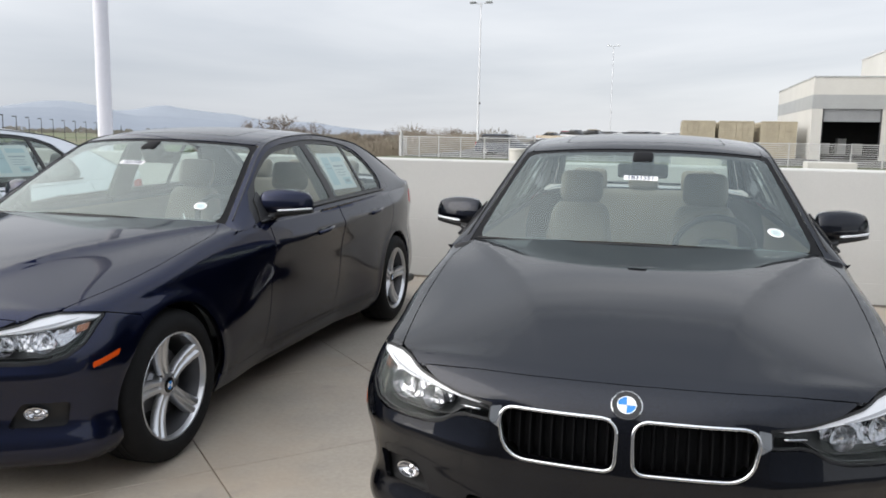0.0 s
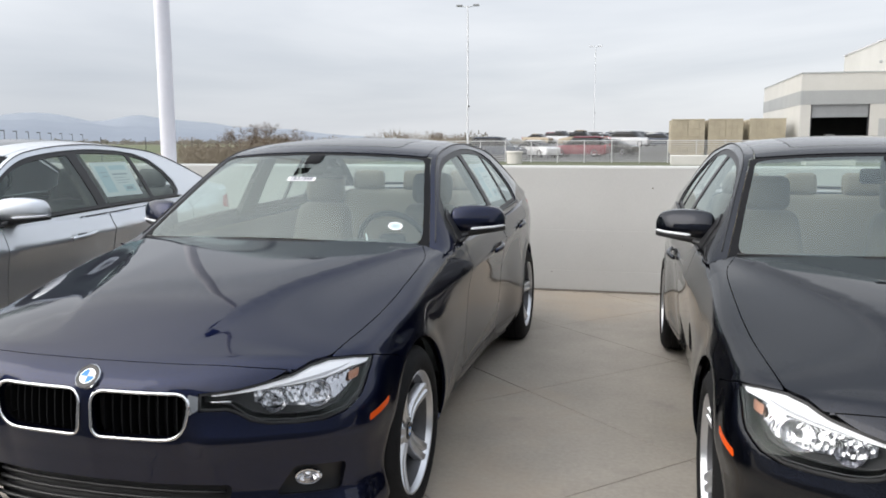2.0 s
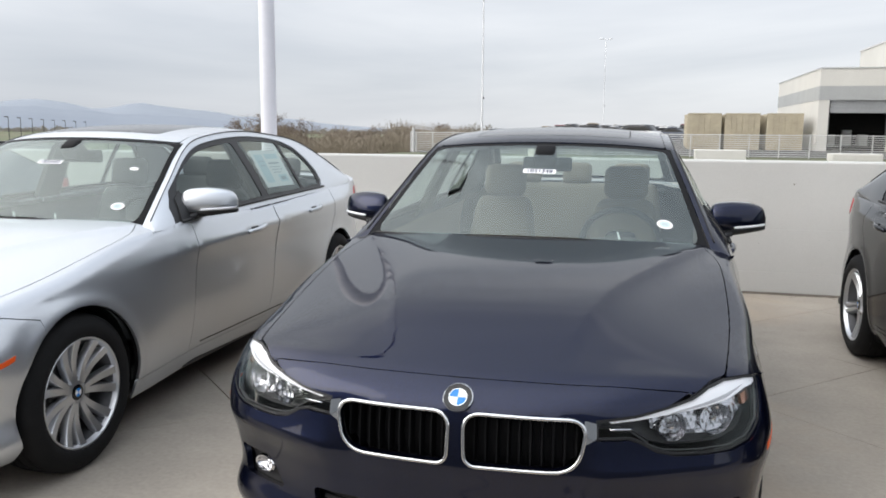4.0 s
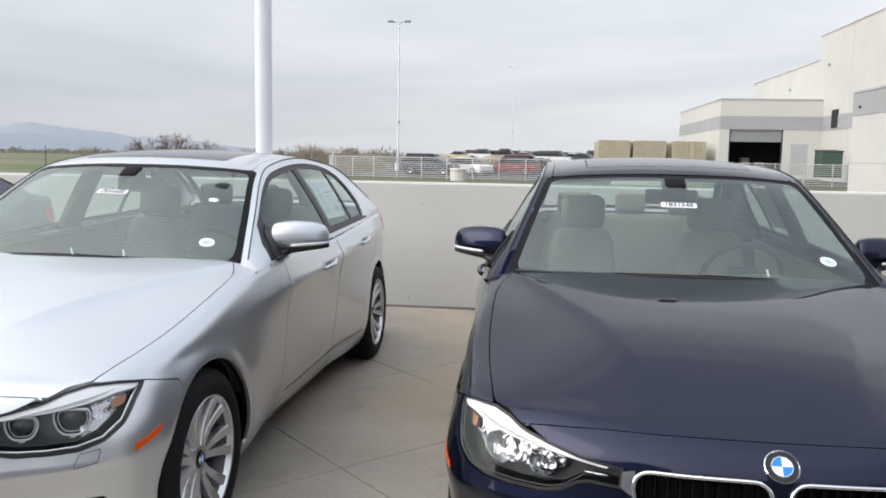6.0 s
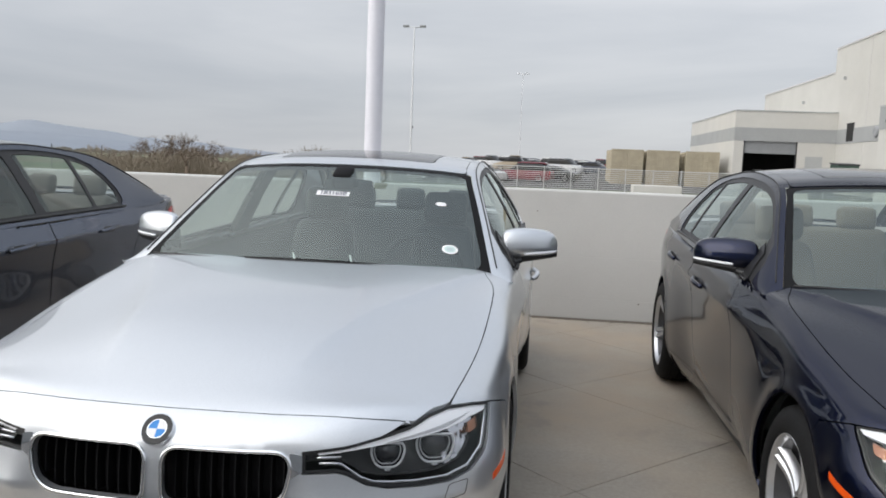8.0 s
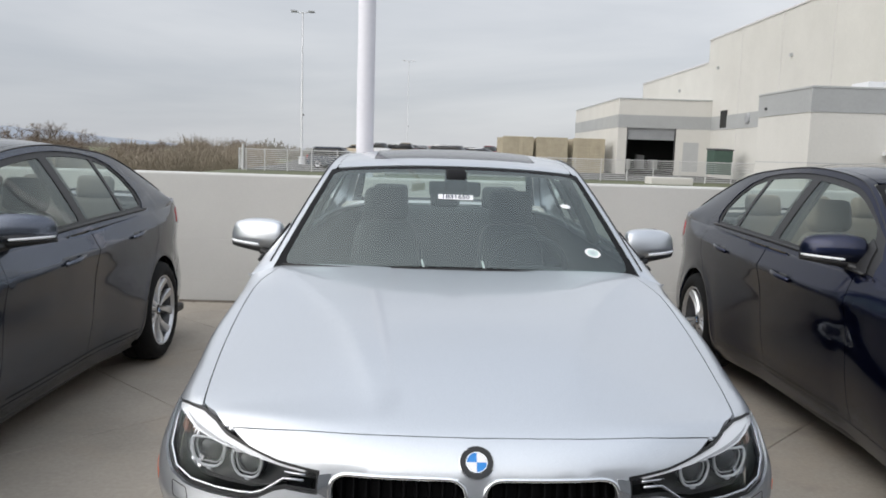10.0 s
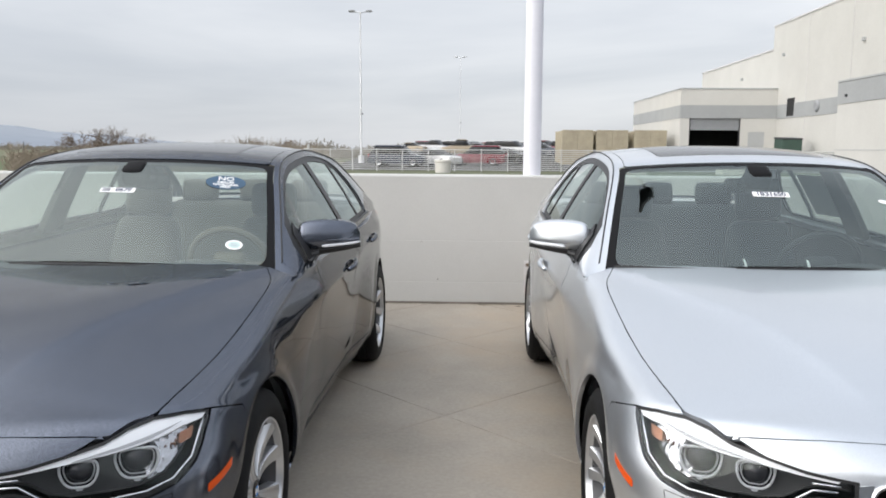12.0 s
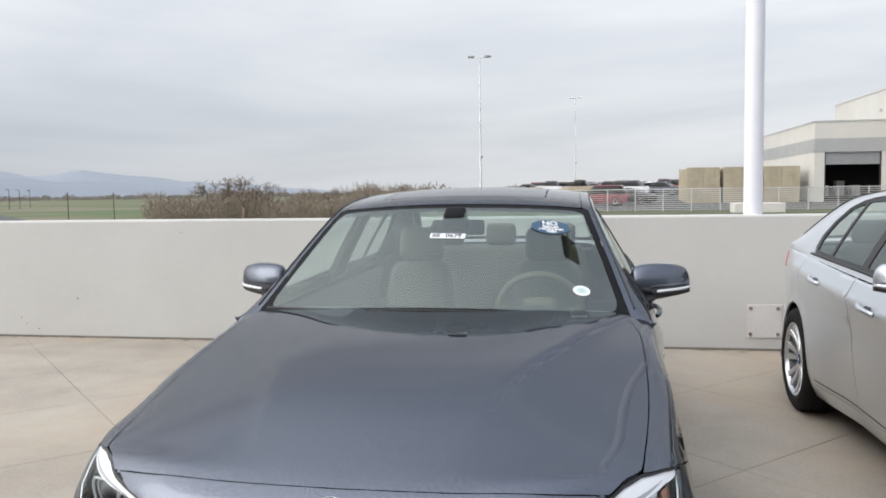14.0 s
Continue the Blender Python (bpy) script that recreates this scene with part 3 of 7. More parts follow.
def skin(s, z, out=0.0):
    """A point of the car's flank, nose or tail: way along the outline and height."""
    if s < 0:
        p = skin(-s, z, out)
        return Vector((-p.x, p.y, p.z))
    s = min(s, RING)
    x, y = _plan(s)
    h = 1e-3
    d = (_plan(min(s + h, RING)) - _plan(max(s - h, 0)))
    d /= np.linalg.norm(d)
    nx, ny = -d[1] * -1, -d[0]
    wf = 1 - ease(-0.45, 0.15, y)
    wr = ease(3.0, 3.6, y)
    inset = wf * in_front(z) + wr * in_rear(z) + (1 - wf - wr) * (in_side(z) + 0.03 * ease(0.66, 0.9, z) * (1 - ease(0.3, 1.0, y)))
    inset -= 0.030 * math.exp(-((s - CORNER) / 0.16) ** 2) * (1 - ease(0.57, 0.72, z))
    d = z - shoulder(y)
    inset += 0.115 * max(min(-d, 0.5), 0.0) * ease(0.35, 1.0, y) * (1 - ease(1.8, 2.45, y))
    inset -= 0.018 * math.exp(-abs(d) / (0.060 if d < 0 else 0.040)) * ease(-0.1, 1.3, y) * (1 - ease(2.9, 3.5, y))
    d = z - BUMPER_FOLD
    inset -= 0.025 * math.exp(-abs(d) / (0.062 if d > 0 else 0.085)) * ease(0.30, 0.40, x) * (1 - ease(-0.62, -0.42, y))
    for wy, wz in WHEELS:
        r = math.hypot(y - wy, z - wz)
        inset -= 0.007 * math.exp(-((r - ARCH - 0.008) / 0.040) ** 2)
    return Vector((x + nx * (out - inset), y + ny * (out - inset), z))


def crest(s):
    """Height at which the flank turns into the top."""
    z = 0.7
    for _ in range(4):
        p = skin(s, z)
        z = top(p.x, p.y) if (p.y < 0.62 or p.y > 3.25) else None
        if z is None:
            a, b = top(p.x, 0.62), top(p.x, 3.25)
            return float(z_side(p.y)) + (a - float(z_side(0.62))) * (1 - ease(0.62, 0.95, p.y)) + (b - float(z_side(3.25))) * ease(2.9, 3.25, p.y)
    return z


CREST = spline(np.linspace(0, RING, 120), [crest(s) for s in np.linspace(0, RING, 120)])


ROUND_S = [s_at_y(y) for y in (-0.75, -0.50, -0.22, 0.45, 0.72)]


def hull(s, h, out=0.0):
    """Like skin, but past the crest it goes on over the top, inwards."""
    c = float(CREST(abs(s)))
    d = float(np.interp(abs(s), ROUND_S, (0.010, 0.010, 0.045, 0.045, 0.0)))
    if abs(h - c) < d:
        t = (h - c + d) / (2 * d)
        return edged(s, c - d, c, out) * (1 - t) ** 2 + edged(s, c, c, out) * (2 * t * (1 - t)) + edged(s, c + d, c, out) * t ** 2
    return edged(s, h, c, out)


def edged(s, h, c, out):
    """The same with a sharp crest at c."""
    if h <= c:
        return skin(s, h, out)
    a = skin(abs(s), c)
    b = skin(abs(s), c, 0.01)
    n = Vector((b.x - a.x, b.y - a.y))
    n.normalize()
    x, y = a.x - n.x * (h - c), a.y - n.y * (h - c)
    return Vector((math.copysign(x, s) if s else x, y, top(x, y) + out))


def reach(s, line):
    """How far over the crest the line y = line(x) or x = line(y) lies from the outline at s."""
    c = float(CREST(s))
    for i in range(1, 240):
        p = hull(s, c + i * 0.001)
        if line(p):
            return c + i * 0.001
    return c + 0.24


def arch(wy, r=ARCH, n=26):
    """The wheel opening in outline coordinates, from the front foot over the top to the rear foot."""
    pts = []
    for i in range(n + 1):
        a = math.pi * (1.09 - 1.18 * i / n)
        pts.append((s_at_y(wy + math.cos(a) * r), 0.325 + math.sin(a) * r))
    return pts


# greenhouse: centre line and side rail, from the foot of the windscreen to the foot of the rear window
_u = [0, 0.12, 0.25, 0.35, 0.5, 0.65, 0.75, 0.88, 1.0]
mid_line = spline(_u, [(0.478, 0.946), (0.80, 1.165), (1.08, 1.330), (1.30, 1.392), (1.75, 1.425), (2.20, 1.414), (2.52, 1.372), (2.86, 1.252), (3.22, 1.072)])
rail = spline(_u, [(0.7607, 0.55, 0.9035), (0.672, 0.90, 1.125), (0.597, 1.20, 1.300), (0.577, 1.42, 1.357), (0.570, 1.85, 1.388), (0.572, 2.30, 1.365),
                   (0.592, 2.62, 1.325), (0.640, 2.95, 1.215), (0.715, 3.32, 1.045)])
_ru = np.linspace(0, 1, 200)
_rr = np.array([rail(u) for u in _ru])


def canopy(u, v, lift=0.0):
    """Windscreen, roof and rear window: u along, v across from -1 to 1."""
    c, r = mid_line(u), rail(u)
    a = abs(v)
    return Vector((r[0] * v, c[0] + (r[1] - c[0]) * a ** 2.2, c[1] + (r[2] - c[1]) * a ** 2.3 + lift))


def belt(y):
    p = skin(s_at_y(y), CREST(s_at_y(y)))
    return p


def cheek(y, w, out=0.0):
    """The side of the greenhouse: y along, w from the belt to the rail."""
    b = belt(y)
    xr, zr = float(np.interp(y, _rr[:, 1], _rr[:, 0])), float(np.interp(y, _rr[:, 1], _rr[:, 2]))
    t = min(max(w, 0), 1)
    return Vector((b.x + (xr - b.x) * t + 0.05 * t * (1 - t) + out, y, b.z + (zr - b.z) * t))


def fold_line(y0, y1, step=0.024, both=False):
    """The crest in outline coordinates, so that sheets bend along it."""
    a, b = s_at_y(y0), s_at_y(y1)
    if both:
        a = -b
    return [(s, float(CREST(abs(s)))) for s in np.arange(a, b, step)]

seam_x = spline([-0.53, -0.46, -0.1, 0.3, 0.48, 0.60], [0.680, 0.698, 0.737, 0.748, 0.735, 0.690])   # side edge of the bonnet
nose_y = spline([0, 0.2, 0.32, 0.42, 0.5, 0.6, 0.7], [-0.674, -0.670, -0.663, -0.649, -0.629, -0.589, -0.55])                      # its front edge


LAMP_LOW = ((0.372, 0.655), (0.372, 0.617), (0.445, 0.619), (0.472, 0.611), (0.513, 0.585), (0.560, 0.573), (0.627, 0.571), (0.690, 0.574), (0.735, 0.590), (0.774, 0.627), (0.803, 0.680), (0.821, 0.712))
LAMP_TOP = ((0.788, 0.724), (0.726, 0.728), (0.674, 0.721), (0.620, 0.708), (0.550, 0.681), (0.470, 0.665))
TIP = len(LAMP_LOW) - 1


def head_outline(grow=0.0):
    """Outline of the head lamp on the nose, from its inner end along the foot to the tip and back along the top."""
    pts = [(s_at_x(x), z) for x, z in LAMP_LOW + LAMP_TOP]
    pts = [(s, min(z, float(CREST(s)) - 0.009)) for s, z in pts]
    if not grow:
        return pts
    out = []
    for k, p in enumerate(pts):
        a, b = Vector(pts[k - 1]), Vector(pts[(k + 1) % len(pts)])
        p = Vector(p)
        n1, n2 = (p - a).normalized(), (b - p).normalized()
        n = Vector((n1.y + n2.y, -n1.x - n2.x)).normalized()
        out.append(tuple(p + n * grow / max(n.dot(Vector((n1.y, -n1.x))), 0.6)))
    return out


def kidney(grow=0.0):
    """Outline of one half of the grille."""
    g = grow
    sx = s_at_x
    quad = [(sx(0.020) - g, 0.660 + g), (sx(0.025) - g, 0.520 - g), (sx(0.318), 0.523 - g), (sx(0.345) + g, 0.660 + g)]
    return rounded(quad, [0.048, 0.036, 0.085, 0.055], 9)


def flip_s(poly):
    return [(-a, b) for a, b in poly][::-1]


def saloon_meshes():
    """All sheets and fittings of one saloon: (name, mesh, material key, parent name)."""
    made = []

    def add(name, bm, mat, under="", label=""):
        made.append((name, sheet_mesh(name, bm), mat, under, label))

    def both(name, build, mat, under="", label=""):
        add(name, build(False), mat, under, label)
        add(name, build(True), mat, under, label)

    # front bumper with nose
    joint = (s_at_y(-0.20), 0.325 + math.sqrt(ARCH ** 2 - 0.2 ** 2))
    front_arch = [q for q in arch(0.0) if q[0] < s_at_y(-0.205) and q[1] > 0.20] + [joint]
    lamp = head_outline(0.008)
    right = [(s_at_y(-0.366), 0.172)] + front_arch + [(s_at_y(-0.215), 0.676), (s_at_y(-0.30), 0.698), (s_at_y(-0.36), 0.7125)]
    right += lamp[TIP:0:-1] + [lamp[0]] + lamp[:TIP:-1][0:2] + [(s_at_x(0.600), 0.708), (s_at_x(0.618), 0.7145), (s_at_x(0.622), float(CREST(s_at_x(0.622))) + 0.002)]
    tail = []
    for x in np.linspace(0.60, 0.03, 24):
        s = s_at_x(x)
        tail.append((s, reach(s, lambda p: p.y > nose_y(abs(p.x)) - 0.003)))
    right += tail
    s0 = reach(0.0001, lambda p: p.y > nose_y(0) - 0.003)
    outline = [(0, 0.165)] + [(s_at_x(x), 0.165) for x in (0.3, 0.6)] + right + [(0, s0)]
    outline += flip_s([(s_at_x(x), 0.165) for x in (0.3, 0.6)] + right)
    intake = rounded([(-0.42, 0.235), (0.42, 0.235), (0.46, 0.37), (-0.46, 0.37)], 0.03)
    pocket = rounded([(s_at_x(0.57), 0.325), (s_at_x(0.735), 0.325), (s_at_x(0.745), 0.415), (s_at_x(0.62), 0.42)], 0.02)
    marker = rounded([(s_at_x(0.788), 0.534), (s_at_x(0.827), 0.561), (s_at_x(0.8285), 0.582), (s_at_x(0.789), 0.556)], 0.006, 3)
    holes = [kidney(), flip_s(kidney()), intake, pocket, flip_s(pocket), marker, flip_s(marker)]
    add("front_bumper", patch(outline, holes, 0.02, hull, 0.02, fold=fold_line(0, -0.45, both=True) + [(k * s_at_x(x), BUMPER_FOLD) for k in (-1, 1) for x in np.arange(0.36, 0.77, 0.02)]), "paint")
    both("side_marker", lambda m: patch(marker, [], 0.012, lambda s, z: hull(s, z, 0.001), 0.01, mirror=m), "amber", "front_bumper", "amber side marker lamp")
    add("air_intake", patch(rounded([(-0.45, 0.22), (0.45, 0.22), (0.49, 0.385), (-0.49, 0.385)], 0.03), [], 0.05, lambda s, z: hull(s, z, -0.05), 0), "black_plastic", "front_bumper", "black lower air intake mesh")
    for z in (0.262, 0.287, 0.312, 0.337):
        bm = bmesh.new()
        tube([hull(s, z, -0.025) for s in np.linspace(-0.43, 0.43, 15)], 0.006, 6, bm=bm)
        add("intake_bar", bm, "black_plastic", "front_bumper")
    both("fog_pocket", lambda m: patch(rounded([(s_at_x(0.50), 0.28), (s_at_x(0.775), 0.28), (s_at_x(0.785), 0.43), (s_at_x(0.58), 0.445)], 0.02), [], 0.03, lambda s, z: hull(s, z, -0.03), 0, mirror=m), "black_plastic", "front_bumper")

    def fog(m):
        p, q = hull(s_at_x(0.655), 0.375, -0.006), hull(s_at_x(0.655), 0.375, -0.04)
        b = lathe([(-0.012, 0.0), (-0.016, 0.010), (-0.004, 0.022), (0.003, 0.026), (0.004, 0.030), (0.0, 0.033), (-0.03, 0.034)], 24, "y")
        d = Vector((p.x - q.x, p.y - q.y - 0.02, 0)).normalized()
        b.transform(Matrix.Diagonal((1.3, 1, 0.82, 1)))
        b.transform(Matrix.Translation(p) @ d.to_track_quat("Y", "Z").to_matrix().to_4x4())
        return mirrored(b) if m else b
    both("fog_lamp", fog, "lamp_chrome", "front_bumper", "round fog lamp with a clear lens")

    # kidneys
    def kidney_frame(m):
        k = resample(kidney(0.001), 0.03)
        b = tube([hull(s, z, 0.003) for s, z in k], 0.0052, 10, closed=True, up=[(0, -1, 0.2)] * len(k))
        return mirrored(b) if m else b
    both("grille_frame", kidney_frame, "chrome", "front_bumper", "bright chrome kidney grille surround")

    def kidney_back(m):
        b = patch(kidney(0.01), [], 0.03, lambda s, z: hull(s, z, -0.060), 0)
        return mirrored(b) if m else b
    both("grille_back", kidney_back, "grille_black", "front_bumper")
    for m in (False, True):
        for i in range(10):
            s = s_at_x(0.045 + i * 0.0305)
            zs = [z for z in np.linspace(0.49, 0.68, 44) if inside(kidney(), (s, z))]
            if not zs:
                continue
            b = bmesh.new()
            pts = [hull(s, z, -0.030) for z in np.linspace(zs[0] - 0.004, zs[-1] + 0.004, 8)]
            back = [hull(s, z, -0.058) for z in np.linspace(zs[0] - 0.004, zs[-1] + 0.004, 8)]
            w = Vector((0.0032, 0, 0))
            vs = [[b.verts.new(q) for q in (p - w * 0.6, p + w * 0.6, r + w * 1.6, r - w * 1.6)] for p, r in zip(pts, back)]
            for a, c in zip(vs, vs[1:]):
                for k in range(4):
                    b.faces.new((a[k], a[(k + 1) % 4], c[(k + 1) % 4], c[k]))
            b.faces.new(vs[0][::-1]), b.faces.new(vs[-1])
            bmesh.ops.recalc_face_normals(b, faces=b.faces[:])
            add("grille_slat", mirrored(b) if m else b, "slat", "front_bumper")

    # roundel: plain rings and quarters
    eye = hull(0.0001, float(CREST(0)) + 0.012)
    tilt = Matrix.Translation(eye + Vector((0, -0.004, 0.003))) @ Matrix.Rotation(radians(47), 4, "X")

    def disc(r0, r1, a0, a1, h, n=24):
        b = bmesh.new()
        ring = []
        for i in range(n + 1):
            a = a0 + (a1 - a0) * i / n
            ring.append([b.verts.new((math.cos(a) * r, math.sin(a) * r, h)) for r in (max(r0, 1e-4), r1)])
        for p, q in zip(ring, ring[1:]):
            b.faces.new((p[0], p[1], q[1], q[0]))
        b.transform(tilt)
        return b
    b = lathe([(-0.006, 0.0), (-0.006, 0.041), (0.003, 0.041), (0.005, 0.039), (0.003, 0.0375), (0.003, 0.0)], 40, "z")
    b.transform(tilt)
    add("roundel_rim", smooth(b), "chrome", "", "plain round badge with blue and white quarters")
    add("roundel_ring", disc(0.025, 0.0375, 0, math.tau, 0.0038, 40), "gloss_black", "roundel_rim")
    b = disc(0.0, 0.0235, 0, math.pi / 2, 0.0042, 10)
    b = join(b, disc(0.0, 0.0235, math.pi, math.pi * 1.5, 0.0042, 10))
    add("roundel_quarter", b, "badge_white", "roundel_rim")
    b = disc(0.0, 0.0235, math.pi / 2, math.pi, 0.0042, 10)
    b = join(b, disc(0.0, 0.0235, math.pi * 1.5, math.tau, 0.0042, 10))
    add("roundel_quarter", b, "badge_blue", "roundel_rim")
    add("roundel_bead", disc(0.0235, 0.025, 0, math.tau, 0.0046, 40), "chrome", "roundel_rim")

    # bonnet
    edge = [(x, float(nose_y(x))) for x in np.linspace(0.0, 0.592, 25)]
    for x in (0.634, 0.66, 0.69, 0.715):
        p = hull(s_at_x(x), float(CREST(s_at_x(x))) + 0.004)
        edge.append((p.x, p.y))
    for y in np.linspace(float(edge[-1][1]) + 0.02, 0.60, 40):
        edge.append((float(seam_x(y)) - 0.002, y))
    edge += [(0.62, 0.598), (0.45, 0.555), (0.25, 0.515), (0.0, 0.50)]
    hood = [(a, b) for a, b in edge] + [(-a, b) for a, b in edge[::-1][1:-1]]
    crease_fold = [(k * float(bonnet_crease(y)), y) for k in (1, -1) for y in np.arange(-0.60, 0.50, 0.02)]
    add("bonnet", patch(hood, [], 0.021, lambda x, y: Vector((x, y, top(x, y))), 0.02, fold=crease_fold), "paint")
    add("scuttle", patch([(-0.70, 0.60), (-0.45, 0.545), (0, 0.48), (0.45, 0.545), (0.70, 0.60), (0.72, 0.70), (0.45, 0.66), (0, 0.60), (-0.45, 0.66), (-0.72, 0.70)], [], 0.04,
                         lambda x, y: Vector((x, y, top(x, y) - 0.022)), 0), "black_plastic", "", "black plastic scuttle below the windscreen")

    # wings, doors, sills, rear quarters
    def wing_poly():
        g = head_outline(0.008)
        p = [(s_at_y(-0.213), 0.680), (s_at_y(-0.30), 0.702), (s_at_y(-0.36), 0.7165), (g[TIP][0], g[TIP][1] + 0.004), g[TIP + 1], (s_at_x(0.748), g[TIP + 2][1]), (s_at_x(0.735), float(CREST(s_at_x(0.735))))]
        for y in np.concatenate((np.linspace(-0.505, 0.40, 26), (0.45, 0.49, 0.53, 0.56, 0.59))):
            s = s_at_y(y)
            p.append((s, reach(s, lambda q: q.x < float(seam_x(min(q.y, 0.60))) + 0.002)))
        p += [(s_at_y(0.64), float(CREST(s_at_y(0.64))) + 0.035), (s_at_y(0.78), float(CREST(s_at_y(0.78))) + 0.004), (s_at_y(0.862), float(CREST(s_at_y(0.862))))]
        p += [(s_at_y(0.862), 0.80), (s_at_y(0.854), 0.5), (s_at_y(0.839), 0.272)]
        a = arch(0.0)
        p += [(a[-1][0] + 0.02, 0.272)] + [q for q in a[::-1][1:] if q[0] > s_at_y(-0.195)] + [joint]
        return p
    both("front_wing", lambda m: patch(wing_poly(), [], 0.022, hull, 0.014, mirror=m, fold=fold_line(-0.55, 0.86) + shoulder_fold(0.3, 0.85)), "paint")

    def door_poly(y0, y1, rear=False):
        p = [(s_at_y(y0 - 0.02), 0.272), (s_at_y(y0 - 0.005), 0.5), (s_at_y(y0 + 0.003), 0.80), (s_at_y(y0 + 0.003), float(CREST(s_at_y(y0 + 0.003))))]
        for y in np.linspace(y0 + 0.1, y1 - 0.1, 6):
            p.append((s_at_y(y), float(CREST(s_at_y(y)))))
        p.append((s_at_y(y1), float(CREST(s_at_y(y1)))))
        if rear:
            p += [(s_at_y(y1 - 0.02), 0.80), (s_at_y(y1 - 0.10), 0.68), (s_at_y(2.508), 0.56), (s_at_y(2.435), 0.42), (s_at_y(2.41), 0.272)]
        else:
            p += [(s_at_y(y1), 0.8), (s_at_y(y1 - 0.005), 0.5), (s_at_y(y1 - 0.015), 0.272)]
        return p
    both("front_door", lambda m: patch(door_poly(0.864, 1.765), [], 0.024, hull, 0.014, mirror=m, fold=shoulder_fold(0.88, 1.75)), "paint")
    both("rear_door", lambda m: patch(door_poly(1.772, 2.745, True), [], 0.024, hull, 0.014, mirror=m, fold=shoulder_fold(1.79, 2.72)), "paint")
    a0, a1 = arch(0.0), arch(2.81)

    def sill_poly():
        return [(a0[-1][0] + 0.012, 0.178), (a1[0][0] - 0.012, 0.178), (a1[0][0] - 0.004, 0.268), (a0[-1][0] + 0.004, 0.268)]
    both("sill", lambda m: patch(sill_poly(), [], 0.05, hull, 0.01, mirror=m), "paint")

    def quarter_poly():
        p = [(s_at_y(2.75), float(CREST(s_at_y(2.75))))]
        p += [(s_at_y(y), float(CREST(s_at_y(y))) + 0.006) for y in (2.9, 3.05, 3.2)]
        for y in (3.30, 3.4, 3.5, 3.58):
            s = s_at_y(y)
            p.append((s, reach(s, lambda q: q.x < 0.60)))
        se = s_at_y(3.66)
        p += [(se, float(CREST(se))), (se, 0.62), (s_at_y(3.42), 0.60), (s_at_y(3.18), 0.55)]
        p += [q for q in a1[::-1] if q[1] > 0.44 or q[0] < s_at_y(2.81)]
        p += [(s_at_y(2.417), 0.272), (s_at_y(2.442), 0.42), (s_at_y(2.515), 0.56), (s_at_y(2.652), 0.683), (s_at_y(2.732), 0.80)]
        return p
    tail_lamp = rounded([(s_at_y(3.31), 0.872), (s_at_y(3.665), 0.80), (s_at_y(3.665), 0.950), (s_at_y(3.46), 0.965), (s_at_y(3.36), 0.945)], 0.02)
    both("rear_quarter", lambda m: patch(quarter_poly(), [], 0.03, hull, 0.012, mirror=m, fold=shoulder_fold(2.76, 3.4, 0.026)), "paint")
    both("tail_lamp", lambda m: patch(tail_lamp, [], 0.03, lambda s, z: hull(s, z, 0.004), 0.02, mirror=m), "tail_red", "rear_quarter", "red tail lamp")
    s3, s4 = s_at_y(3.185), s_at_y(3.664)
    rb = [(s3, 0.40), (s_at_y(3.2), 0.20), (s_at_y(3.5), 0.19), (RING, 0.19)]
    rb2 = [(RING, 0.62), (s_at_y(3.66), 0.615), (s_at_y(3.42), 0.595), (s3, 0.545)]
    both("rear_bumper", lambda m: patch(rb + rb2, [], 0.05, hull, 0.012, mirror=m), "paint")
    both("boot_panel", lambda m: patch([(s4, 0.625), (RING, 0.625), (RING, float(CREST(RING))), (s4, float(CREST(s4)))], [], 0.05, hull, 0.01, mirror=m), "paint")
    deck = [(-0.60, 3.58), (-0.5, 3.70), (-0.2, 3.76), (0.2, 3.76), (0.5, 3.70), (0.60, 3.58), (0.60, 3.34), (0.4, 3.25), (0, 3.18), (-0.4, 3.25), (-0.60, 3.34)]
    add("boot_lid", patch(deck, [], 0.05, lambda x, y: Vector((x, y, top(x, y))), 0.012), "paint")

    # black inner shell behind the seams, and wheel housings
    def shell(m):
        p = [(0, 0.18), (a0[0][0], 0.18)] + a0 + [(a0[-1][0], 0.18), (a1[0][0], 0.18)] + a1 + [(a1[-1][0], 0.18), (RING, 0.18), (RING, 0.95)]
        for s in np.linspace(RING, 0, 40):
            p.append((s, float(CREST(s)) - 0.035))
        b = patch(p, [kidney(0.012), head_outline(0.010), rounded([(0, 0.22), (0.45, 0.22), (0.49, 0.385), (0, 0.385)], 0.01)], 0.06, lambda s, z: skin(s, z, -0.03), 0)
        return mirrored(b) if m else b
    both("inner_shell", shell, "black_plastic")

    def housing(y):
        def build(m):
            b = bmesh.new()
            rings = []
            for i in range(25):
                a = math.pi * (1.06 - 1.12 * i / 24)
                rings.append([b.verts.new((x, y + math.cos(a) * 0.371, 0.325 + math.sin(a) * 0.371)) for x in (0.79, 0.5)])
            for p, q in zip(rings, rings[1:]):
                b.faces.new((p[0], p[1], q[1], q[0])).smooth = True
            b.faces.new([r[1] for r in rings])
            return mirrored(b) if m else b
        return build
    both("wheel_housing", housing(0.0), "black_plastic")
    both("wheel_housing", housing(2.81), "black_plastic")
    add("underbody", box((1.50, 4.1, 0.06), (0, 1.55, 0.20), 0.02), "black_plastic")

    # greenhouse
    W, L = 0.62, 2.95

    def can(x, y):
        return canopy(y / L, x / W)

    def vu(v, u):
        return (v * W, u * L)
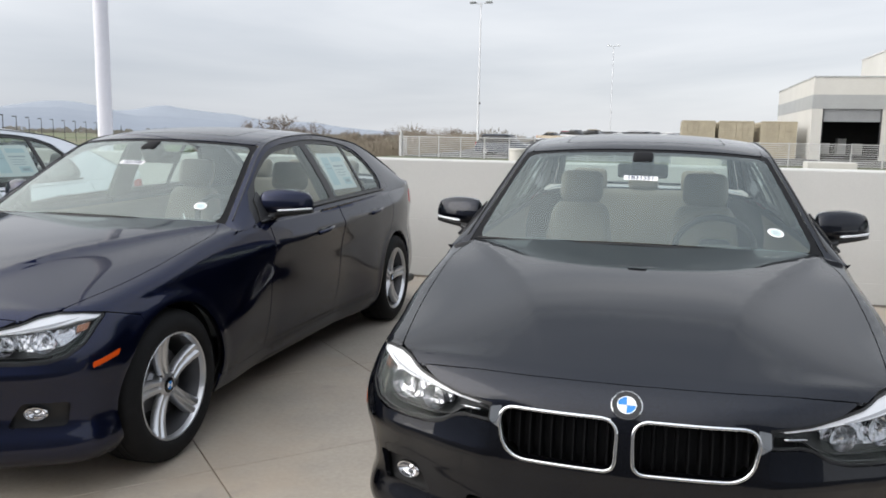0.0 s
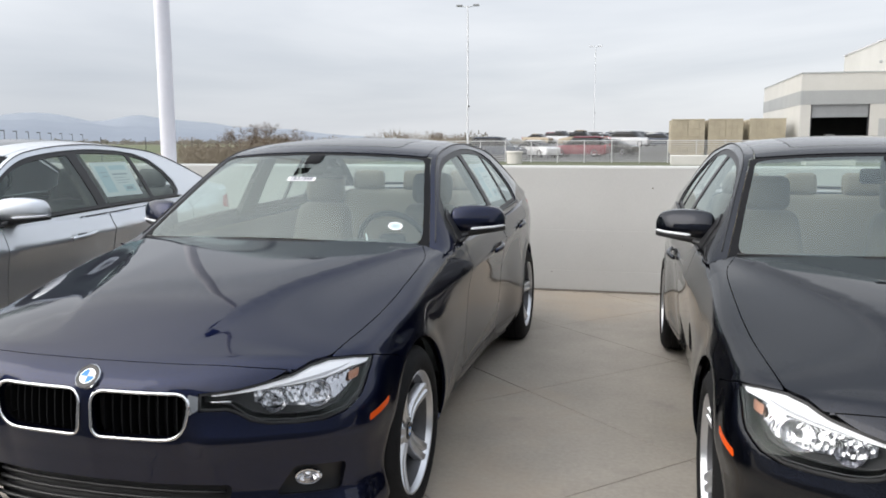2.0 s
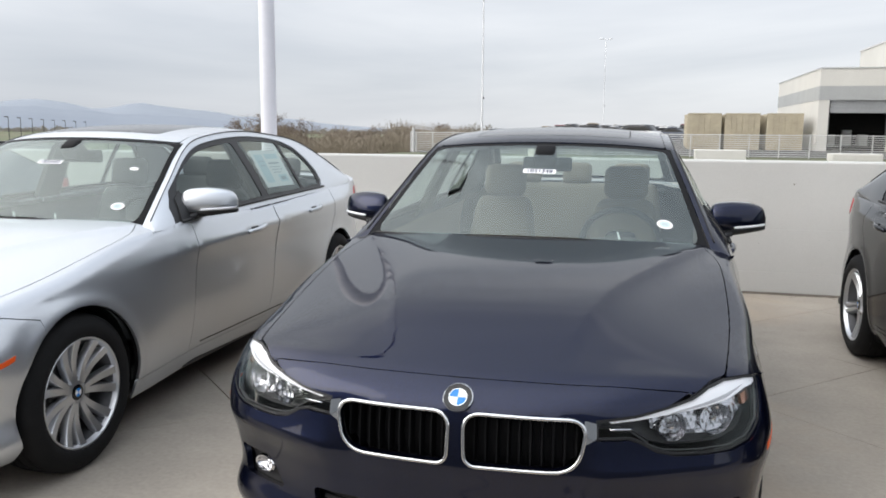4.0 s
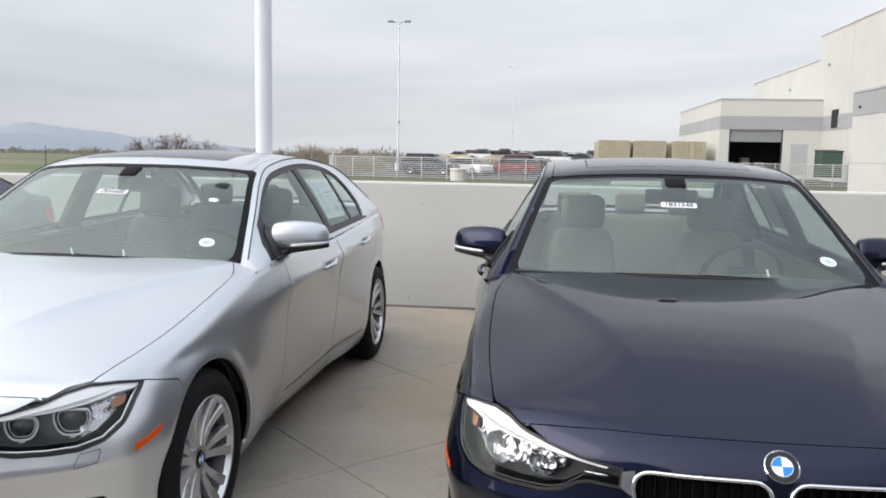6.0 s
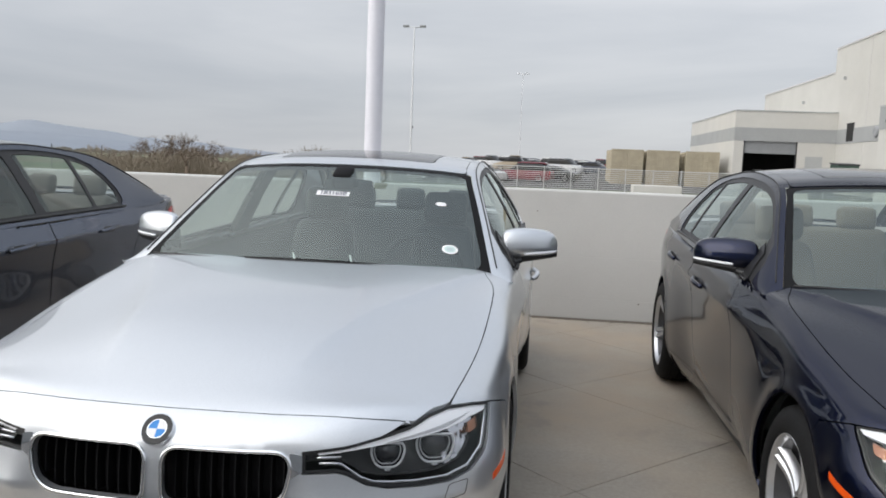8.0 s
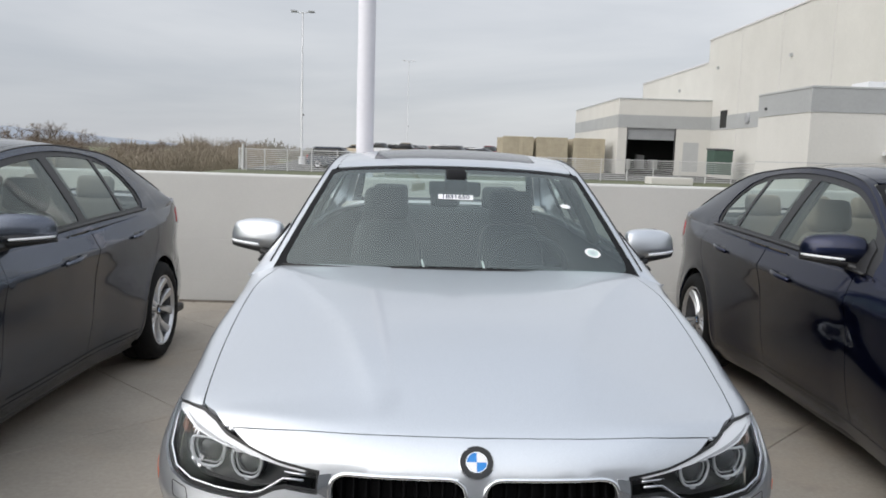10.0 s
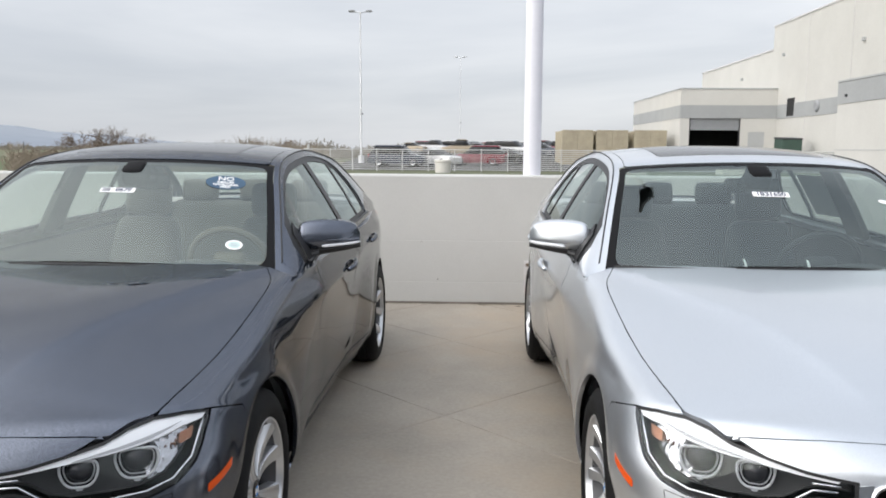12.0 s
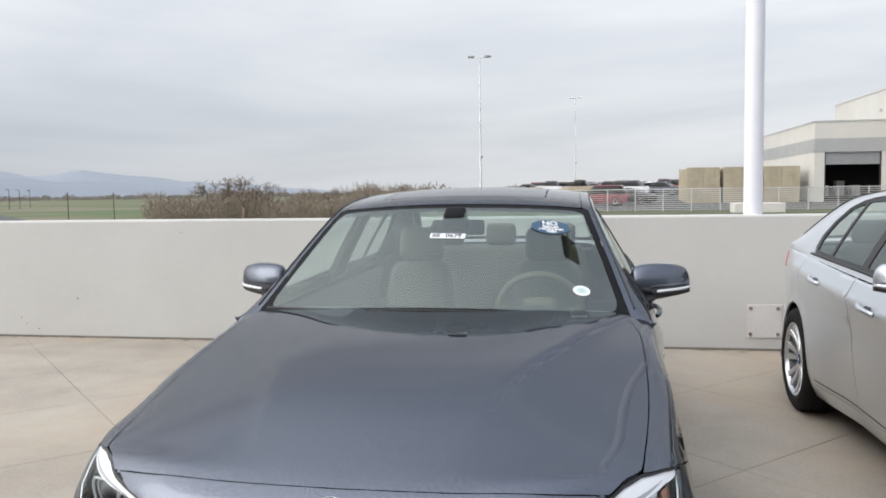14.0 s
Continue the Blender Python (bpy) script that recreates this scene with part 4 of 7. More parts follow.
    ws = rounded([vu(-0.925, 0.015), vu(0.925, 0.015), vu(0.918, 0.254), vu(-0.918, 0.254)], [0.09, 0.09, 0.06, 0.06], 8)
    add("windscreen", patch(ws, [], 0.05, can, 0), "screen_glass", "", "laminated windscreen glass")
    add("windscreen_band", patch(rounded([vu(-0.965, 0.0), vu(0.965, 0.0), vu(0.960, 0.268), vu(-0.960, 0.268)], 0.03), [ws], 0.035, lambda x, y: can(x, y) - Vector((0, 0, 0.002)), 0), "frit", "windscreen", "black printed edge of the windscreen")
    roof = rounded([vu(-0.925, 0.272), vu(0.925, 0.272), vu(0.925, 0.745), vu(-0.925, 0.745)], 0.03)
    sun = rounded([vu(-0.66, 0.325), vu(0.66, 0.325), vu(0.66, 0.60), vu(-0.66, 0.60)], 0.04)
    add("roof", patch(roof, [sun], 0.045, can, 0.01), "paint")
    add("sunroof", patch(rounded([vu(-0.652, 0.328), vu(0.652, 0.328), vu(0.652, 0.597), vu(-0.652, 0.597)], 0.035), [], 0.05, can, 0.012), "gloss_black", "roof", "dark glass sunroof")
    rw = rounded([vu(-0.86, 0.765), vu(0.86, 0.765), vu(0.84, 0.985), vu(-0.84, 0.985)], 0.05)
    add("rear_window", patch(rw, [], 0.06, can, 0), "rear_glass", "", "rear window glass")
    add("rear_window_band", patch([vu(-0.925, 0.748), vu(0.925, 0.748), vu(0.93, 1.0), vu(-0.93, 1.0)], [rw], 0.05, lambda x, y: can(x, y) - Vector((0, 0, 0.002)), 0), "gloss_black", "rear_window")

    def rail_strip(m):
        b = patch([vu(0.968, 0.0), vu(1.0, 0.0)] + [vu(1.0, u) for u in np.linspace(0.05, 0.95, 20)] + [vu(1.0, 1.0), vu(0.933, 1.0), vu(0.93, 0.748), vu(0.93, 0.270), vu(0.963, 0.266)], [], 0.03, can, 0)
        return mirrored(b) if m else b
    both("roof_rail", rail_strip, "paint")
    H = 0.40
    dlo = [(0.745, 0.09), (0.78, 0.66), (0.86, 0.915)] + [(y, 0.93) for y in (1.1, 1.3, 1.6, 1.9, 2.2)] + [(2.37, 0.905), (2.51, 0.82), (2.61, 0.63), (2.668, 0.40), (2.675, 0.20), (2.63, 0.08), (2.0, 0.07), (1.2, 0.07)]
    dlo = [(y, w * H) for y, w in dlo]
    hoop = [(0.565, 0.0), (0.575, H)] + [(y, H) for y in np.linspace(0.64, 3.25, 28)] + [(3.31, H), (3.31, 0.0)] + [(y, 0.0) for y in np.linspace(3.2, 0.7, 26)]

    def chk(y, h):
        return cheek(y, h / H)
    both("side_frame", lambda m: patch(hoop, [dlo], 0.035, chk, 0.012, mirror=m), "paint")

    def win(y0, y1, y2, y3):
        q = [(y0, 0.115), (y1, 0.115), (y2, 0.865), (y3, 0.865)]
        return rounded([(y, w * H) for y, w in q], 0.015)
    wins = [rounded([(0.895, 0.115 * H), (1.715, 0.115 * H), (1.675, 0.86 * H), (0.975, 0.855 * H), (0.91, 0.72 * H)], 0.02),
            win(1.795, 2.30, 2.275, 1.755),
            rounded([(2.335, 0.115 * H), (2.625, 0.13 * H), (2.632, 0.36 * H), (2.575, 0.60 * H), (2.47, 0.79 * H), (2.312, 0.86 * H)], 0.02)]
    both("window_trim", lambda m: patch(dlo, wins, 0.03, lambda y, h: cheek(y, h / H, -0.008), 0.01, mirror=m), "black_plastic", "", "black window trim and door pillars")
    for w in wins:
        both("door_glass", lambda m, w=w: patch(w, [], 0.06, lambda y, h: cheek(y, h / H, -0.012), 0, mirror=m), "side_glass", "", "side window glass")
    def lip(m):
        b = tube([cheek(y, 0.075, 0.008) for y in np.linspace(0.80, 2.66, 30)], 0.008, 6)
        return mirrored(b) if m else b
    both("belt_trim", lip, "black_plastic")

    def ditch(m):
        b = tube([canopy(u, 1.0) + Vector((0.002, 0, 0.001)) for u in np.linspace(0.03, 0.97, 60)], 0.0032, 6)
        return mirrored(b) if m else b
    both("roof_seal", ditch, "black_plastic", "", "thin black seal along the roof edge")
    return made


def wheel_meshes(kind):
    """A wheel about the x axis with its face towards +x: (name, mesh builder, material)."""
    out = []
    R, r0 = 0.325, 0.226

    tyre = lathe([(-0.112, 0.222), (-0.118, 0.250), (-0.112, 0.290), (-0.095, 0.315), (-0.07, 0.3225), (-0.052, R), (-0.048, 0.3185), (-0.040, 0.3185), (-0.036, R), (-0.004, R + 0.001), (0, 0.3195), (0.008, 0.3195), (0.012, R + 0.001),
                  (0.044, R), (0.048, 0.3185), (0.056, 0.3185), (0.060, R - 0.001), (0.078, 0.3215), (0.092, 0.3165), (0.102, 0.306), (0.1145, 0.285), (0.1185, 0.262), (0.116, 0.243), (0.110, 0.232), (0.102, 0.226)], 64, "x")
    out.append(("tyre", smooth(tyre, 35), "rubber"))
    rim = lathe([(-0.10, 0.219), (0.100, 0.226), (0.1065, 0.230), (0.109, 0.2275), (0.107, 0.222), (0.095, 0.2165), (0.085, 0.214)], 64, "x")
    out.append(("rim", smooth(rim, 30), "alloy"))
    out.append(("barrel", smooth(lathe([(0.086, 0.2135), (0.06, 0.205), (0.0, 0.195), (-0.06, 0.195), (-0.10, 0.21)], 64, "x"), 30), "barrel"))
    disc = lathe([(0.0, 0.05), (0.0, 0.155), (0.018, 0.155), (0.018, 0.08), (0.03, 0.07), (0.03, 0.0)], 40, "x")
    out.append(("brake_disc", smooth(disc, 30), "alloy_dark"))
    back = lathe([(-0.04, 0.0), (-0.04, 0.196)], 32, "x")
    out.append(("inner_well", back, "black_plastic"))
    hub = lathe([(0.03, 0.064), (0.055, 0.062), (0.066, 0.056), (0.073, 0.044), (0.0745, 0.034), (0.072, 0.031)], 40, "x")
    out.append(("hub", smooth(hub, 30), "alloy"))
    out.append(("hub_cap", smooth(lathe([(0.070, 0.033), (0.0765, 0.0325), (0.078, 0.029), (0.0785, 0.0)], 32, "x"), 30), "gloss_black"))
    quad = bmesh.new()
    for a in (0.4, 0.4 + math.pi):
        c = quad.verts.new((0.0792, 0, 0))
        arc = [quad.verts.new((0.0792, math.cos(a + i * 0.196) * 0.018, math.sin(a + i * 0.196) * 0.018)) for i in range(9)]
        for p, q in zip(arc, arc[1:]):
            quad.faces.new((c, p, q))
    bmesh.ops.recalc_face_normals(quad, faces=quad.faces[:])
    out.append(("cap_badge", quad, "badge_blue"))
    pale = quad.copy()
    bmesh.ops.rotate(pale, cent=(0, 0, 0), matrix=Matrix.Rotation(math.pi / 2, 3, "X"), verts=pale.verts)
    out.append(("cap_badge", pale, "badge_white"))
    bolts = bmesh.new()
    for i in range(5):
        a = i * math.tau / 5 + (0.63 if kind == "star" else 0.0)
        y, z = math.cos(a) * 0.053, math.sin(a) * 0.053
        lathe([(0.05, 0.014), (0.067, 0.0135), (0.069, 0.010), (0.062, 0.008), (0.062, 0.0)], 10, "x", (0, y, z), bolts)
    out.append(("wheel_bolts", bolts, "alloy_dark"))

    def bar(a0, a1, w0, w1, x0=0.074, x1=0.098, thick=0.032, groove=0.0, r_in=0.046):
        """One spoke from the hub at angle a0 to the rim at angle a1."""
        b = bmesh.new()
        rows = []
        for i in range(9):
            t = i / 8
            r = r_in + (0.218 - r_in) * t
            a = a0 + (a1 - a0) * t
            w = w0 + (w1 - w0) * t
            xx = x0 + (x1 - x0) * t ** 1.5 - 0.010 * math.sin(t * math.pi)
            d, n = Vector((0, math.cos(a), math.sin(a))), Vector((0, -math.sin(a), math.cos(a)))
            sect = [(-1.15, -thick), (-1.0, -0.006), (-0.82, 0), (-0.30, 0.0), (0, -groove), (0.30, 0.0), (0.82, 0), (1.0, -0.006), (1.15, -thick)]
            rows.append([b.verts.new(d * r + n * (w * k) + Vector((xx + h, 0, 0))) for k, h in sect])
        for p, q in zip(rows, rows[1:]):
            for k in range(8):
                b.faces.new((p[k], p[k + 1], q[k + 1], q[k]))
            b.faces.new((p[8], p[0], q[0], q[8]))
        bmesh.ops.recalc_face_normals(b, faces=b.faces[:])
        return smooth(b, 35)
    if kind == "star":
        for i in range(5):
            a = math.pi / 2 + i * math.tau / 5
            out.append(("spoke", bar(a, a, 0.025, 0.037, groove=0.012), "alloy"))
    elif kind == "twin":
        for i in range(7):
            a = math.pi / 2 + i * math.tau / 7
            for k in (-1, 1):
                out.append(("spoke", bar(a + k * 0.150, a + k * 0.185, 0.013, 0.0205, thick=0.03), "alloy"))
    else:
        for i in range(5):
            a = math.pi / 2 + i * math.tau / 5
            for k in (-1, 1):
                out.append(("spoke", bar(a + k * 0.20, a + k * 0.315, 0.0085, 0.029, thick=0.03, groove=-0.002), "alloy"))
    return out


def lamp_unit(s, z, r, xenon, m):
    """One round light within a head lamp: bowl or projector, with its ring."""
    p = hull(s, z, -0.030)
    at = Matrix.Translation(p + Vector((0, 0.012, 0))) @ Matrix.Rotation(radians(20), 4, "Z")
    if xenon:
        bowl = lathe([(0.030, r * 1.02), (0.0, r * 0.96), (0.016, r * 0.80), (0.012, r * 0.74), (0.006, r * 0.70), (-0.008, r * 0.45), (-0.012, 0.0)], 28, "y")
        mat = "projector"
    else:
        bowl = lathe([(-0.004, r * 1.04), (-0.008, r), (0.0, r * 0.95), (0.024, r * 0.70), (0.030, r * 0.3), (0.016, r * 0.28), (0.004, r * 0.20), (0.002, 0.0)], 20, "y")
        mat = "bowl_chrome"
    for f in bowl.faces:
        f.smooth = xenon
    bowl.transform(at)
    parts = [("lamp_bowl", mirrored(bowl) if m else bowl, mat)]
    if xenon:
        cup = [(-0.92, 0.62), (-1.04, 0.15), (-0.86, -0.50), (-0.48, -0.88), (0.48, -0.88), (0.86, -0.50), (1.04, 0.15), (0.92, 0.62)]
        ring = [(x * r, -0.004, z * r) for x, z in rounded(cup, 0.28, 3)]
        b = tube(ring, 0.0034, 8, closed=True)
        box((0.016, 0.008, 0.010), (0, -0.002, -0.98 * r), 0.002, 1, b)
        tube([(x * r * 0.80, 0.003, z * r * 0.80) for x, z in rounded(cup, 0.28, 3)], 0.0018, 6, closed=True, bm=b)
        b.transform(at)
        parts.append(("light_ring", mirrored(b) if m else b, "ring_white"))
    return parts


def fitting_meshes(xenon):
    """Lamps, mirrors, handles, wipers: (name, mesh, material, parent, label)."""
    made = []

    def add(name, bm, mat, under="", label=""):
        made.append((name, sheet_mesh(name, bm), mat, under, label))

    sx = s_at_x
    for m in (False, True):
        side = ".r" if m else ""
        pod = patch(head_outline(-0.001), [], 0.03, lambda s, z: hull(s, min(z, 0.715), -0.075), -0.030, mirror=m)
        add("head_lamp" + side, pod, "lamp_housing", "", "clear head lamp with twin round lights and a bright brow")
        low = [(sx(x), z) for x, z in ((0.812, 0.703), (0.774, 0.701), (0.711, 0.685), (0.629, 0.673), (0.569, 0.668), (0.47, 0.657), (0.405, 0.651))]
        outline = head_outline(-0.0008)
        high = [(sx(0.40), 0.656)] + outline[:TIP:-1] + [outline[TIP]]
        add("lamp_brow", patch(low + high, [], 0.012, lambda s, z: hull(s, z, -0.010), 0.02, mirror=m), "brow_white", "head_lamp" + side, "bright white brow strip")
        for n, b, mat in lamp_unit(sx(0.680), 0.642 if xenon else 0.636, 0.049 if xenon else 0.044, xenon, m) + lamp_unit(sx(0.568), 0.636 if xenon else 0.624, 0.042 if xenon else 0.038, xenon, m):
            add(n, b, mat, "head_lamp" + side)
        rim = [(s, min(z, float(CREST(s)) - 0.001)) for s, z in head_outline(0.006)]
        gap = patch(rim, [head_outline(-0.001)], 0.012, lambda s, z: hull(s, z, -0.006), 0, mirror=m)
        add("lamp_gasket", gap, "black_plastic", "head_lamp" + side)
        fold = rounded([(sx(0.780), 0.7125), (sx(0.711), 0.690), (sx(0.629), 0.677), (sx(0.56), 0.6675), (sx(0.56), 0.670), (sx(0.629), 0.683), (sx(0.711), 0.698)], 0.001, 2)
        add("brow_fold", patch(fold, [], 0.012, lambda s, z: hull(s, z, -0.0085), 0, mirror=m), "brow_grey", "head_lamp" + side, "grey lower fold of the brow")
        # bright trim: lower line and the two short bars near the grille
        line = [(sx(x), z) for x, z in ((0.405, 0.632), (0.455, 0.630), (0.502, 0.594), (0.53, 0.582), (0.565, 0.577), (0.627, 0.5745), (0.69, 0.578), (0.737, 0.594), (0.775, 0.630), (0.802, 0.680), (0.818, 0.706))]
        b = tube([hull(s, z, -0.012) for s, z in line], 0.0036 if xenon else 0.002, 6)
        add("lamp_trim", mirrored(b) if m else b, "lamp_chrome" if xenon else "lamp_housing", "head_lamp" + side)
        b = bmesh.new()
        for z in ((0.646,) if xenon else (0.636,)):
            tube([hull(sx(x), z, -0.008) for x in np.linspace(0.400, 0.458, 5)], 0.003, 6, bm=b)
        add("lamp_bar", mirrored(b) if m else b, "lamp_chrome", "head_lamp" + side)
        refl = rounded([(sx(0.766), 0.658), (sx(0.792), 0.664), (sx(0.802), 0.688), (sx(0.772), 0.682)], 0.006, 3)
        add("turn_reflector", patch(refl, [], 0.015, lambda s, z: hull(s, z, -0.030), 0.01, mirror=m), "amber_clear", "head_lamp" + side, "amber corner reflector")
        if not xenon:
            inner = [(sx(0.52), 0.622), (sx(0.56), 0.604), (sx(0.66), 0.600), (sx(0.735), 0.614), (sx(0.785), 0.655), (sx(0.795), 0.690), (sx(0.71), 0.678), (sx(0.60), 0.666), (sx(0.52), 0.656)]
            add("reflector", patch(rounded(inner, 0.006, 3), [], 0.02, lambda s, z: hull(s, z, -0.052 + 0.0022 * math.sin(s * 320)), 0.01, mirror=m), "reflector", "head_lamp" + side, "bright pleated reflector")
        if xenon:
            outer = [(sx(0.700), 0.592), (sx(0.735), 0.608), (sx(0.778), 0.650), (sx(0.802), 0.695), (sx(0.75), 0.690), (sx(0.700), 0.680)]
            add("reflector", patch(rounded(outer, 0.006, 3), [], 0.02, lambda s, z: hull(s, z, -0.045 + 0.0022 * math.sin(s * 320)), 0.01, mirror=m), "reflector", "head_lamp" + side, "bright pleated reflector")
        add("lamp_lens", patch(head_outline(-0.0005), [], 0.03, lambda s, z: hull(s, z, 0.001), 0, mirror=m), "lamp_glass", "head_lamp" + side, "clear lamp lens")
        # chrome wing between grille and lamp
        b = patch(rounded([(sx(0.335), 0.660), (sx(0.338), 0.598), (sx(0.366), 0.616), (sx(0.366), 0.654)], 0.004, 2), [], 0.01, lambda s, z: hull(s, z, 0.002), 0.01, mirror=m)
        add("grille_wing", b, "chrome")
        if xenon:
            q = rounded([(sx(0.676), 0.522), (sx(0.722), 0.530), (sx(0.730), 0.566), (sx(0.690), 0.560)], 0.006, 3)
            b = tube([hull(s, z, 0.0005) for s, z in resample(q, 0.008)], 0.0009, 5, closed=True)
            add("washer_flap", mirrored(b) if m else b, "seam", "", "lamp washer flap")

        # mirror: cap above, black tray below, bright signal strip, glass behind
        m_top = spline([0, 0.04, 0.12, 0.28, 0.55, 0.82, 0.95, 1.0], [0.078, 0.104, 0.114, 0.118, 0.114, 0.099, 0.078, 0.045])
        m_deep = spline([0, 0.08, 0.35, 0.70, 0.90, 1.0], [0.040, 0.060, 0.078, 0.074, 0.054, 0.020])

        def pouch(down, us):
            b = bmesh.new()
            rows = []
            for u in us:
                zb, yr = 0.979 + 0.014 * u, 0.945 + 0.105 * u
                h = -(0.040 - 0.022 * u) if down else float(m_top(u))
                k = 0.94 if down else 1.0
                rows.append([b.verts.new((0.738 + 0.246 * u, yr - float(m_deep(u)) * k * math.cos(a) ** 0.60, zb + h * math.sin(a) ** 0.70)) for a in np.linspace(0, math.pi / 2, 9)])
                rows[-1].append(b.verts.new((0.738 + 0.246 * u, yr, zb)))
            for p, q in zip(rows, rows[1:]):
                for k in range(10):
                    b.faces.new((p[k], p[(k + 1) % 10], q[(k + 1) % 10], q[k])).smooth = k < 8
            b.faces.new(rows[0]), b.faces.new(rows[-1])
            bmesh.ops.recalc_face_normals(b, faces=b.faces[:])
            return b
        us = [0, 0.02, 0.05, 0.09, 0.14, 0.2, 0.28, 0.37, 0.46, 0.55, 0.64, 0.73, 0.81, 0.88, 0.93, 0.97, 1.0]
        cap = pouch(False, us)
        add("mirror_cap" + side, mirrored(cap) if m else cap, "paint", "", "door mirror with painted cap")
        tray = pouch(True, us)
        add("mirror_tray", mirrored(tray) if m else tray, "black_plastic", "mirror_cap" + side)
        arm = tube([(0.765, 0.90, 0.945), (0.79, 0.90, 0.957), (0.83, 0.91, 0.968)], [0.030, 0.024, 0.022], 10, flat=0.6)
        add("mirror_arm", mirrored(arm) if m else arm, "black_plastic", "mirror_cap" + side)
        us = np.linspace(0.42, 0.995, 14)
        sig = tube([(0.738 + 0.246 * u, 0.945 + 0.105 * u - float(m_deep(u)) + 0.002, 0.987 + 0.014 * u) for u in us], [0.004] + [0.0062] * 12 + [0.005], 8)
        add("turn_signal", mirrored(sig) if m else sig, "signal_white", "mirror_cap" + side, "bright turn signal strip")
        gl = box((0.17, 0.006, 0.082), (0.855, 1.003, 1.026), 0.003, rot=(0, 0, 23))
        add("mirror_glass", mirrored(gl) if m else gl, "chrome", "mirror_cap" + side)
        sail = patch([(0.80, 0.04), (0.92, 0.04), (0.925, 0.30), (0.86, 0.28)], [], 0.03, lambda y, h: cheek(y, h / 0.4, 0.002), 0.008, mirror=m)
        add("mirror_base", sail, "black_plastic")

        # door handles, each with a flat dark patch painted for the shade behind it
        for y, z, n in ((1.455, 0.838, "front_door"), (2.335, 0.876, "rear_door")):
            base = [hull(s_at_y(y + t), z + 0.008 * t / 0.09, 0.010 + 0.016 * (1 - (t / 0.105) ** 2)) for t in np.linspace(-0.105, 0.105, 11)]
            rr = [0.010 + 0.004 * (1 - abs(t)) for t in np.linspace(-1, 1, 11)]
            b = tube(base, rr, 8, flat=1.15)
            add("door_handle", mirrored(b) if m else b, "paint", n)
            bowl = rounded([(s_at_y(y - 0.055), z - 0.022), (s_at_y(y + 0.04), z - 0.022), (s_at_y(y + 0.04), z + 0.014), (s_at_y(y - 0.055), z + 0.014)], 0.018, 5)
            add("handle_shade", patch(bowl, [], 0.02, lambda s, q: hull(s, q, 0.0015), 0, mirror=m), "hollow", n)
        strip = rounded([(s_at_y(0.95), 0.292), (s_at_y(2.36), 0.292), (s_at_y(2.36), 0.300), (s_at_y(0.95), 0.300)], 0.002, 2)
        add("sill_line", patch(strip, [], 0.05, lambda s, q: hull(s, q, 0.001), 0, mirror=m), "seam")

    # wipers and washer jets
    for v0, v1, u0, u1 in ((-0.92, -0.52, 0.020, 0.008), (-0.34, 0.46, 0.0075, 0.0065)):
        blade = [canopy(u0 + (u1 - u0) * t, v0 + (v1 - v0) * t, 0.007) for t in np.linspace(0, 1, 9)]
        add("wiper", tube(blade, 0.0045, 6, flat=1.2), "black_plastic", "", "black windscreen wiper")
    return made


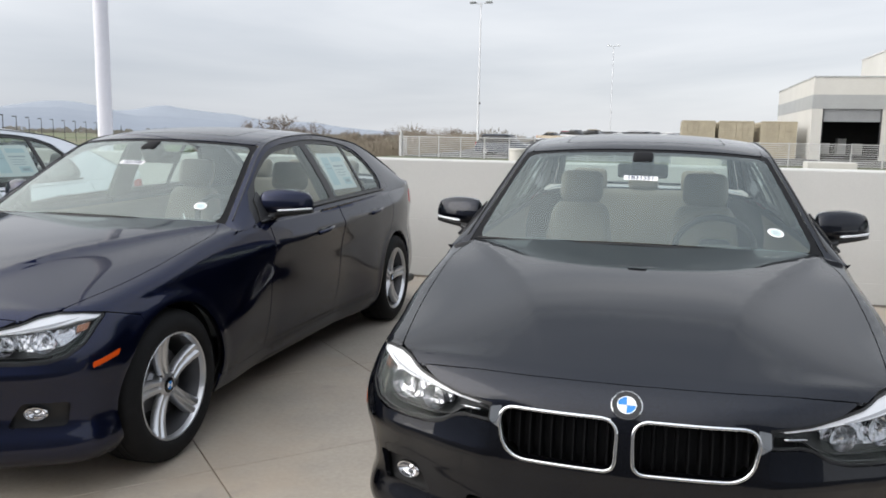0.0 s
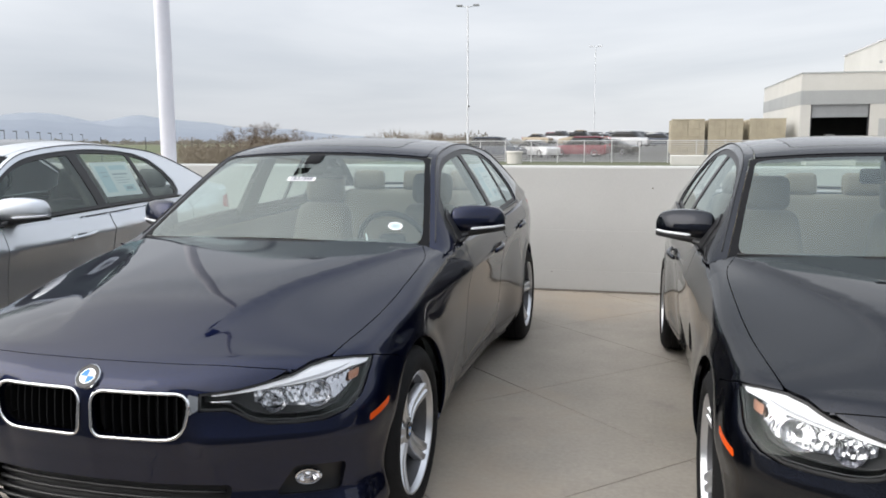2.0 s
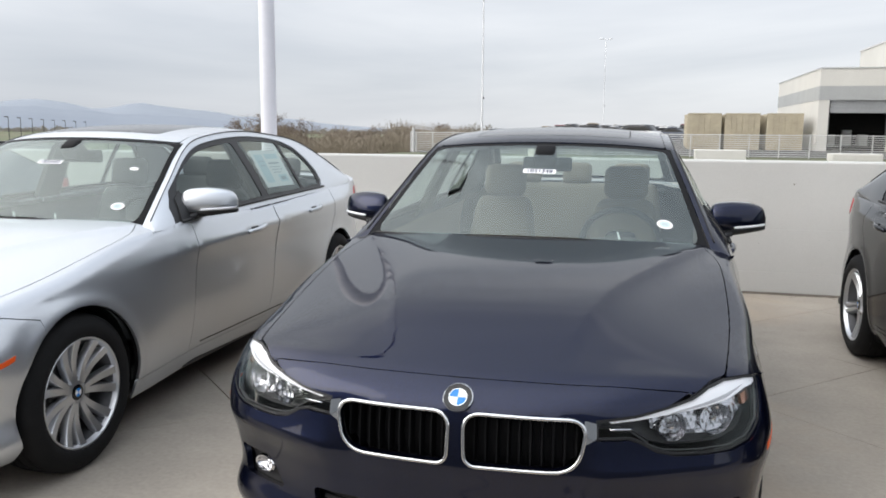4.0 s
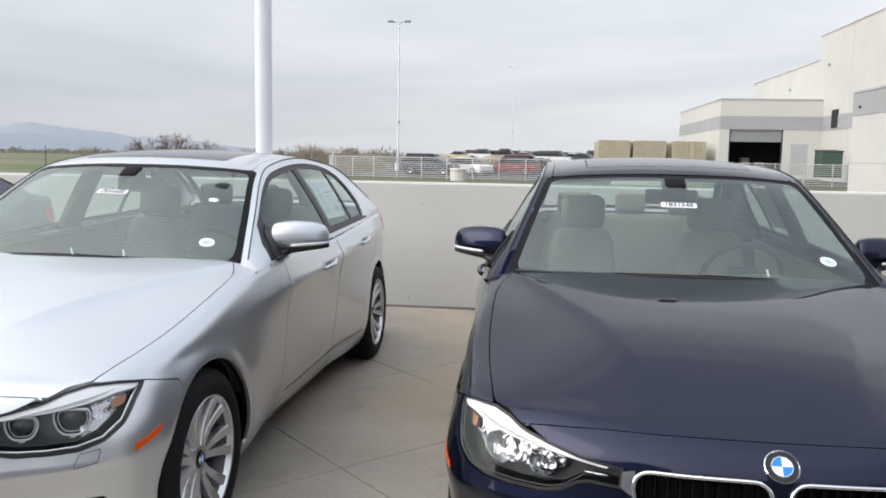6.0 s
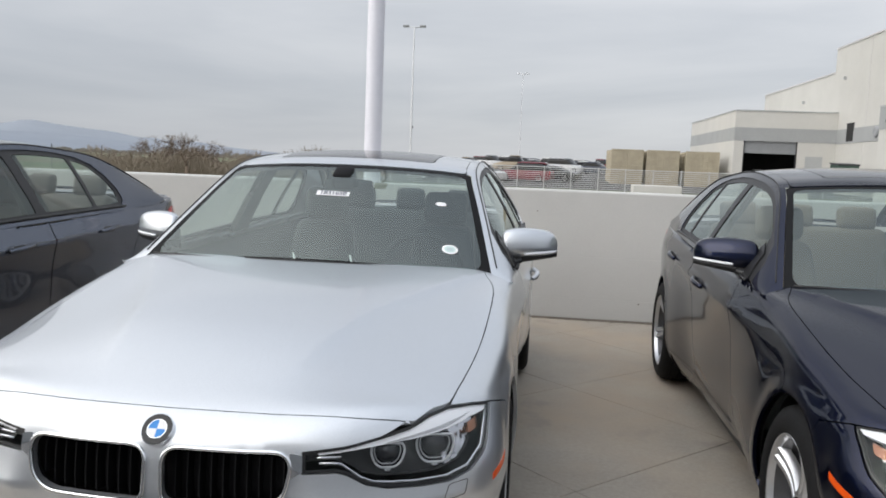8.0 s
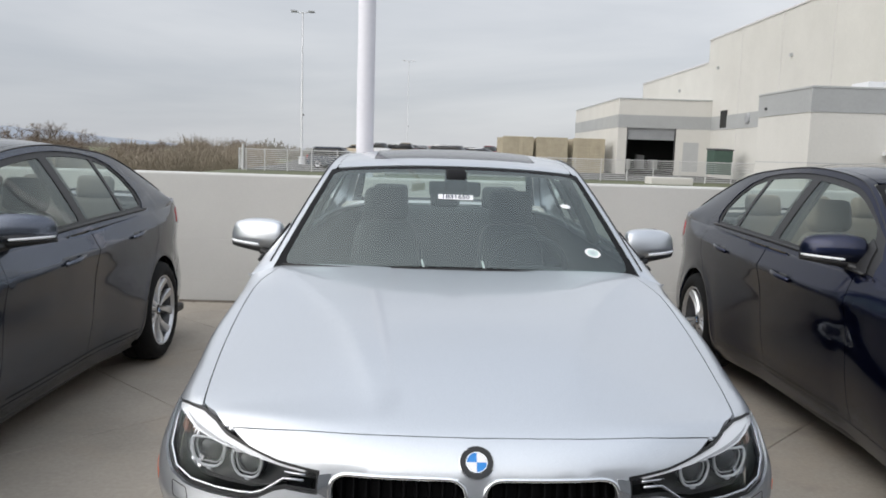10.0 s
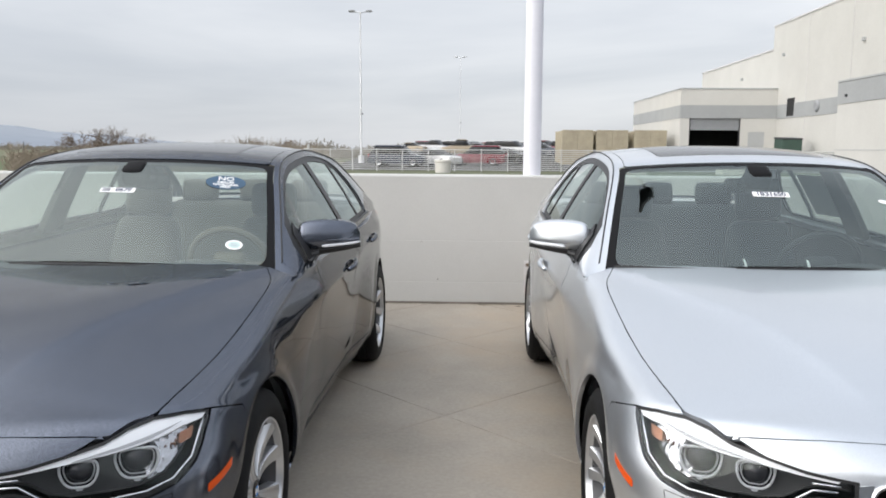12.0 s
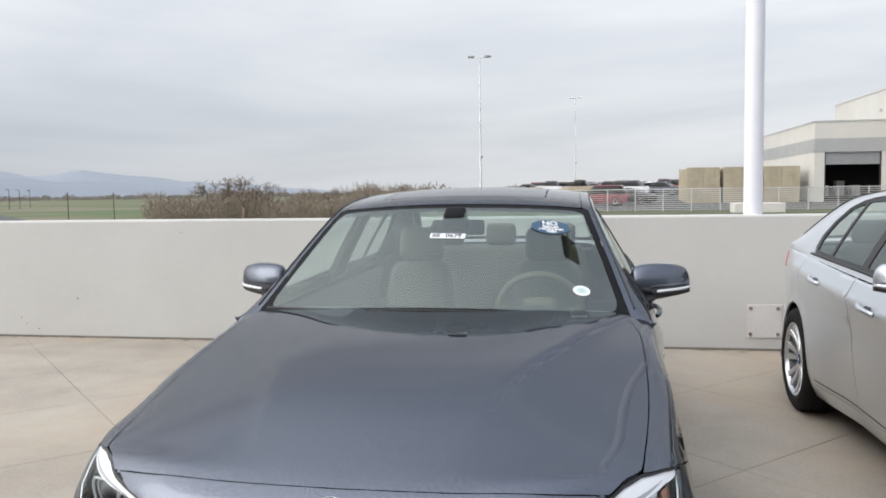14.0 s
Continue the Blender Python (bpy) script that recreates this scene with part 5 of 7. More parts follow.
def cabin_meshes():
    """Seats, dashboard, wheel and trim."""
    made = []

    def add(name, bm, mat, under="", label=""):
        made.append((name, sheet_mesh(name, bm), mat, under, label))

    def pad(size, at, tilt=0.0, bevel=0.06, taper=0.0):
        b = box(size, (0, 0, 0), bevel, 4)
        for v in b.verts:
            k = 1 - taper * (v.co.z / size[2] + 0.5)
            v.co.x *= k
            v.co.y += 0.12 * (abs(v.co.x) / size[0]) ** 2 * -size[1] * 1.2 if size[2] > 0.4 else 0
        bmesh.ops.rotate(b, cent=(0, 0, 0), matrix=Matrix.Rotation(radians(tilt), 3, "X"), verts=b.verts)
        bmesh.ops.translate(b, vec=at, verts=b.verts)
        for f in b.faces:
            f.smooth = True
        return b
    for x in (0.355, -0.355):
        add("front_seat", pad((0.49, 0.17, 0.60), (x, 1.96, 0.725), -17, 0.075, 0.34), "seat", "", "front seat with upright head restraint")
        add("seat_cushion", pad((0.52, 0.52, 0.16), (x, 1.62, 0.50), 6, 0.06), "seat", "front_seat" if x > 0 else "front_seat.r")
        add("head_restraint", pad((0.25, 0.11, 0.19), (x, 2.05, 1.112), -12, 0.05), "seat", "front_seat" if x > 0 else "front_seat.r")
        for k in (-0.06, 0.06):
            add("restraint_post", cylinder(0.007, 0.007, (x + k * 0.8, 2.03, 0.96), (x + k * 0.8, 2.05, 1.06), 8), "chrome", "front_seat" if x > 0 else "front_seat.r")
    add("rear_seat", pad((1.22, 0.16, 0.60), (0, 2.86, 0.76), -20, 0.06, 0.10), "seat", "", "rear bench seat with three head restraints")
    add("bench_cushion", pad((1.24, 0.50, 0.18), (0, 2.55, 0.48), 4, 0.06), "seat", "rear_seat")
    for x, w in ((0.37, 0.24), (0.0, 0.20), (-0.37, 0.24)):
        add("rear_restraint", pad((w, 0.09, 0.155), (x, 2.94, 1.115), -14, 0.04), "seat", "rear_seat")
    add("parcel_shelf", box((1.20, 0.34, 0.03), (0, 3.08, 0.995), 0.01), "dash_dark")
    # dashboard: a swept top with binnacle
    b = bmesh.new()
    sect = [(0.60, 0.935), (0.68, 0.945), (0.80, 0.945), (0.92, 0.93), (1.00, 0.90), (1.03, 0.84), (1.02, 0.74), (1.05, 0.62), (1.0, 0.5)]
    rows = []
    for x in np.linspace(-0.69, 0.69, 25):
        hump = 0.035 * math.exp(-((x - 0.36) / 0.17) ** 2)
        back = 0.10 * abs(x / 0.69) ** 2
        rows.append([b.verts.new((x, y + back * (1 if y < 0.9 else 0.2), z - 0.03 + hump * (1 if 0.75 < y < 1.02 else 0) - 0.03 * abs(x / 0.69) ** 3)) for y, z in sect])
    for p, q in zip(rows, rows[1:]):
        for k in range(len(sect) - 1):
            b.faces.new((p[k], q[k], q[k + 1], p[k + 1])).smooth = True
    add("dashboard", b, "dash_trim", "", "padded dashboard")
    ring = [(0.355 + math.cos(a) * 0.185, 1.235 - math.sin(a) * 0.185 * math.sin(radians(24)), 0.865 + math.sin(a) * 0.185 * math.cos(radians(24))) for a in np.linspace(0, math.tau, 40, endpoint=False)]
    add("steering_wheel", tube(ring, 0.0155, 10, closed=True), "wheel_trim", "", "three-spoke steering wheel")
    b = box((0.15, 0.06, 0.13), (0.355, 1.215, 0.86), 0.03, 3)
    for a in (math.pi, 0, -math.pi / 2):
        cylinder(0.016, 0.014, (0.355, 1.22, 0.86), (0.355 + math.cos(a) * 0.18, 1.225 - math.sin(a) * 0.07, 0.865 + math.sin(a) * 0.165), 8, b)
    add("wheel_boss", smooth(b), "wheel_trim", "steering_wheel")
    b = box((0.235, 0.03, 0.068), (0, 1.14, 1.245), 0.014, 3)
    add("rear_view_mirror", smooth(b), "gloss_black", "", "black rear-view mirror on its stem")
    b = box((0.10, 0.10, 0.08), (0, 1.06, 1.285), 0.02, 3, rot=(28, 0, 0))
    add("mirror_stem", smooth(b), "frit", "rear_view_mirror")
    add("head_lining", patch([(-0.55, 0.80), (0.55, 0.80), (0.55, 2.2), (-0.55, 2.2)], [], 0.12, lambda x, y: canopy(y / 2.95, x / 0.62) - Vector((0, 0, 0.03)), 0, flip=True), "lining")
    add("cabin_floor", box((1.42, 2.4, 0.04), (0, 2.0, 0.30), 0.01), "dash_dark")
    for m in (False, True):
        b = patch([(0.95, 0.33), (2.70, 0.33), (2.70, 0.93), (0.95, 0.90)], [], 0.12, lambda y, z: skin(s_at_y(y), z, -0.075), 0, flip=True, mirror=m)
        add("door_card", b, "seat", "front_door")
        b = patch([(1.66, 0.0), (1.86, 0.0), (1.80, 0.38), (1.64, 0.38)], [], 0.04, lambda y, h: cheek(y, h / 0.4, -0.055), 0.03, flip=True, mirror=m)
        add("belt_pillar", b, "lining", "side_frame")
    return made


def meshed(name, verts, faces, material, parent=None, label="", flat=True):
    me = bpy.data.meshes.new(name)
    me.from_pydata(verts, [], faces)
    me.update()
    if not flat:
        for p in me.polygons:
            p.use_smooth = True
    me.materials.append(M[material])
    ob = new(name, me)
    ob.parent = parent
    if label:
        ob["label"] = label
    return ob


# ---- land: meadow to the horizon, the raised car park, far hills ----
FIELD = -4.3


def land():
    xs = [-4800, -2500, -1200, -600, -300, -150, -80, -40, 0, 60, 150, 300, 600, 1200, 2500, 4800]
    ys = [-2500, -1000, -400, -150, -60, 0, 60, 120, 200, 300, 450, 700, 1100, 1800, 3000, 4900]
    vs = [(x, y, FIELD - 0.5 + noise.noise((x * 0.004, y * 0.004, 1.3)) * (0.6 if abs(x) < 200 and abs(y) < 200 else 1.2)) for y in ys for x in xs]
    n = len(xs)
    fs = [(j * n + i, j * n + i + 1, (j + 1) * n + i + 1, (j + 1) * n + i) for j in range(len(ys) - 1) for i in range(n - 1)]
    return tagged(meshed("ground", vs, fs, "meadow", flat=False), "green and straw-coloured meadow reaching the hills", "ground", kind="structure")


land()
lot_z = spline([0, 45, 71, 88, 125, 300], [-0.02, -0.06, 0.10, 0.72, 1.0, 1.05])


def car_park():
    ys = [5.1, 20, 38, 45, 52, 60, 71, 85, 100, 125, 170, 230, 300]
    vs, fs = [], []
    for y in ys:
        z = float(lot_z(y)) - (0.35 if y < 40 else 0.0)
        left = -18.6
        vs += [(left, y, FIELD - 1), (left, y, z), (160, y, z), (160, y, FIELD - 1)]
    for i in range(len(ys) - 1):
        a, b = i * 4, i * 4 + 4
        for k in range(3):
            fs.append((a + k, a + k + 1, b + k + 1, b + k))
    e = len(vs) - 4
    fs += [(0, 3, 2, 1), (e, e + 1, e + 2, e + 3)]
    return tagged(meshed("road", vs, [f[::-1] for f in fs], "asphalt"), "worn grey asphalt of the neighbouring car park", "car park", kind="structure")


car_park()
part("verge", box((38, 7.0, 0.10), (1.2, 45.3, 0.02), 0.04), "verge_grass")["kind"] = "structure"


def hills(name, dist, top_at, material, seed):
    """A ridge of far hills, highest towards the west."""
    vs, fs = [], []
    n = 90
    for i in range(n):
        az = radians(72 - 70 * i / (n - 1))
        base = top_at(math.degrees(az))
        h = base * (0.78 + 0.42 * abs(noise.fractal((i * 0.11, seed, 0.0), 1.0, 2.0, 3)))
        for k, (d, z) in enumerate(((dist * 0.86, FIELD - 2), (dist * 0.93, h * 0.55), (dist, h), (dist * 1.08, h * 0.4))):
            vs.append((-math.sin(az) * d, math.cos(az) * d, z + (noise.noise((i * 0.5, k * 1.7, seed)) * h * 0.07 if 0 < k < 3 else 0)))
    for i in range(n - 1):
        for k in range(3):
            a = i * 4 + k
            fs.append((a, a + 1, a + 5, a + 4))
    return tagged(meshed(name, vs, fs, material, flat=False), "far hills on the horizon, coloured hazy blue", "hills", kind="structure")


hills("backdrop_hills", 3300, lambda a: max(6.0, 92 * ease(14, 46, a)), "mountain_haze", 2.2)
hills("backdrop_mountains", 4200, lambda a: max(4.0, 122 * ease(12, 36, a)), "mountain_far_haze", 7.7)

# ---- the deck: diagonal concrete bays, parapet, unseen wall behind ----
def deck():
    floor = tagged(part("floor", box((70, 31.0, 4.0), (-4, -10.4, -2.03)), "concrete_joint"), "weathered concrete parking deck with diagonal joints", "floor", kind="structure")
    # unseen ground ahead of the noses, added dark so the bumpers reflect less
    aisle = part("road", box((70, 24.6, 0.05), (-4, -13.60, -0.028), 0.004), "unseen_asphalt")
    tagged(aisle, "unseen dark asphalt added in front of the row to darken bumper reflections", "road", kind="structure")
    return floor


FLOOR = deck()


def bay_meshes():
    """Square bays set at 45 degrees, cut off at the foot of the wall; the near ones are pieces of their own."""
    pitch, gap = 1.655 / 2, 0.0028
    x0, x1, y0, y1 = -17.0, 6.5, -1.30, 4.735
    near = []

    def clip(poly, axis, limit, keep_less):
        out = []
        for i in range(len(poly)):
            a, b = poly[i - 1], poly[i]
            ia, ib = (a[axis] <= limit) == keep_less, (b[axis] <= limit) == keep_less
            if ia != ib:
                t = (limit - a[axis]) / (b[axis] - a[axis])
                out.append((a[0] + (b[0] - a[0]) * t, a[1] + (b[1] - a[1]) * t))
            if ib:
                out.append(b)
        return out
    for i in range(-40, 40):
        for j in range(-40, 40):
            cx, cy = (i + j + 1) * pitch - 0.005, (i - j) * pitch - 0.025
            h = pitch - gap
            poly = [(cx, cy - h), (cx + h, cy), (cx, cy + h), (cx - h, cy)]
            for axis, lim, less in ((0, x0, False), (0, x1, True), (1, y0, False), (1, y1, True)):
                if poly:
                    poly = clip(poly, axis, lim, less)
            if len(poly) > 2:
                near.append(poly)
    return near


for poly in bay_meshes():
    b = bmesh.new()
    c = Vector((sum(p[0] for p in poly) / len(poly), sum(p[1] for p in poly) / len(poly)))
    ring0 = [b.verts.new((p[0], p[1], -0.028)) for p in poly]
    ring1 = [b.verts.new((p[0], p[1], -0.003)) for p in poly]
    ring2 = [b.verts.new((*(Vector(p) + (c - Vector(p)).normalized() * 0.004), 0.0)) for p in poly]
    n = len(poly)
    for k in range(n):
        b.faces.new((ring0[k], ring0[(k + 1) % n], ring1[(k + 1) % n], ring1[k]))
        b.faces.new((ring1[k], ring1[(k + 1) % n], ring2[(k + 1) % n], ring2[k]))
    b.faces.new(ring2)
    part("slab", b, "concrete_floor", FLOOR)


def long_wall():
    """The parapet: a cast profile with faint board lines, rounded at the top."""
    prof = [(4.74, -0.03), (4.74, 0.195), (4.742, 0.199), (4.74, 0.203), (4.74, 0.575), (4.7418, 0.579), (4.74, 0.583), (4.74, 1.155), (4.746, 1.166), (4.757, 1.171), (5.005, 1.171), (5.016, 1.166), (5.02, 1.155), (5.02, -1.0)]
    xs = np.linspace(-39, 31, 141)
    vs = [(x, y + (0.0025 * noise.noise((x * 0.9, z * 2.0, 4.0)) if z > 0 else 0), z + (0.004 * noise.noise((x * 0.35, 2.0, 1.0)) if z > 1.1 else 0)) for x in xs for y, z in prof]
    n = len(prof)
    fs = [(i * n + k, i * n + k + 1, (i + 1) * n + k + 1, (i + 1) * n + k) for i in range(len(xs) - 1) for k in range(n - 1)]
    fs += [tuple(range(n)), tuple(range((len(xs) - 1) * n, len(xs) * n))[::-1]]
    return tagged(meshed("wall_north", vs, [f[::-1] for f in fs], "wall_paint"), "off-white painted concrete parapet wall", "wall", kind="structure")


long_wall()
# unseen wall, added to darken what the car fronts reflect
tagged(part("wall_south_unseen", box((90, 0.5, 8.0), (-4, -25.5, 3.9), 0.02), "panel_dark"), "unseen plain dark grey wall added to darken reflections in the cars", "wall", kind="structure")
tagged(part("wall_west", box((0.3, 31, 1.17), (-39.2, -10.6, 0.555), 0.01), "wall_paint"), "off-white parapet wall", "wall", kind="structure")

# dirt that has gathered along the foot of the wall
dirt_v, dirt_f = [], []
for i in range(900):
    x = random.uniform(-16, 4)
    r = random.uniform(0.002, 0.010) * (2.0 if random.random() < 0.06 else 1)
    y = 4.737 - abs(random.gauss(0, 0.035)) - r
    o = len(dirt_v)
    k = random.uniform(0.3, 0.8)
    dirt_v += [(x - r * 2.2, y, 0.001), (x, y - r * k, 0.001), (x + r * 2.0, y, 0.001), (x, y + r * k, 0.001), (x, y, 0.001 + r * 0.35)]
    dirt_f += [(o, o + 1, o + 4), (o + 1, o + 2, o + 4), (o + 2, o + 3, o + 4), (o + 3, o, o + 4)]
tagged(meshed("leaf_litter", dirt_v, dirt_f, "debris"), "dark grit and leaf scraps along the wall foot", "debris", kind="stuff")


def joint_shade_strip():
    """A dark, uneven strip between the deck and the parapet: dirty joint and shade in one colour."""
    xs = np.linspace(-17, 6.5, 236)
    vs, fs = [], []
    for x in xs:
        w = 0.020 + 0.012 * noise.noise((x * 1.7, 3.0, 0.0)) + 0.006 * noise.noise((x * 9.0, 1.0, 0.0))
        vs += [(x, 4.741, 0.016), (x, 4.735, 0.016), (x, 4.735 - w, 0.003), (x, 4.735 - w, -0.006)]
    for i in range(len(xs) - 1):
        fs += [(i * 4 + k, i * 4 + k + 1, i * 4 + k + 5, i * 4 + k + 4) for k in range(3)]
    return tagged(meshed("joint_shade_trim", vs, fs, "joint_shade_strip"), "dark dirty joint and painted shade along the wall foot", "joint", kind="structure")


joint_shade_strip()

# chips and specks on the face of the wall
mark_v, mark_f = [], []
for i in range(34):
    x, z = random.uniform(-14, 3), random.uniform(0.05, 1.05) ** 1.3
    o, k = len(mark_v), random.randint(5, 7)
    r = random.uniform(0.003, 0.009) * (1.8 if random.random() < 0.15 else 1)
    mark_v += [(x + math.cos(a * math.tau / k) * r * random.uniform(0.6, 1.6), 4.7362, z + math.sin(a * math.tau / k) * r * random.uniform(0.5, 1.1)) for a in range(k)]
    mark_f.append(tuple(range(o, o + k)))
tagged(meshed("wall_chips", mark_v, mark_f, "debris"), "small dark chips and specks on the parapet", "chips", kind="stuff")


def wall_plate(x):
    root = tagged(part("cover_plate", box((0.285, 0.012, 0.288), (x, 4.733, 0.255), 0.004), "plate_paint"), "off-white steel cover plate bolted to the parapet", "plate")
    for dx in (-0.112, 0.112):
        for dz in (-0.112, 0.112):
            b = lathe([(0.0, 0.016), (-0.006, 0.016), (-0.009, 0.012), (-0.018, 0.011), (-0.019, 0.0)], 8, "y", (x + dx, 4.727, 0.255 + dz))
            part("bolt", b, "bolt_rust", root, "rusty bolt head")
    return root


wall_plate(-5.88)


def light_pole(x, y):
    """White steel column on the parapet with one box lamp towards the deck."""
    b = lathe([(1.165, 0.0), (1.165, 0.079), (4.0, 0.078), (POLE_TOP, 0.072), (POLE_TOP + 0.02, 0.05), (POLE_TOP + 0.03, 0.0)], 32, "z", (x, y, 0))
    root = tagged(part("light_pole", smooth(b, 30), "pole_paint"), "thick white painted steel lamp column on the parapet", "lamp post")
    part("arm", tube([(x, y, POLE_TOP - 0.12), (x, y - 0.3, POLE_TOP - 0.10), (x, y - 0.55, POLE_TOP - 0.10)], 0.045, 10), "pole_paint", root)
    part("lamp_head", box((0.38, 0.48, 0.15), (x, y - 0.76, POLE_TOP - 0.10), 0.03, 3), "dark_steel", root, "dark box-shaped lamp head")
    return root


POLE_TOP = 7.8
light_pole(-5.955, 4.88)


# ---- beyond the parapet: railing, planter, slab, masts, containers, buildings ----
def railing():
    path = [(-18.3, 54.0), (-18.0, 51.8), (-17.2, 49.6), (-14.5, 48.0), (-11, 47.2), (-6, 46.9), (0, 46.9), (6, 46.9), (12, 46.9), (19, 46.9)]
    k = [0.0]
    for a, b in zip(path, path[1:]):
        k.append(k[-1] + math.hypot(b[0] - a[0], b[1] - a[1]))
    at = spline(k, path)
    root = None
    for j in range(11):
        z = 0.17 + j * 0.121
        b = tube([(*at(s), z) for s in np.linspace(0, k[-1], 40)], 0.021 if j < 10 else 0.034, 6)
        if root is None:
            root = tagged(part("railing", b, "steel_white"), "white horizontal-bar steel railing around the car park", "railing")
        else:
            part("rail", b, "steel_white", root)
    for s in np.arange(0.0, k[-1], 1.63):
        p = at(s)
        part("post", box((0.06, 0.06, 1.42), (p[0], p[1], 0.735), 0.008, 1), "steel_white", root)
    p = at(k[2])
    part("end_post", cylinder(0.085, 0.085, (p[0], p[1] - 0.1, 0.03), (p[0], p[1] - 0.1, 1.72), 14), "steel_white", root)
    return root


railing()
b = lathe([(0.05, 0.0), (0.05, 0.44), (0.62, 0.46), (0.66, 0.49), (0.76, 0.49), (0.79, 0.46), (0.79, 0.36), (0.72, 0.34), (0.72, 0.0)], 28, "z", (-8.25, 44.2, 0.02))
root = tagged(part("litter_bin", smooth(b, 30), "planter_concrete"), "round pale concrete litter bin on the verge", "bin")
# near-black disc in place of the shade down in the bin
part("bin_shade_disc", lathe([(0.76, 0.0), (0.775, 0.345)], 24, "z", (-8.25, 44.2, 0.02)), "inside_shade", root)
tagged(part("concrete_slab", box((2.6, 1.4, 0.52), (1.85, 43.2, 0.32), 0.04, 3), "panel_white"), "low white concrete block on the verge", "block")
tagged(part("concrete_slab", box((2.4, 1.4, 0.40), (8.6, 43.4, 0.26), 0.04, 3), "panel_white"), "low white concrete block on the verge", "block")


def mast(x, y, z0, top_z, r=0.10, head="panel_dark"):
    root = tagged(part("street_lamp", smooth(lathe([(z0, 0.0), (z0, 0.28), (z0 + 0.7, 0.28), (z0 + 0.7, r), (top_z, r * 0.55), (top_z, 0.0)], 14, "z", (x, y, 0)), 30), "mast_steel"), "tall slim grey car park lamp mast with twin heads", "lamp post", "car park masts")
    part("cross_arm", tube([(x - 0.6, y, top_z), (x, y, top_z - 0.12), (x + 0.6, y, top_z)], 0.05, 6), "mast_steel", root)
    for s in (-1, 1):
        part("lamp_head", box((0.55, 0.4, 0.16), (x + s * 0.78, y, top_z + 0.02), 0.03, 2), head, root)
    part("bracket", box((0.12, 0.12, 0.18), (x + 0.14, y - 0.1, z0 + (top_z - z0) * 0.33), 0.03, 1), "dark_steel", root)
    return root


mast(-16.8, 71.2, 0.1, 13.7)
mast(-8.85, 137.8, 0.55, 17.2, 0.065, "mast_steel")


def container(x0, x1, y, z):
    """Shipping container seen from its door end."""
    w, h, l = x1 - x0, 3.12, 6.06
    cx = (x0 + x1) / 2
    b = box((w - 0.10, l - 0.1, h - 0.1), (cx, y + l / 2, z + h / 2))
    root = tagged(part("shipping_container", b, "container_tan"), "tan corrugated steel shipping container on the ground", "container", "row of containers")
    for ox in (x0 + 0.07, x1 - 0.07):
        for oy in (y + 0.07, y + l - 0.07):
            part("corner_post", box((0.14, 0.14, h), (ox, oy, z + h / 2), 0.01, 1), "container_tan", root)
    for oz in (z + 0.07, z + h - 0.06):
        part("door_header", box((w, 0.12, 0.13), (cx, y + 0.05, oz), 0.01, 1), "container_tan", root)
    for s in (-1, 1):
        door = part("door", box((w / 2 - 0.12, 0.05, h - 0.28), (cx + s * (w / 4 - 0.03), y + 0.02, z + h / 2), 0.01, 1), "container_tan", root)
        for k in (-0.22, 0.22):
            xx = cx + s * (w / 4) + k
            part("lock_rod", cylinder(0.02, 0.02, (xx, y - 0.03, z + 0.1), (xx, y - 0.03, z + h - 0.1), 6), "container_tan", door)
        for j in range(4):
            part("panel_rib", box((w / 2 - 0.2, 0.03, 0.09), (cx + s * (w / 4 - 0.03), y - 0.005, z + 0.45 + j * 0.6), 0.01, 1), "container_tan", door)
    for i in range(14):
        part("side_rib", box((0.05, 0.20, h - 0.3), (x0 + 0.03, y + 0.35 + i * 0.41, z + h / 2), 0.015, 1), "container_tan", root)
    return root


for a, c in ((1.55, 4.35), (4.65, 7.50), (8.05, 10.95)):
    container(a, c, 71.0, 0.12)


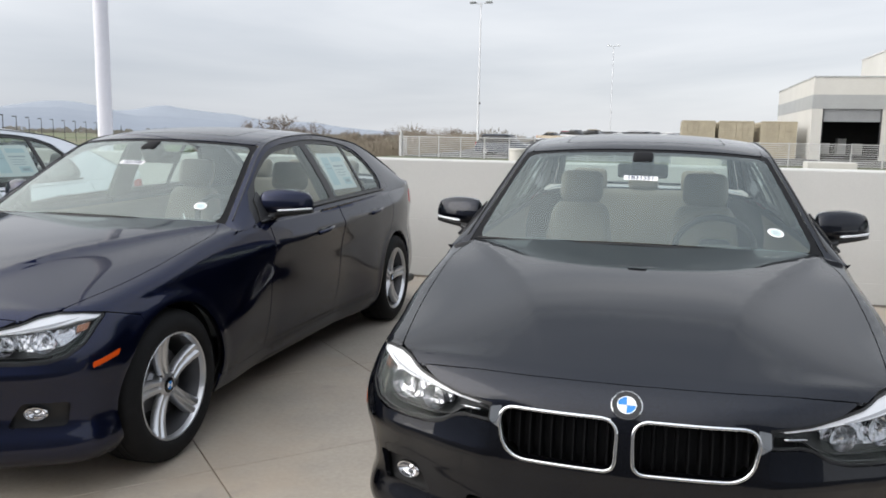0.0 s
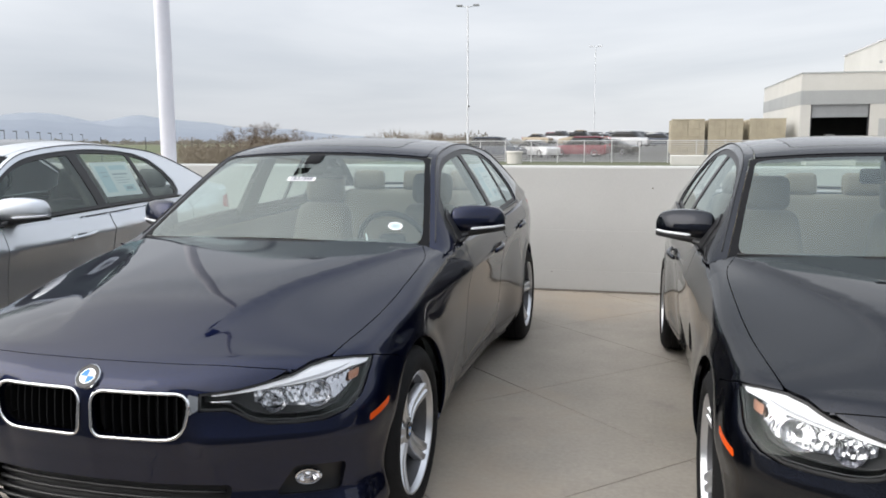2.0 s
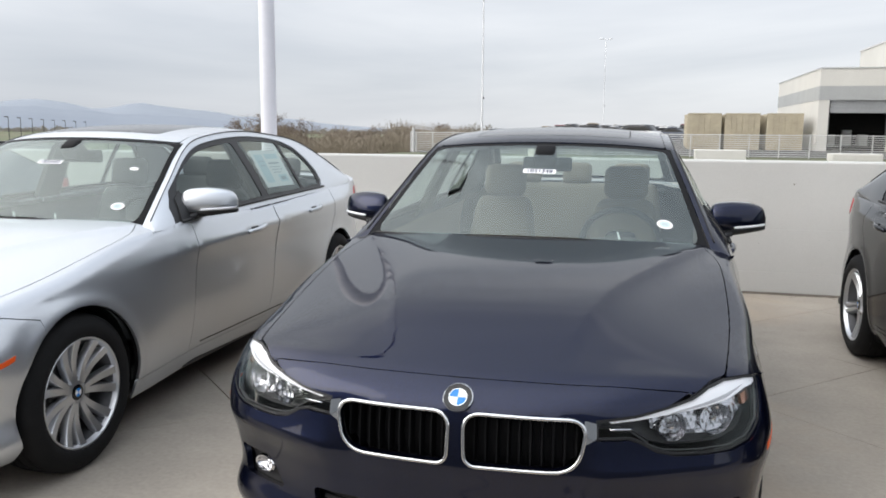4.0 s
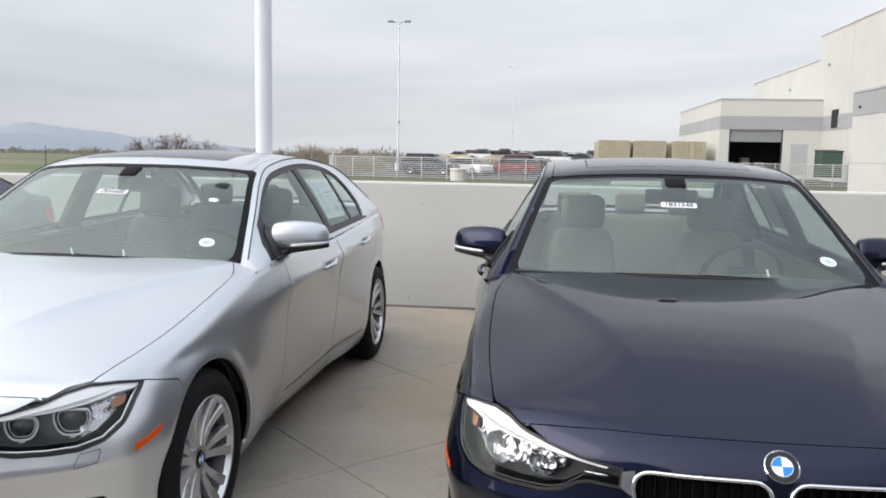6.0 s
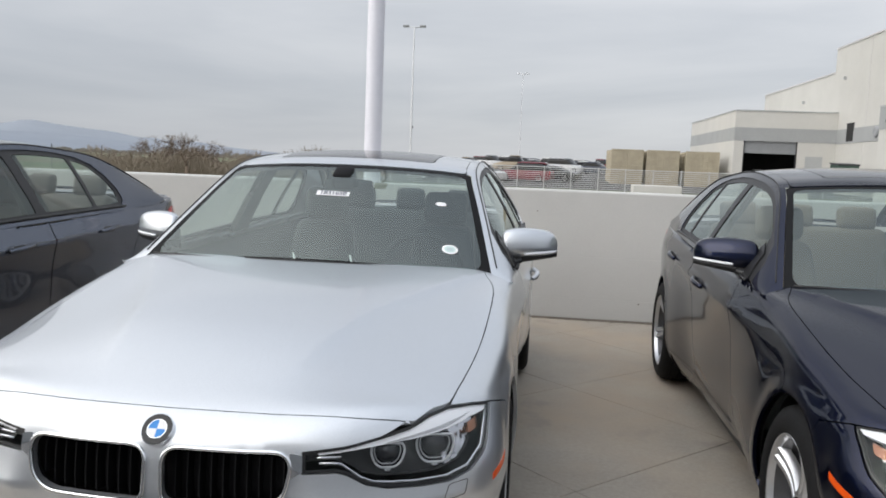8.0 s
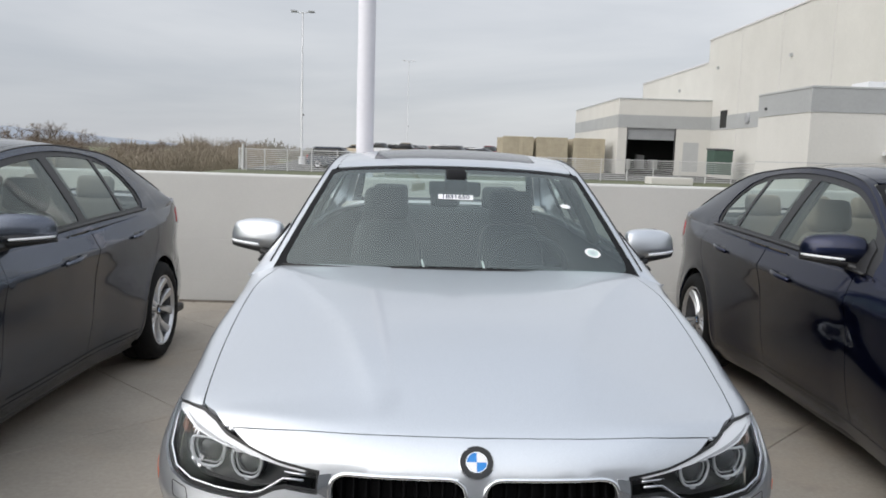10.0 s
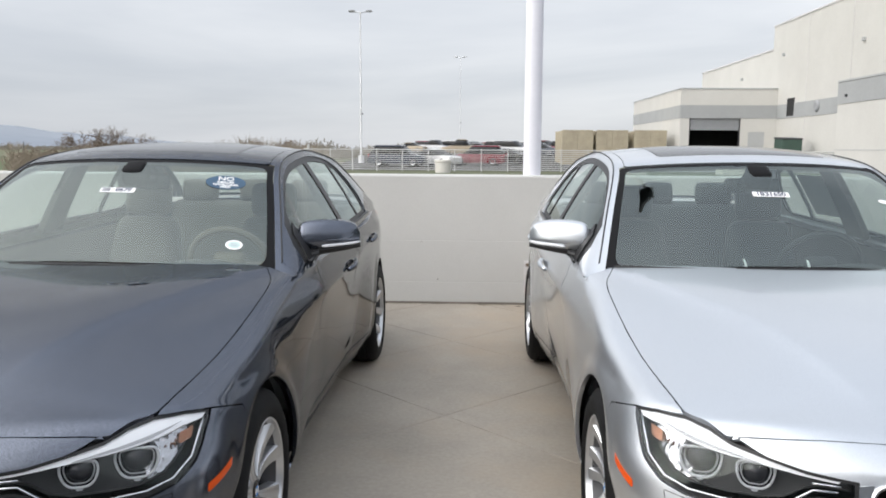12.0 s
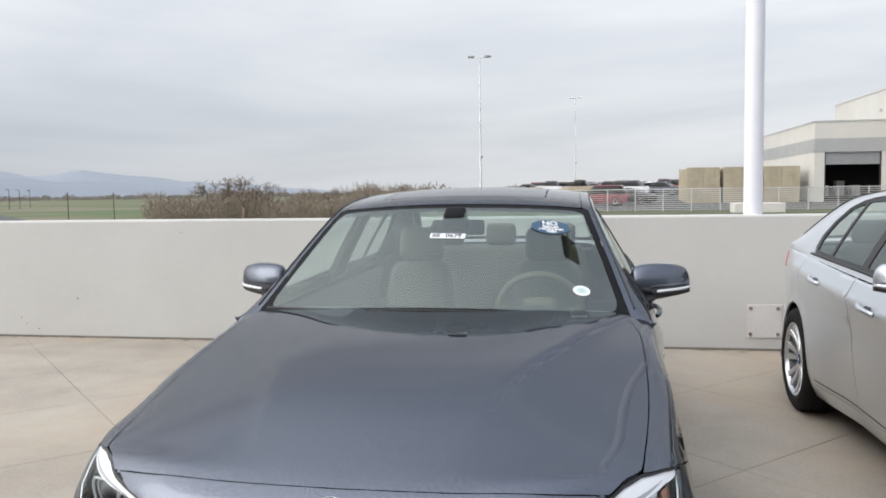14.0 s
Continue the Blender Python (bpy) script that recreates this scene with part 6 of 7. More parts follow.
def building():
    """White tilt-up concrete works hall with grey bands: a low entrance block, the tall hall, and a nearer annex."""

    def place(ob, origin):
        ob.matrix_world = Matrix.Translation(origin)
        return ob

    def slabbox(name, x0, x1, y0, y1, z0, z1, mat, parent, label="", bevel=0.0):
        return part(name, box((x1 - x0, y1 - y0, z1 - z0), ((x0 + x1) / 2, (y0 + y1) / 2, (z0 + z1) / 2), bevel, 1), mat, parent, label)
    # entrance block: walls of panels with a real opening
    root = tagged(new("entrance_building"), "low white concrete building with grey band and an entrance painted dark inside", "building")
    place(root, (11.83, 70.0, 0))
    top_z, lo = 6.85, 0.0
    slabbox("front_wall", 0, 0.82, 0, 0.3, lo, 4.30, "panel_white", root)
    slabbox("front_wall", 5.30, 8.6, 0, 0.3, lo, 4.30, "panel_white", root)
    slabbox("front_band", 0, 8.6, -0.02, 0.3, 4.30, 5.45, "panel_grey", root)
    slabbox("front_parapet", 0, 8.6, 0, 0.3, 5.45, top_z, "panel_white", root)
    slabbox("side_wall", 0, 0.3, 0.3, 21, lo, 4.30, "panel_white", root)
    slabbox("side_band", -0.02, 0.3, 0.3, 21, 4.30, 5.45, "panel_grey", root)
    slabbox("side_parapet", 0, 0.3, 0.3, 21, 5.45, top_z, "panel_white", root)
    slabbox("coping", -0.05, 8.6, -0.06, 0.35, top_z, top_z + 0.10, "door_grey", root)
    slabbox("side_coping", -0.05, 0.35, 0.35, 21, top_z, top_z + 0.10, "door_grey", root)
    slabbox("roof", 0.3, 8.6, 0.3, 21, top_z - 0.6, top_z - 0.4, "panel_grey", root)
    # back wall and floor coloured near black in place of indoor shade
    slabbox("inner_wall", 0.5, 8.3, 5.5, 5.7, lo, 6.2, "inside_shade", root)
    slabbox("inner_floor", 0.5, 8.3, 0.3, 5.5, 0.45, 0.55, "inside_shade", root)
    shutter = slabbox("roller_shutter", 0.82, 5.30, 0.22, 0.26, 3.25, 4.30, "panel_dark", root, "half-raised grey roller shutter")
    for i in range(6):
        slabbox("slat", 0.84, 5.28, 0.16, 0.21, 3.27 + i * 0.172, 3.42 + i * 0.172, "panel_dark", shutter)
    for xx in (0.86, 5.26):
        slabbox("door_jamb", xx - 0.05, xx + 0.05, 0.05, 0.28, 0.5, 4.30, "dark_steel", root)
    for i in range(3):
        slabbox("crate", 1.5 + i * 1.3, 2.2 + i * 1.3, 3.6, 4.4, 0.55, 1.5 + 0.4 * (i % 2), "door_grey", root)
    slabbox("service_door", 6.0, 7.4, -0.03, 0.0, 0.5, 3.12, "door_grey", root, "grey steel service door")
    # tall hall behind and to the side
    hall = tagged(new("hall_building"), "tall white concrete hall with a stepped roofline and grey band", "building")
    place(hall, (20.3, 71.6, 0))
    slabbox("far_wall", 0, 30, 0, 22.5, -0.2, 10.4, "panel_white", hall)
    slabbox("near_wall", -0.05, 30, -38, 0, -0.2, 12.4, "panel_white", hall)
    slabbox("far_coping", -0.08, 30, 0, 22.5, 10.4, 10.52, "plate_paint", hall)
    slabbox("near_coping", -0.12, 30, -38, 0, 12.4, 12.52, "plate_paint", hall)
    slabbox("wall_band", -0.09, -0.05, -30, 0, 4.25, 5.45, "panel_grey", hall)
    for y in (-7.6, -15.2, -22.8):
        slabbox("panel_joint", -0.075, -0.05, y - 0.014, y + 0.014, 0.3, 12.4, "plate_paint", hall)
    slabbox("window", -0.10, -0.05, -5.4, -3.9, 4.4, 5.9, "inside_shade", hall, "narrow dark window")
    part("wall_vent", lathe([(-0.05, 0.46), (-0.20, 0.42), (-0.26, 0.30), (-0.22, 0.0)], 16, "x", (0, -10.0, 4.95)), "panel_dark", hall, "round wall vent")
    for y, z in ((-2.6, 9.6), (8, 8.4), (-17, 9.0)):
        slabbox("wall_lamp", -0.25, -0.05, y - 0.11, y + 0.11, z, z + 0.24, "door_grey", hall, "small grey wall lamp")
    # nearer annex
    annex = tagged(new("annex_building"), "low white concrete annex with a grey top band", "building")
    place(annex, (10.78, 31.3, 0))
    slabbox("body_wall", 0, 24, 0, 5.4, -1, 3.65, "panel_white", annex)
    slabbox("top_band", -0.03, 24, -0.03, 5.4, 3.65, 4.66, "panel_grey", annex)
    slabbox("coping", -0.06, 24, -0.06, 5.4, 4.66, 4.74, "door_grey", annex)
    slabbox("panel_joint", -0.01, 24, -0.01, 0.0, 1.48, 1.52, "door_grey", annex)
    slabbox("panel_joint", -0.01, 0.0, 0, 5.4, 1.48, 1.52, "door_grey", annex)
    slabbox("roof_unit", 4.0, 5.4, 3.0, 4.5, 4.7, 5.3, "mast_steel", annex, "grey roof ventilation unit")
    slabbox("wall_lamp", -0.1, 0.0, 4.4, 4.52, 3.95, 4.07, "dark_steel", annex, "small dark wall lamp")
    for i in range(6):
        slabbox("dock_rail", 3.4 + i * 0.7, 3.46 + i * 0.7, -1.6, -1.54, 0.0, 1.9, "dark_steel", annex)
    slabbox("dock_canopy", 3.2, 9.0, -1.8, 0, 1.9, 2.05, "mast_steel", annex, "steel loading canopy")
    return root


building()
b = box((1.5, 1.8, 2.0), (18.3, 62.0, 1.4), 0.05, 2)
root = tagged(part("skip_container", b, "dumpster_green"), "dark green waste skip beside the hall", "skip")
part("lid", box((1.6, 1.9, 0.12), (18.3, 62.0, 2.44), 0.03, 1, rot=(3, 0, 0)), "dark_steel", root)


# ---- vehicles in the neighbouring car park ----
PAINTS = {"dark_blue": (0.02, 0.03, 0.05), "red": (0.17, 0.016, 0.028), "white": (0.72, 0.72, 0.72), "silver": (0.42, 0.43, 0.45), "black": (0.012, 0.012, 0.013), "tan": (0.30, 0.25, 0.18), "orange": (0.45, 0.12, 0.03)}
for k, c in PAINTS.items():
    M["far_" + k] = paint("far_" + k, c, 0.2)


def far_car(x, y, yaw, colour, kind, label):
    """A parked car for the distance: lofted body, glass band, wheels, lamps."""
    L, Wd, H, hood, deck, belt_z = {"suv": (4.8, 1.9, 1.75, 0.26, 0.03, 1.02), "sedan": (4.6, 1.8, 1.45, 0.27, 0.20, 0.95), "pickup": (5.6, 1.95, 1.85, 0.25, 0.36, 1.10)}[kind]
    root = tagged(new("parked_car"), label, "car", "cars in the far car park")
    root.matrix_world = pose(x, y, float(lot_z(y)), 0, 0, yaw)

    def loft(rows, mat, name, under=root):
        b = bmesh.new()
        rings = []
        for yy, z0, z1, w0, w1 in rows:
            rings.append([b.verts.new(p) for p in ((-w0, yy, z0), (w0, yy, z0), (w0 * 1.0, yy, z0 + (z1 - z0) * 0.55), (w1, yy, z1 - 0.05), (w1 * 0.85, yy, z1), (-w1 * 0.85, yy, z1), (-w1, yy, z1 - 0.05), (-w0 * 1.0, yy, z0 + (z1 - z0) * 0.55))])
        for p, q in zip(rings, rings[1:]):
            for k in range(8):
                b.faces.new((p[k], q[k], q[(k + 1) % 8], p[(k + 1) % 8]))
        b.faces.new(rings[0]), b.faces.new(rings[-1][::-1])
        bmesh.ops.recalc_face_normals(b, faces=b.faces[:])
        return part(name, smooth(b, 28), mat, under)
    h, w = Wd / 2, Wd / 2
    f = -L / 2
    body = loft([(f, 0.35, 0.72, w * 0.75, w * 0.72), (f + 0.12, 0.25, 0.82, w * 0.93, w * 0.86), (f + 0.5, 0.24, 0.92, w, w * 0.92), (f + L * hood, 0.24, belt_z, w, w * 0.94), (L / 2 - L * max(deck, 0.08), 0.24, belt_z + 0.03, w, w * 0.94), (L / 2 - 0.15, 0.26, belt_z, w * 0.95, w * 0.9), (L / 2, 0.36, belt_z - 0.15, w * 0.85, w * 0.8)], "far_" + colour, "body")
    y0, y1 = f + L * hood - 0.05, L / 2 - L * deck - 0.05
    loft([(y0, belt_z - 0.02, belt_z + 0.02, w * 0.9, w * 0.86), (y0 + 0.75, belt_z - 0.02, H - 0.06, w * 0.92, w * 0.74), (y0 + 1.0, belt_z - 0.02, H - 0.03, w * 0.92, w * 0.74), (y1 - (0.5 if kind != "sedan" else 0.8), belt_z - 0.02, H - 0.05, w * 0.92, w * 0.73), (y1, belt_z - 0.02, belt_z + 0.04 if kind == "sedan" else belt_z + 0.12, w * 0.9, w * 0.8)], "gloss_black", "glasshouse")
    loft([(y0 + 0.66, H - 0.12, H - 0.075, w * 0.79, w * 0.72), (y0 + 1.0, H - 0.12, H, w * 0.80, w * 0.72), (y1 - (0.5 if kind != "sedan" else 0.8), H - 0.12, H - 0.01, w * 0.80, w * 0.72), (y1 - (0.30 if kind != "sedan" else 0.6), H - 0.15, H - 0.09, w * 0.79, w * 0.70)], "far_" + colour, "roof")
    for wx in (-w + 0.11, w - 0.11):
        for wy in (f + L * 0.19, L / 2 - L * 0.21):
            t = part("wheel", smooth(lathe([(-0.11, 0.20), (-0.12, 0.28), (-0.08, 0.345), (0.08, 0.345), (0.12, 0.28), (0.11, 0.20)], 20, "x", (wx, wy, 0.345)), 30), "rubber", root)
            part("rim", smooth(lathe([(-0.10, 0.205), (-0.118, 0.2), (-0.10, 0.12), (-0.112, 0.0)] if wx < 0 else [(0.10, 0.205), (0.118, 0.2), (0.10, 0.12), (0.112, 0.0)], 16, "x", (wx, wy, 0.345)), 30), "alloy", t)
    for s in (-1, 1):
        part("head_lamp", box((0.36, 0.10, 0.15), (s * w * 0.66, f + 0.09, 0.72), 0.03, 2), "lamp_chrome", root)
        part("tail_lamp", box((0.16, 0.10, 0.34), (s * w * 0.82, L / 2 - 0.10, belt_z - 0.14), 0.03, 2), "tail_red", root)
    return root


far_car(-12.6, 63.0, 78, "dark_blue", "suv", "dark blue sport utility vehicle parked behind the railing")
far_car(-9.6, 64.5, 50, "white", "sedan", "white saloon parked behind the railing")
far_car(-6.0, 67.0, -102, "red", "suv", "dark red sport utility vehicle parked behind the railing")
far_car(-3.4, 70.5, 62, "black", "sedan", "black saloon parked beside a dark red vehicle")
far_car(-7.6, 92.0, -100, "tan", "pickup", "tan pickup truck in the far car park")
far_car(-2.0, 90.0, 62, "silver", "suv", "silver sport utility vehicle in the far car park")
far_car(1.2, 89.0, 60, "dark_blue", "sedan", "dark blue saloon in the far car park")
far_car(0.6, 98.0, 62, "white", "sedan", "white saloon in the far car park")
shade = ["silver", "black", "white", "tan", "dark_blue", "silver", "red", "white", "black"]
for r, yy in enumerate((112.0, 126.0, 142.0), 1):
    for i in range(9):
        c = shade[(i * 2 + r * 3) % len(shade)]
        kind = ("sedan", "suv", "sedan", "pickup", "suv")[(i + r * 2) % 5]
        far_car(-16.5 + i * 3.1 + r * 1.3, yy + random.uniform(-0.4, 0.4), 60 + random.uniform(-5, 5), c, kind, c.replace("_", " ") + " " + {"sedan": "saloon", "suv": "sport utility vehicle", "pickup": "pickup truck"}[kind] + " in a far parking row")


# ---- bare trees and brush ----
def bare_tree(x, y, z, height, seed, label):
    """A leafless tree: tapered trunk, limbs, and a fine crown of twigs."""
    rng = random.Random(seed)
    limbs, twigs = bmesh.new(), bmesh.new()
    trunk = bmesh.new()

    def grow(p, d, length, r, depth):
        n = 3 if depth < 3 else 2
        pts, rad = [p.copy()], [r]
        q, e = p.copy(), d.copy()
        for i in range(n):
            e = (e + Vector((rng.gauss(0, 0.22), rng.gauss(0, 0.22), rng.gauss(0.05, 0.12)))).normalized()
            q = q + e * (length / n)
            pts.append(q.copy())
            rad.append(r * (1 - 0.42 * (i + 1) / n))
        tube(pts, rad, 6 if depth == 0 else 4 if depth < 3 else 3, bm=trunk if depth == 0 else limbs if depth < 3 else twigs)
        if depth < 5:
            for k in range((4, 4, 4, 3, 3)[depth]):
                a = rng.uniform(0, math.tau)
                spread = rng.uniform(0.45, 1.05)
                side = Vector((math.cos(a), math.sin(a), 0))
                nd = (e * math.cos(spread) + (side - e * side.dot(e)).normalized() * math.sin(spread) + Vector((0, 0, 0.12))).normalized()
                at = pts[-1] if k < 2 else pts[-2].lerp(pts[-1], rng.random())
                grow(at, nd, length * rng.uniform(0.58, 0.82), max(rad[-1] * 0.72, 0.020), depth + 1)
    grow(Vector((0, 0, 0)), Vector((rng.gauss(0, 0.08), rng.gauss(0, 0.08), 1)).normalized(), height * 0.26, height * 0.032, 0)
    root = tagged(new("tree"), label, "tree", "bare trees by the meadow")
    root.location = (x, y, z)
    part("trunk", trunk, "bare_twigs", root)
    part("limbs", limbs, "bare_twigs", root)
    part("crown", twigs, "bare_twigs", root)
    return root


trees = [bare_tree(0, 0, 0, 9.5, s, "leafless cottonwood with a spreading grey-brown crown") for s in (3, 11, 29)]
spots = [(27.4, 172, 1.0), (25.2, 165, 1.12), (23.2, 176, 0.95), (21.0, 185, 0.8), (19.2, 190, 0.75), (17.0, 196, 0.72), (15.2, 205, 0.9), (13.6, 230, 1.0), (29.0, 185, 0.7), (18.2, 230, 0.9), (24.2, 190, 0.9), (12.0, 260, 0.9)]
for i, (az, d, k) in enumerate(spots):
    m = pose(-5 - math.sin(radians(az)) * d, math.cos(radians(az)) * d, FIELD - 0.6, 0, 0, i * 77)
    t = trees[i % 3]
    if i < 3:
        t.matrix_world = m @ Matrix.Scale(k * 1.5, 4)
    else:
        c = copy_thing(t, m)
        c.scale = (k * 1.5,) * 3


def brush(name, spans, label, seed, material="far_woods"):
    """Undergrowth and far woods: bushes of many fine crossing twigs."""
    rng = random.Random(seed)
    vs, fs = [], []
    for az0, az1, d0, d1, h0, h1, n, twigs, wide in spans:
        for _ in range(n):
            a, d = radians(rng.uniform(az0, az1)), rng.uniform(d0, d1)
            x, y = -5 - math.sin(a) * d, math.cos(a) * d
            h = rng.uniform(h0, h1) * (0.45 + 0.95 * abs(noise.noise((math.degrees(a) * 0.7, d * 0.01, seed))) + 0.25 * rng.random() ** 4)
            for _ in range(twigs):
                t, up = rng.uniform(0, math.tau), rng.random() ** 0.7
                r = h * 0.42 * rng.random() ** 0.6 * math.sqrt(max(1 - up * up, 0.05)) + 0.1 * h
                p = Vector((x + math.cos(t) * r, y + math.sin(t) * r, FIELD + h * up * 0.85 - 0.3))
                q = p + Vector((math.cos(t) * rng.uniform(-0.06, 0.15), math.sin(t) * rng.uniform(-0.06, 0.15), rng.uniform(0.02, 0.20))) * h
                w = Vector((math.cos(a), math.sin(a), rng.uniform(-0.4, 0.4))) * wide * rng.uniform(0.5, 1.4)
                o = len(vs)
                vs += [tuple(p - w), tuple(p + w), tuple(q + w * 0.3), tuple(q - w * 0.3)]
                fs.append((o, o + 1, o + 2, o + 3))
    return tagged(meshed(name, vs, fs, material), label, "bushes", kind="stuff")


brush("brush", [(11.0, 31.0, 165, 215, 3.2, 9.0, 1500, 95, 0.055)], "grey-brown leafless undergrowth along the meadow", 5)
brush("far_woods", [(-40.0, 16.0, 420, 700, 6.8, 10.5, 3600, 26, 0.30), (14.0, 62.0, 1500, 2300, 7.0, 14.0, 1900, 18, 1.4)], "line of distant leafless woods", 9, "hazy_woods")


# ---- a white shed, the lamps and the cars of the lot beside the meadow ----
def shed():
    az, d = radians(46.2), 262
    root = tagged(new("shed"), "low white shed with dark doors beside the distant lot", "building")
    root.matrix_world = pose(-6 - math.sin(az) * d, math.cos(az) * d, FIELD - 0.6, 0, 0, 46.2)
    part("wall", box((24, 9, 8.2), (-7.5, 4.5, 4.1), 0.03, 1), "panel_white", root)
    part("roof", box((24.4, 9.4, 0.3), (-7.5, 4.5, 8.35), 0.03, 1), "panel_grey", root)
    for i in range(3):
        part("door", box((0.9, 0.12, 5.6), (0.6 + i * 1.7, -0.05, 3.1), 0.02, 1), "dark_steel", root)


shed()
for i in range(13):
    d = 205 + i * 26
    az = radians(46.0 - 8.4 * (i / 12) ** 0.85)
    x, y = -6 - math.sin(az) * d, math.cos(az) * d
    root = tagged(part("street_lamp", cylinder(0.16, 0.12, (x, y, FIELD - 0.6), (x, y, 5.8), 8), "dark_steel"), "dark lamp mast beside the distant meadow lot", "lamp post", "meadow lot lamps")
    part("lamp_head", box((1.5, 0.6, 0.35), (x - 0.8, y, 5.8), 0.05, 1), "dark_steel", root)
for i in range(14):
    d = 215 + (i % 7) * 16
    az = radians(45.8 - (i % 7) * 0.62 - (i // 7) * 1.0)
    c = far_car(-6 - math.sin(az) * d, math.cos(az) * d, 120, ("white", "silver", "black", "white", "dark_blue", "silver", "white")[i % 7], ("sedan", "suv")[i % 2], "parked car on the distant lot beside the meadow")
    c.location.z = FIELD + 0.2
part("lot", box((34, 150, 0.5), (-186, 196, FIELD - 0.15), rot=(0, 0, 43)), "asphalt")["kind"] = "structure"
for i, (az, d) in enumerate(((36.0, 170), (33.2, 176), (30.2, 182), (12.6, 190))):
    a = radians(az)
    tagged(part("field_pole", cylinder(0.09, 0.07, (-6 - math.sin(a) * d, math.cos(a) * d, FIELD - 0.8), (-6 - math.sin(a) * d, math.cos(a) * d, 2.4), 6), "dark_steel"), "thin dark pole standing in the meadow", "pole", "meadow poles")

# ---- the row of saloons ----
SKIN, CABIN = saloon_meshes(), cabin_meshes()
FIT = {False: fitting_meshes(False), True: fitting_meshes(True)}
ROW = [
    # x, y, yaw, paint, slats, lamps with rings, wheel, seat, dash, steering wheel, label
    (0.0, 0.0, 0.97, "black_paint", "grille_black", False, "star", "beige_leather", "dash_beige", "dash_dark", "glossy black four-door saloon with beige seats, parked nose out"),
    (-2.696, 0.037, -0.26, "navy_paint", "grille_black", False, "star", "beige_leather", "dash_beige", "dash_dark", "dark navy blue four-door saloon with beige seats, parked nose out"),
    (-5.255, 0.012, 0.0, "silver_paint", "grille_black", True, "twin", "black_leather", "dash_dark", "dash_dark", "bright silver four-door saloon with black seats, parked nose out"),
    (-7.963, -0.068, -0.2, "grey_paint", "alloy_dark", True, "blade", "cream_leather", "dash_beige", "beige_leather", "dark metallic grey four-door saloon with cream seats, parked nose out"),
    (2.74, 0.05, 0.0, "white_silver_paint", "gloss_black", False, "star", "black_leather", "dash_dark", "dash_dark", "pale silver four-door saloon at the end of the row"),
]
SALOONS = []
for x, y, yaw, body, slat, xenon, rim, seat, dash, helm, label in ROW:
    root = tagged(new("saloon_car"), label, "car", "saloons in a row")
    root.matrix_world = pose(x, y, 0, 0, 0, yaw)
    SALOONS.append(root)
    mats = {"paint": body, "slat": slat, "seat": seat, "dash_trim": dash, "wheel_trim": helm}
    seen = {}
    for n, me, mat, under, tag in SKIN + FIT[xenon] + CABIN:
        d = me.copy()
        d.materials.append(M[mats.get(mat, mat)])
        ob = new(n.split(".")[0], d)
        key = n if n not in seen else n + ".r"
        seen.setdefault(key, ob)
        ob.parent = seen.get(under, root)
        if tag:
            ob["label"] = tag
    kit = [(n, m, b) for n, b, m in wheel_meshes(rim)]
    shared = []
    for n, m, b in kit:
        me = bpy.data.meshes.new(n)
        b.to_mesh(me)
        b.free()
        me.materials.append(M[m])
        shared.append((n, me))
    for wx, wy, turn in ((0.724, 0.0, 0), (0.744, 2.81, 0), (-0.724, 0.0, 180), (-0.744, 2.81, 180)):
        hub = None
        spin = 17 * (wy + wx)
        for n, me in sorted(shared, key=lambda q: q[0] != "rim"):
            ob = new("wheel" if n == "rim" else n, me)
            if hub is None:
                hub = ob
                ob.parent = root
                ob.matrix_local = pose(wx, wy, 0.325, 0, 0, turn) @ pose(0, 0, 0, spin)
                ob["label"] = "silver alloy wheel with a black tyre"
            else:
                ob.parent = hub


# ---- stickers, price sheets, plate ----
def writing(text, size, material, m, parent, name="lettering", bold=0.0):
    cu = bpy.data.curves.new(name, "FONT")
    cu.body, cu.size, cu.align_x, cu.align_y = text, size, "CENTER", "CENTER"
    cu.offset, cu.extrude = bold, 0.0002
    tmp = bpy.data.objects.new(name, cu)
    scene.collection.objects.link(tmp)
    me = bpy.data.meshes.new_from_object(tmp.evaluated_get(bpy.context.evaluated_depsgraph_get()))
    bpy.data.objects.remove(tmp)
    me.materials.append(M[material])
    ob = new(name, me)
    ob.parent = parent
    ob.matrix_local = m
    return ob


def on_screen(x, u, lift=0.004):
    """A place on the windscreen: its frame with x across and y up the glass."""
    v = x / float(rail(u)[0])
    p = canopy(u, v)
    ax = (canopy(u, v + 0.02) - canopy(u, v - 0.02)).normalized()
    ay = (canopy(u + 0.01, v) - canopy(u - 0.01, v)).normalized()
    n = ax.cross(ay).normalized()
    ay = n.cross(ax)
    return Matrix.Translation(p - n * lift) @ Matrix((ax, ay, n)).transposed().to_4x4()


def sheet(w, h, material, m, parent, name, label="", shape="box"):
    b = bmesh.new()
    if shape == "box":
        pts = [(-w / 2, -h / 2), (w / 2, -h / 2), (w / 2, h / 2), (-w / 2, h / 2)]
    else:
        pts = [(math.cos(a) * w / 2, math.sin(a) * h / 2) for a in np.linspace(0, math.tau, 32, endpoint=False)]
    lo = [b.verts.new((x, y, -0.0006)) for x, y in pts]
    hi = [b.verts.new((x, y, 0)) for x, y in pts]
    b.faces.new(hi), b.faces.new(lo[::-1])
    for k in range(len(pts)):
        b.faces.new((lo[k], lo[(k + 1) % len(pts)], hi[(k + 1) % len(pts)], hi[k]))
    ob = part(name, b, material, parent, label)
    ob.matrix_local = m
    return ob


def lifted(m, dz=0.0012, dx=0.0, dy=0.0):
    return m @ Matrix.Translation((dx, dy, dz))


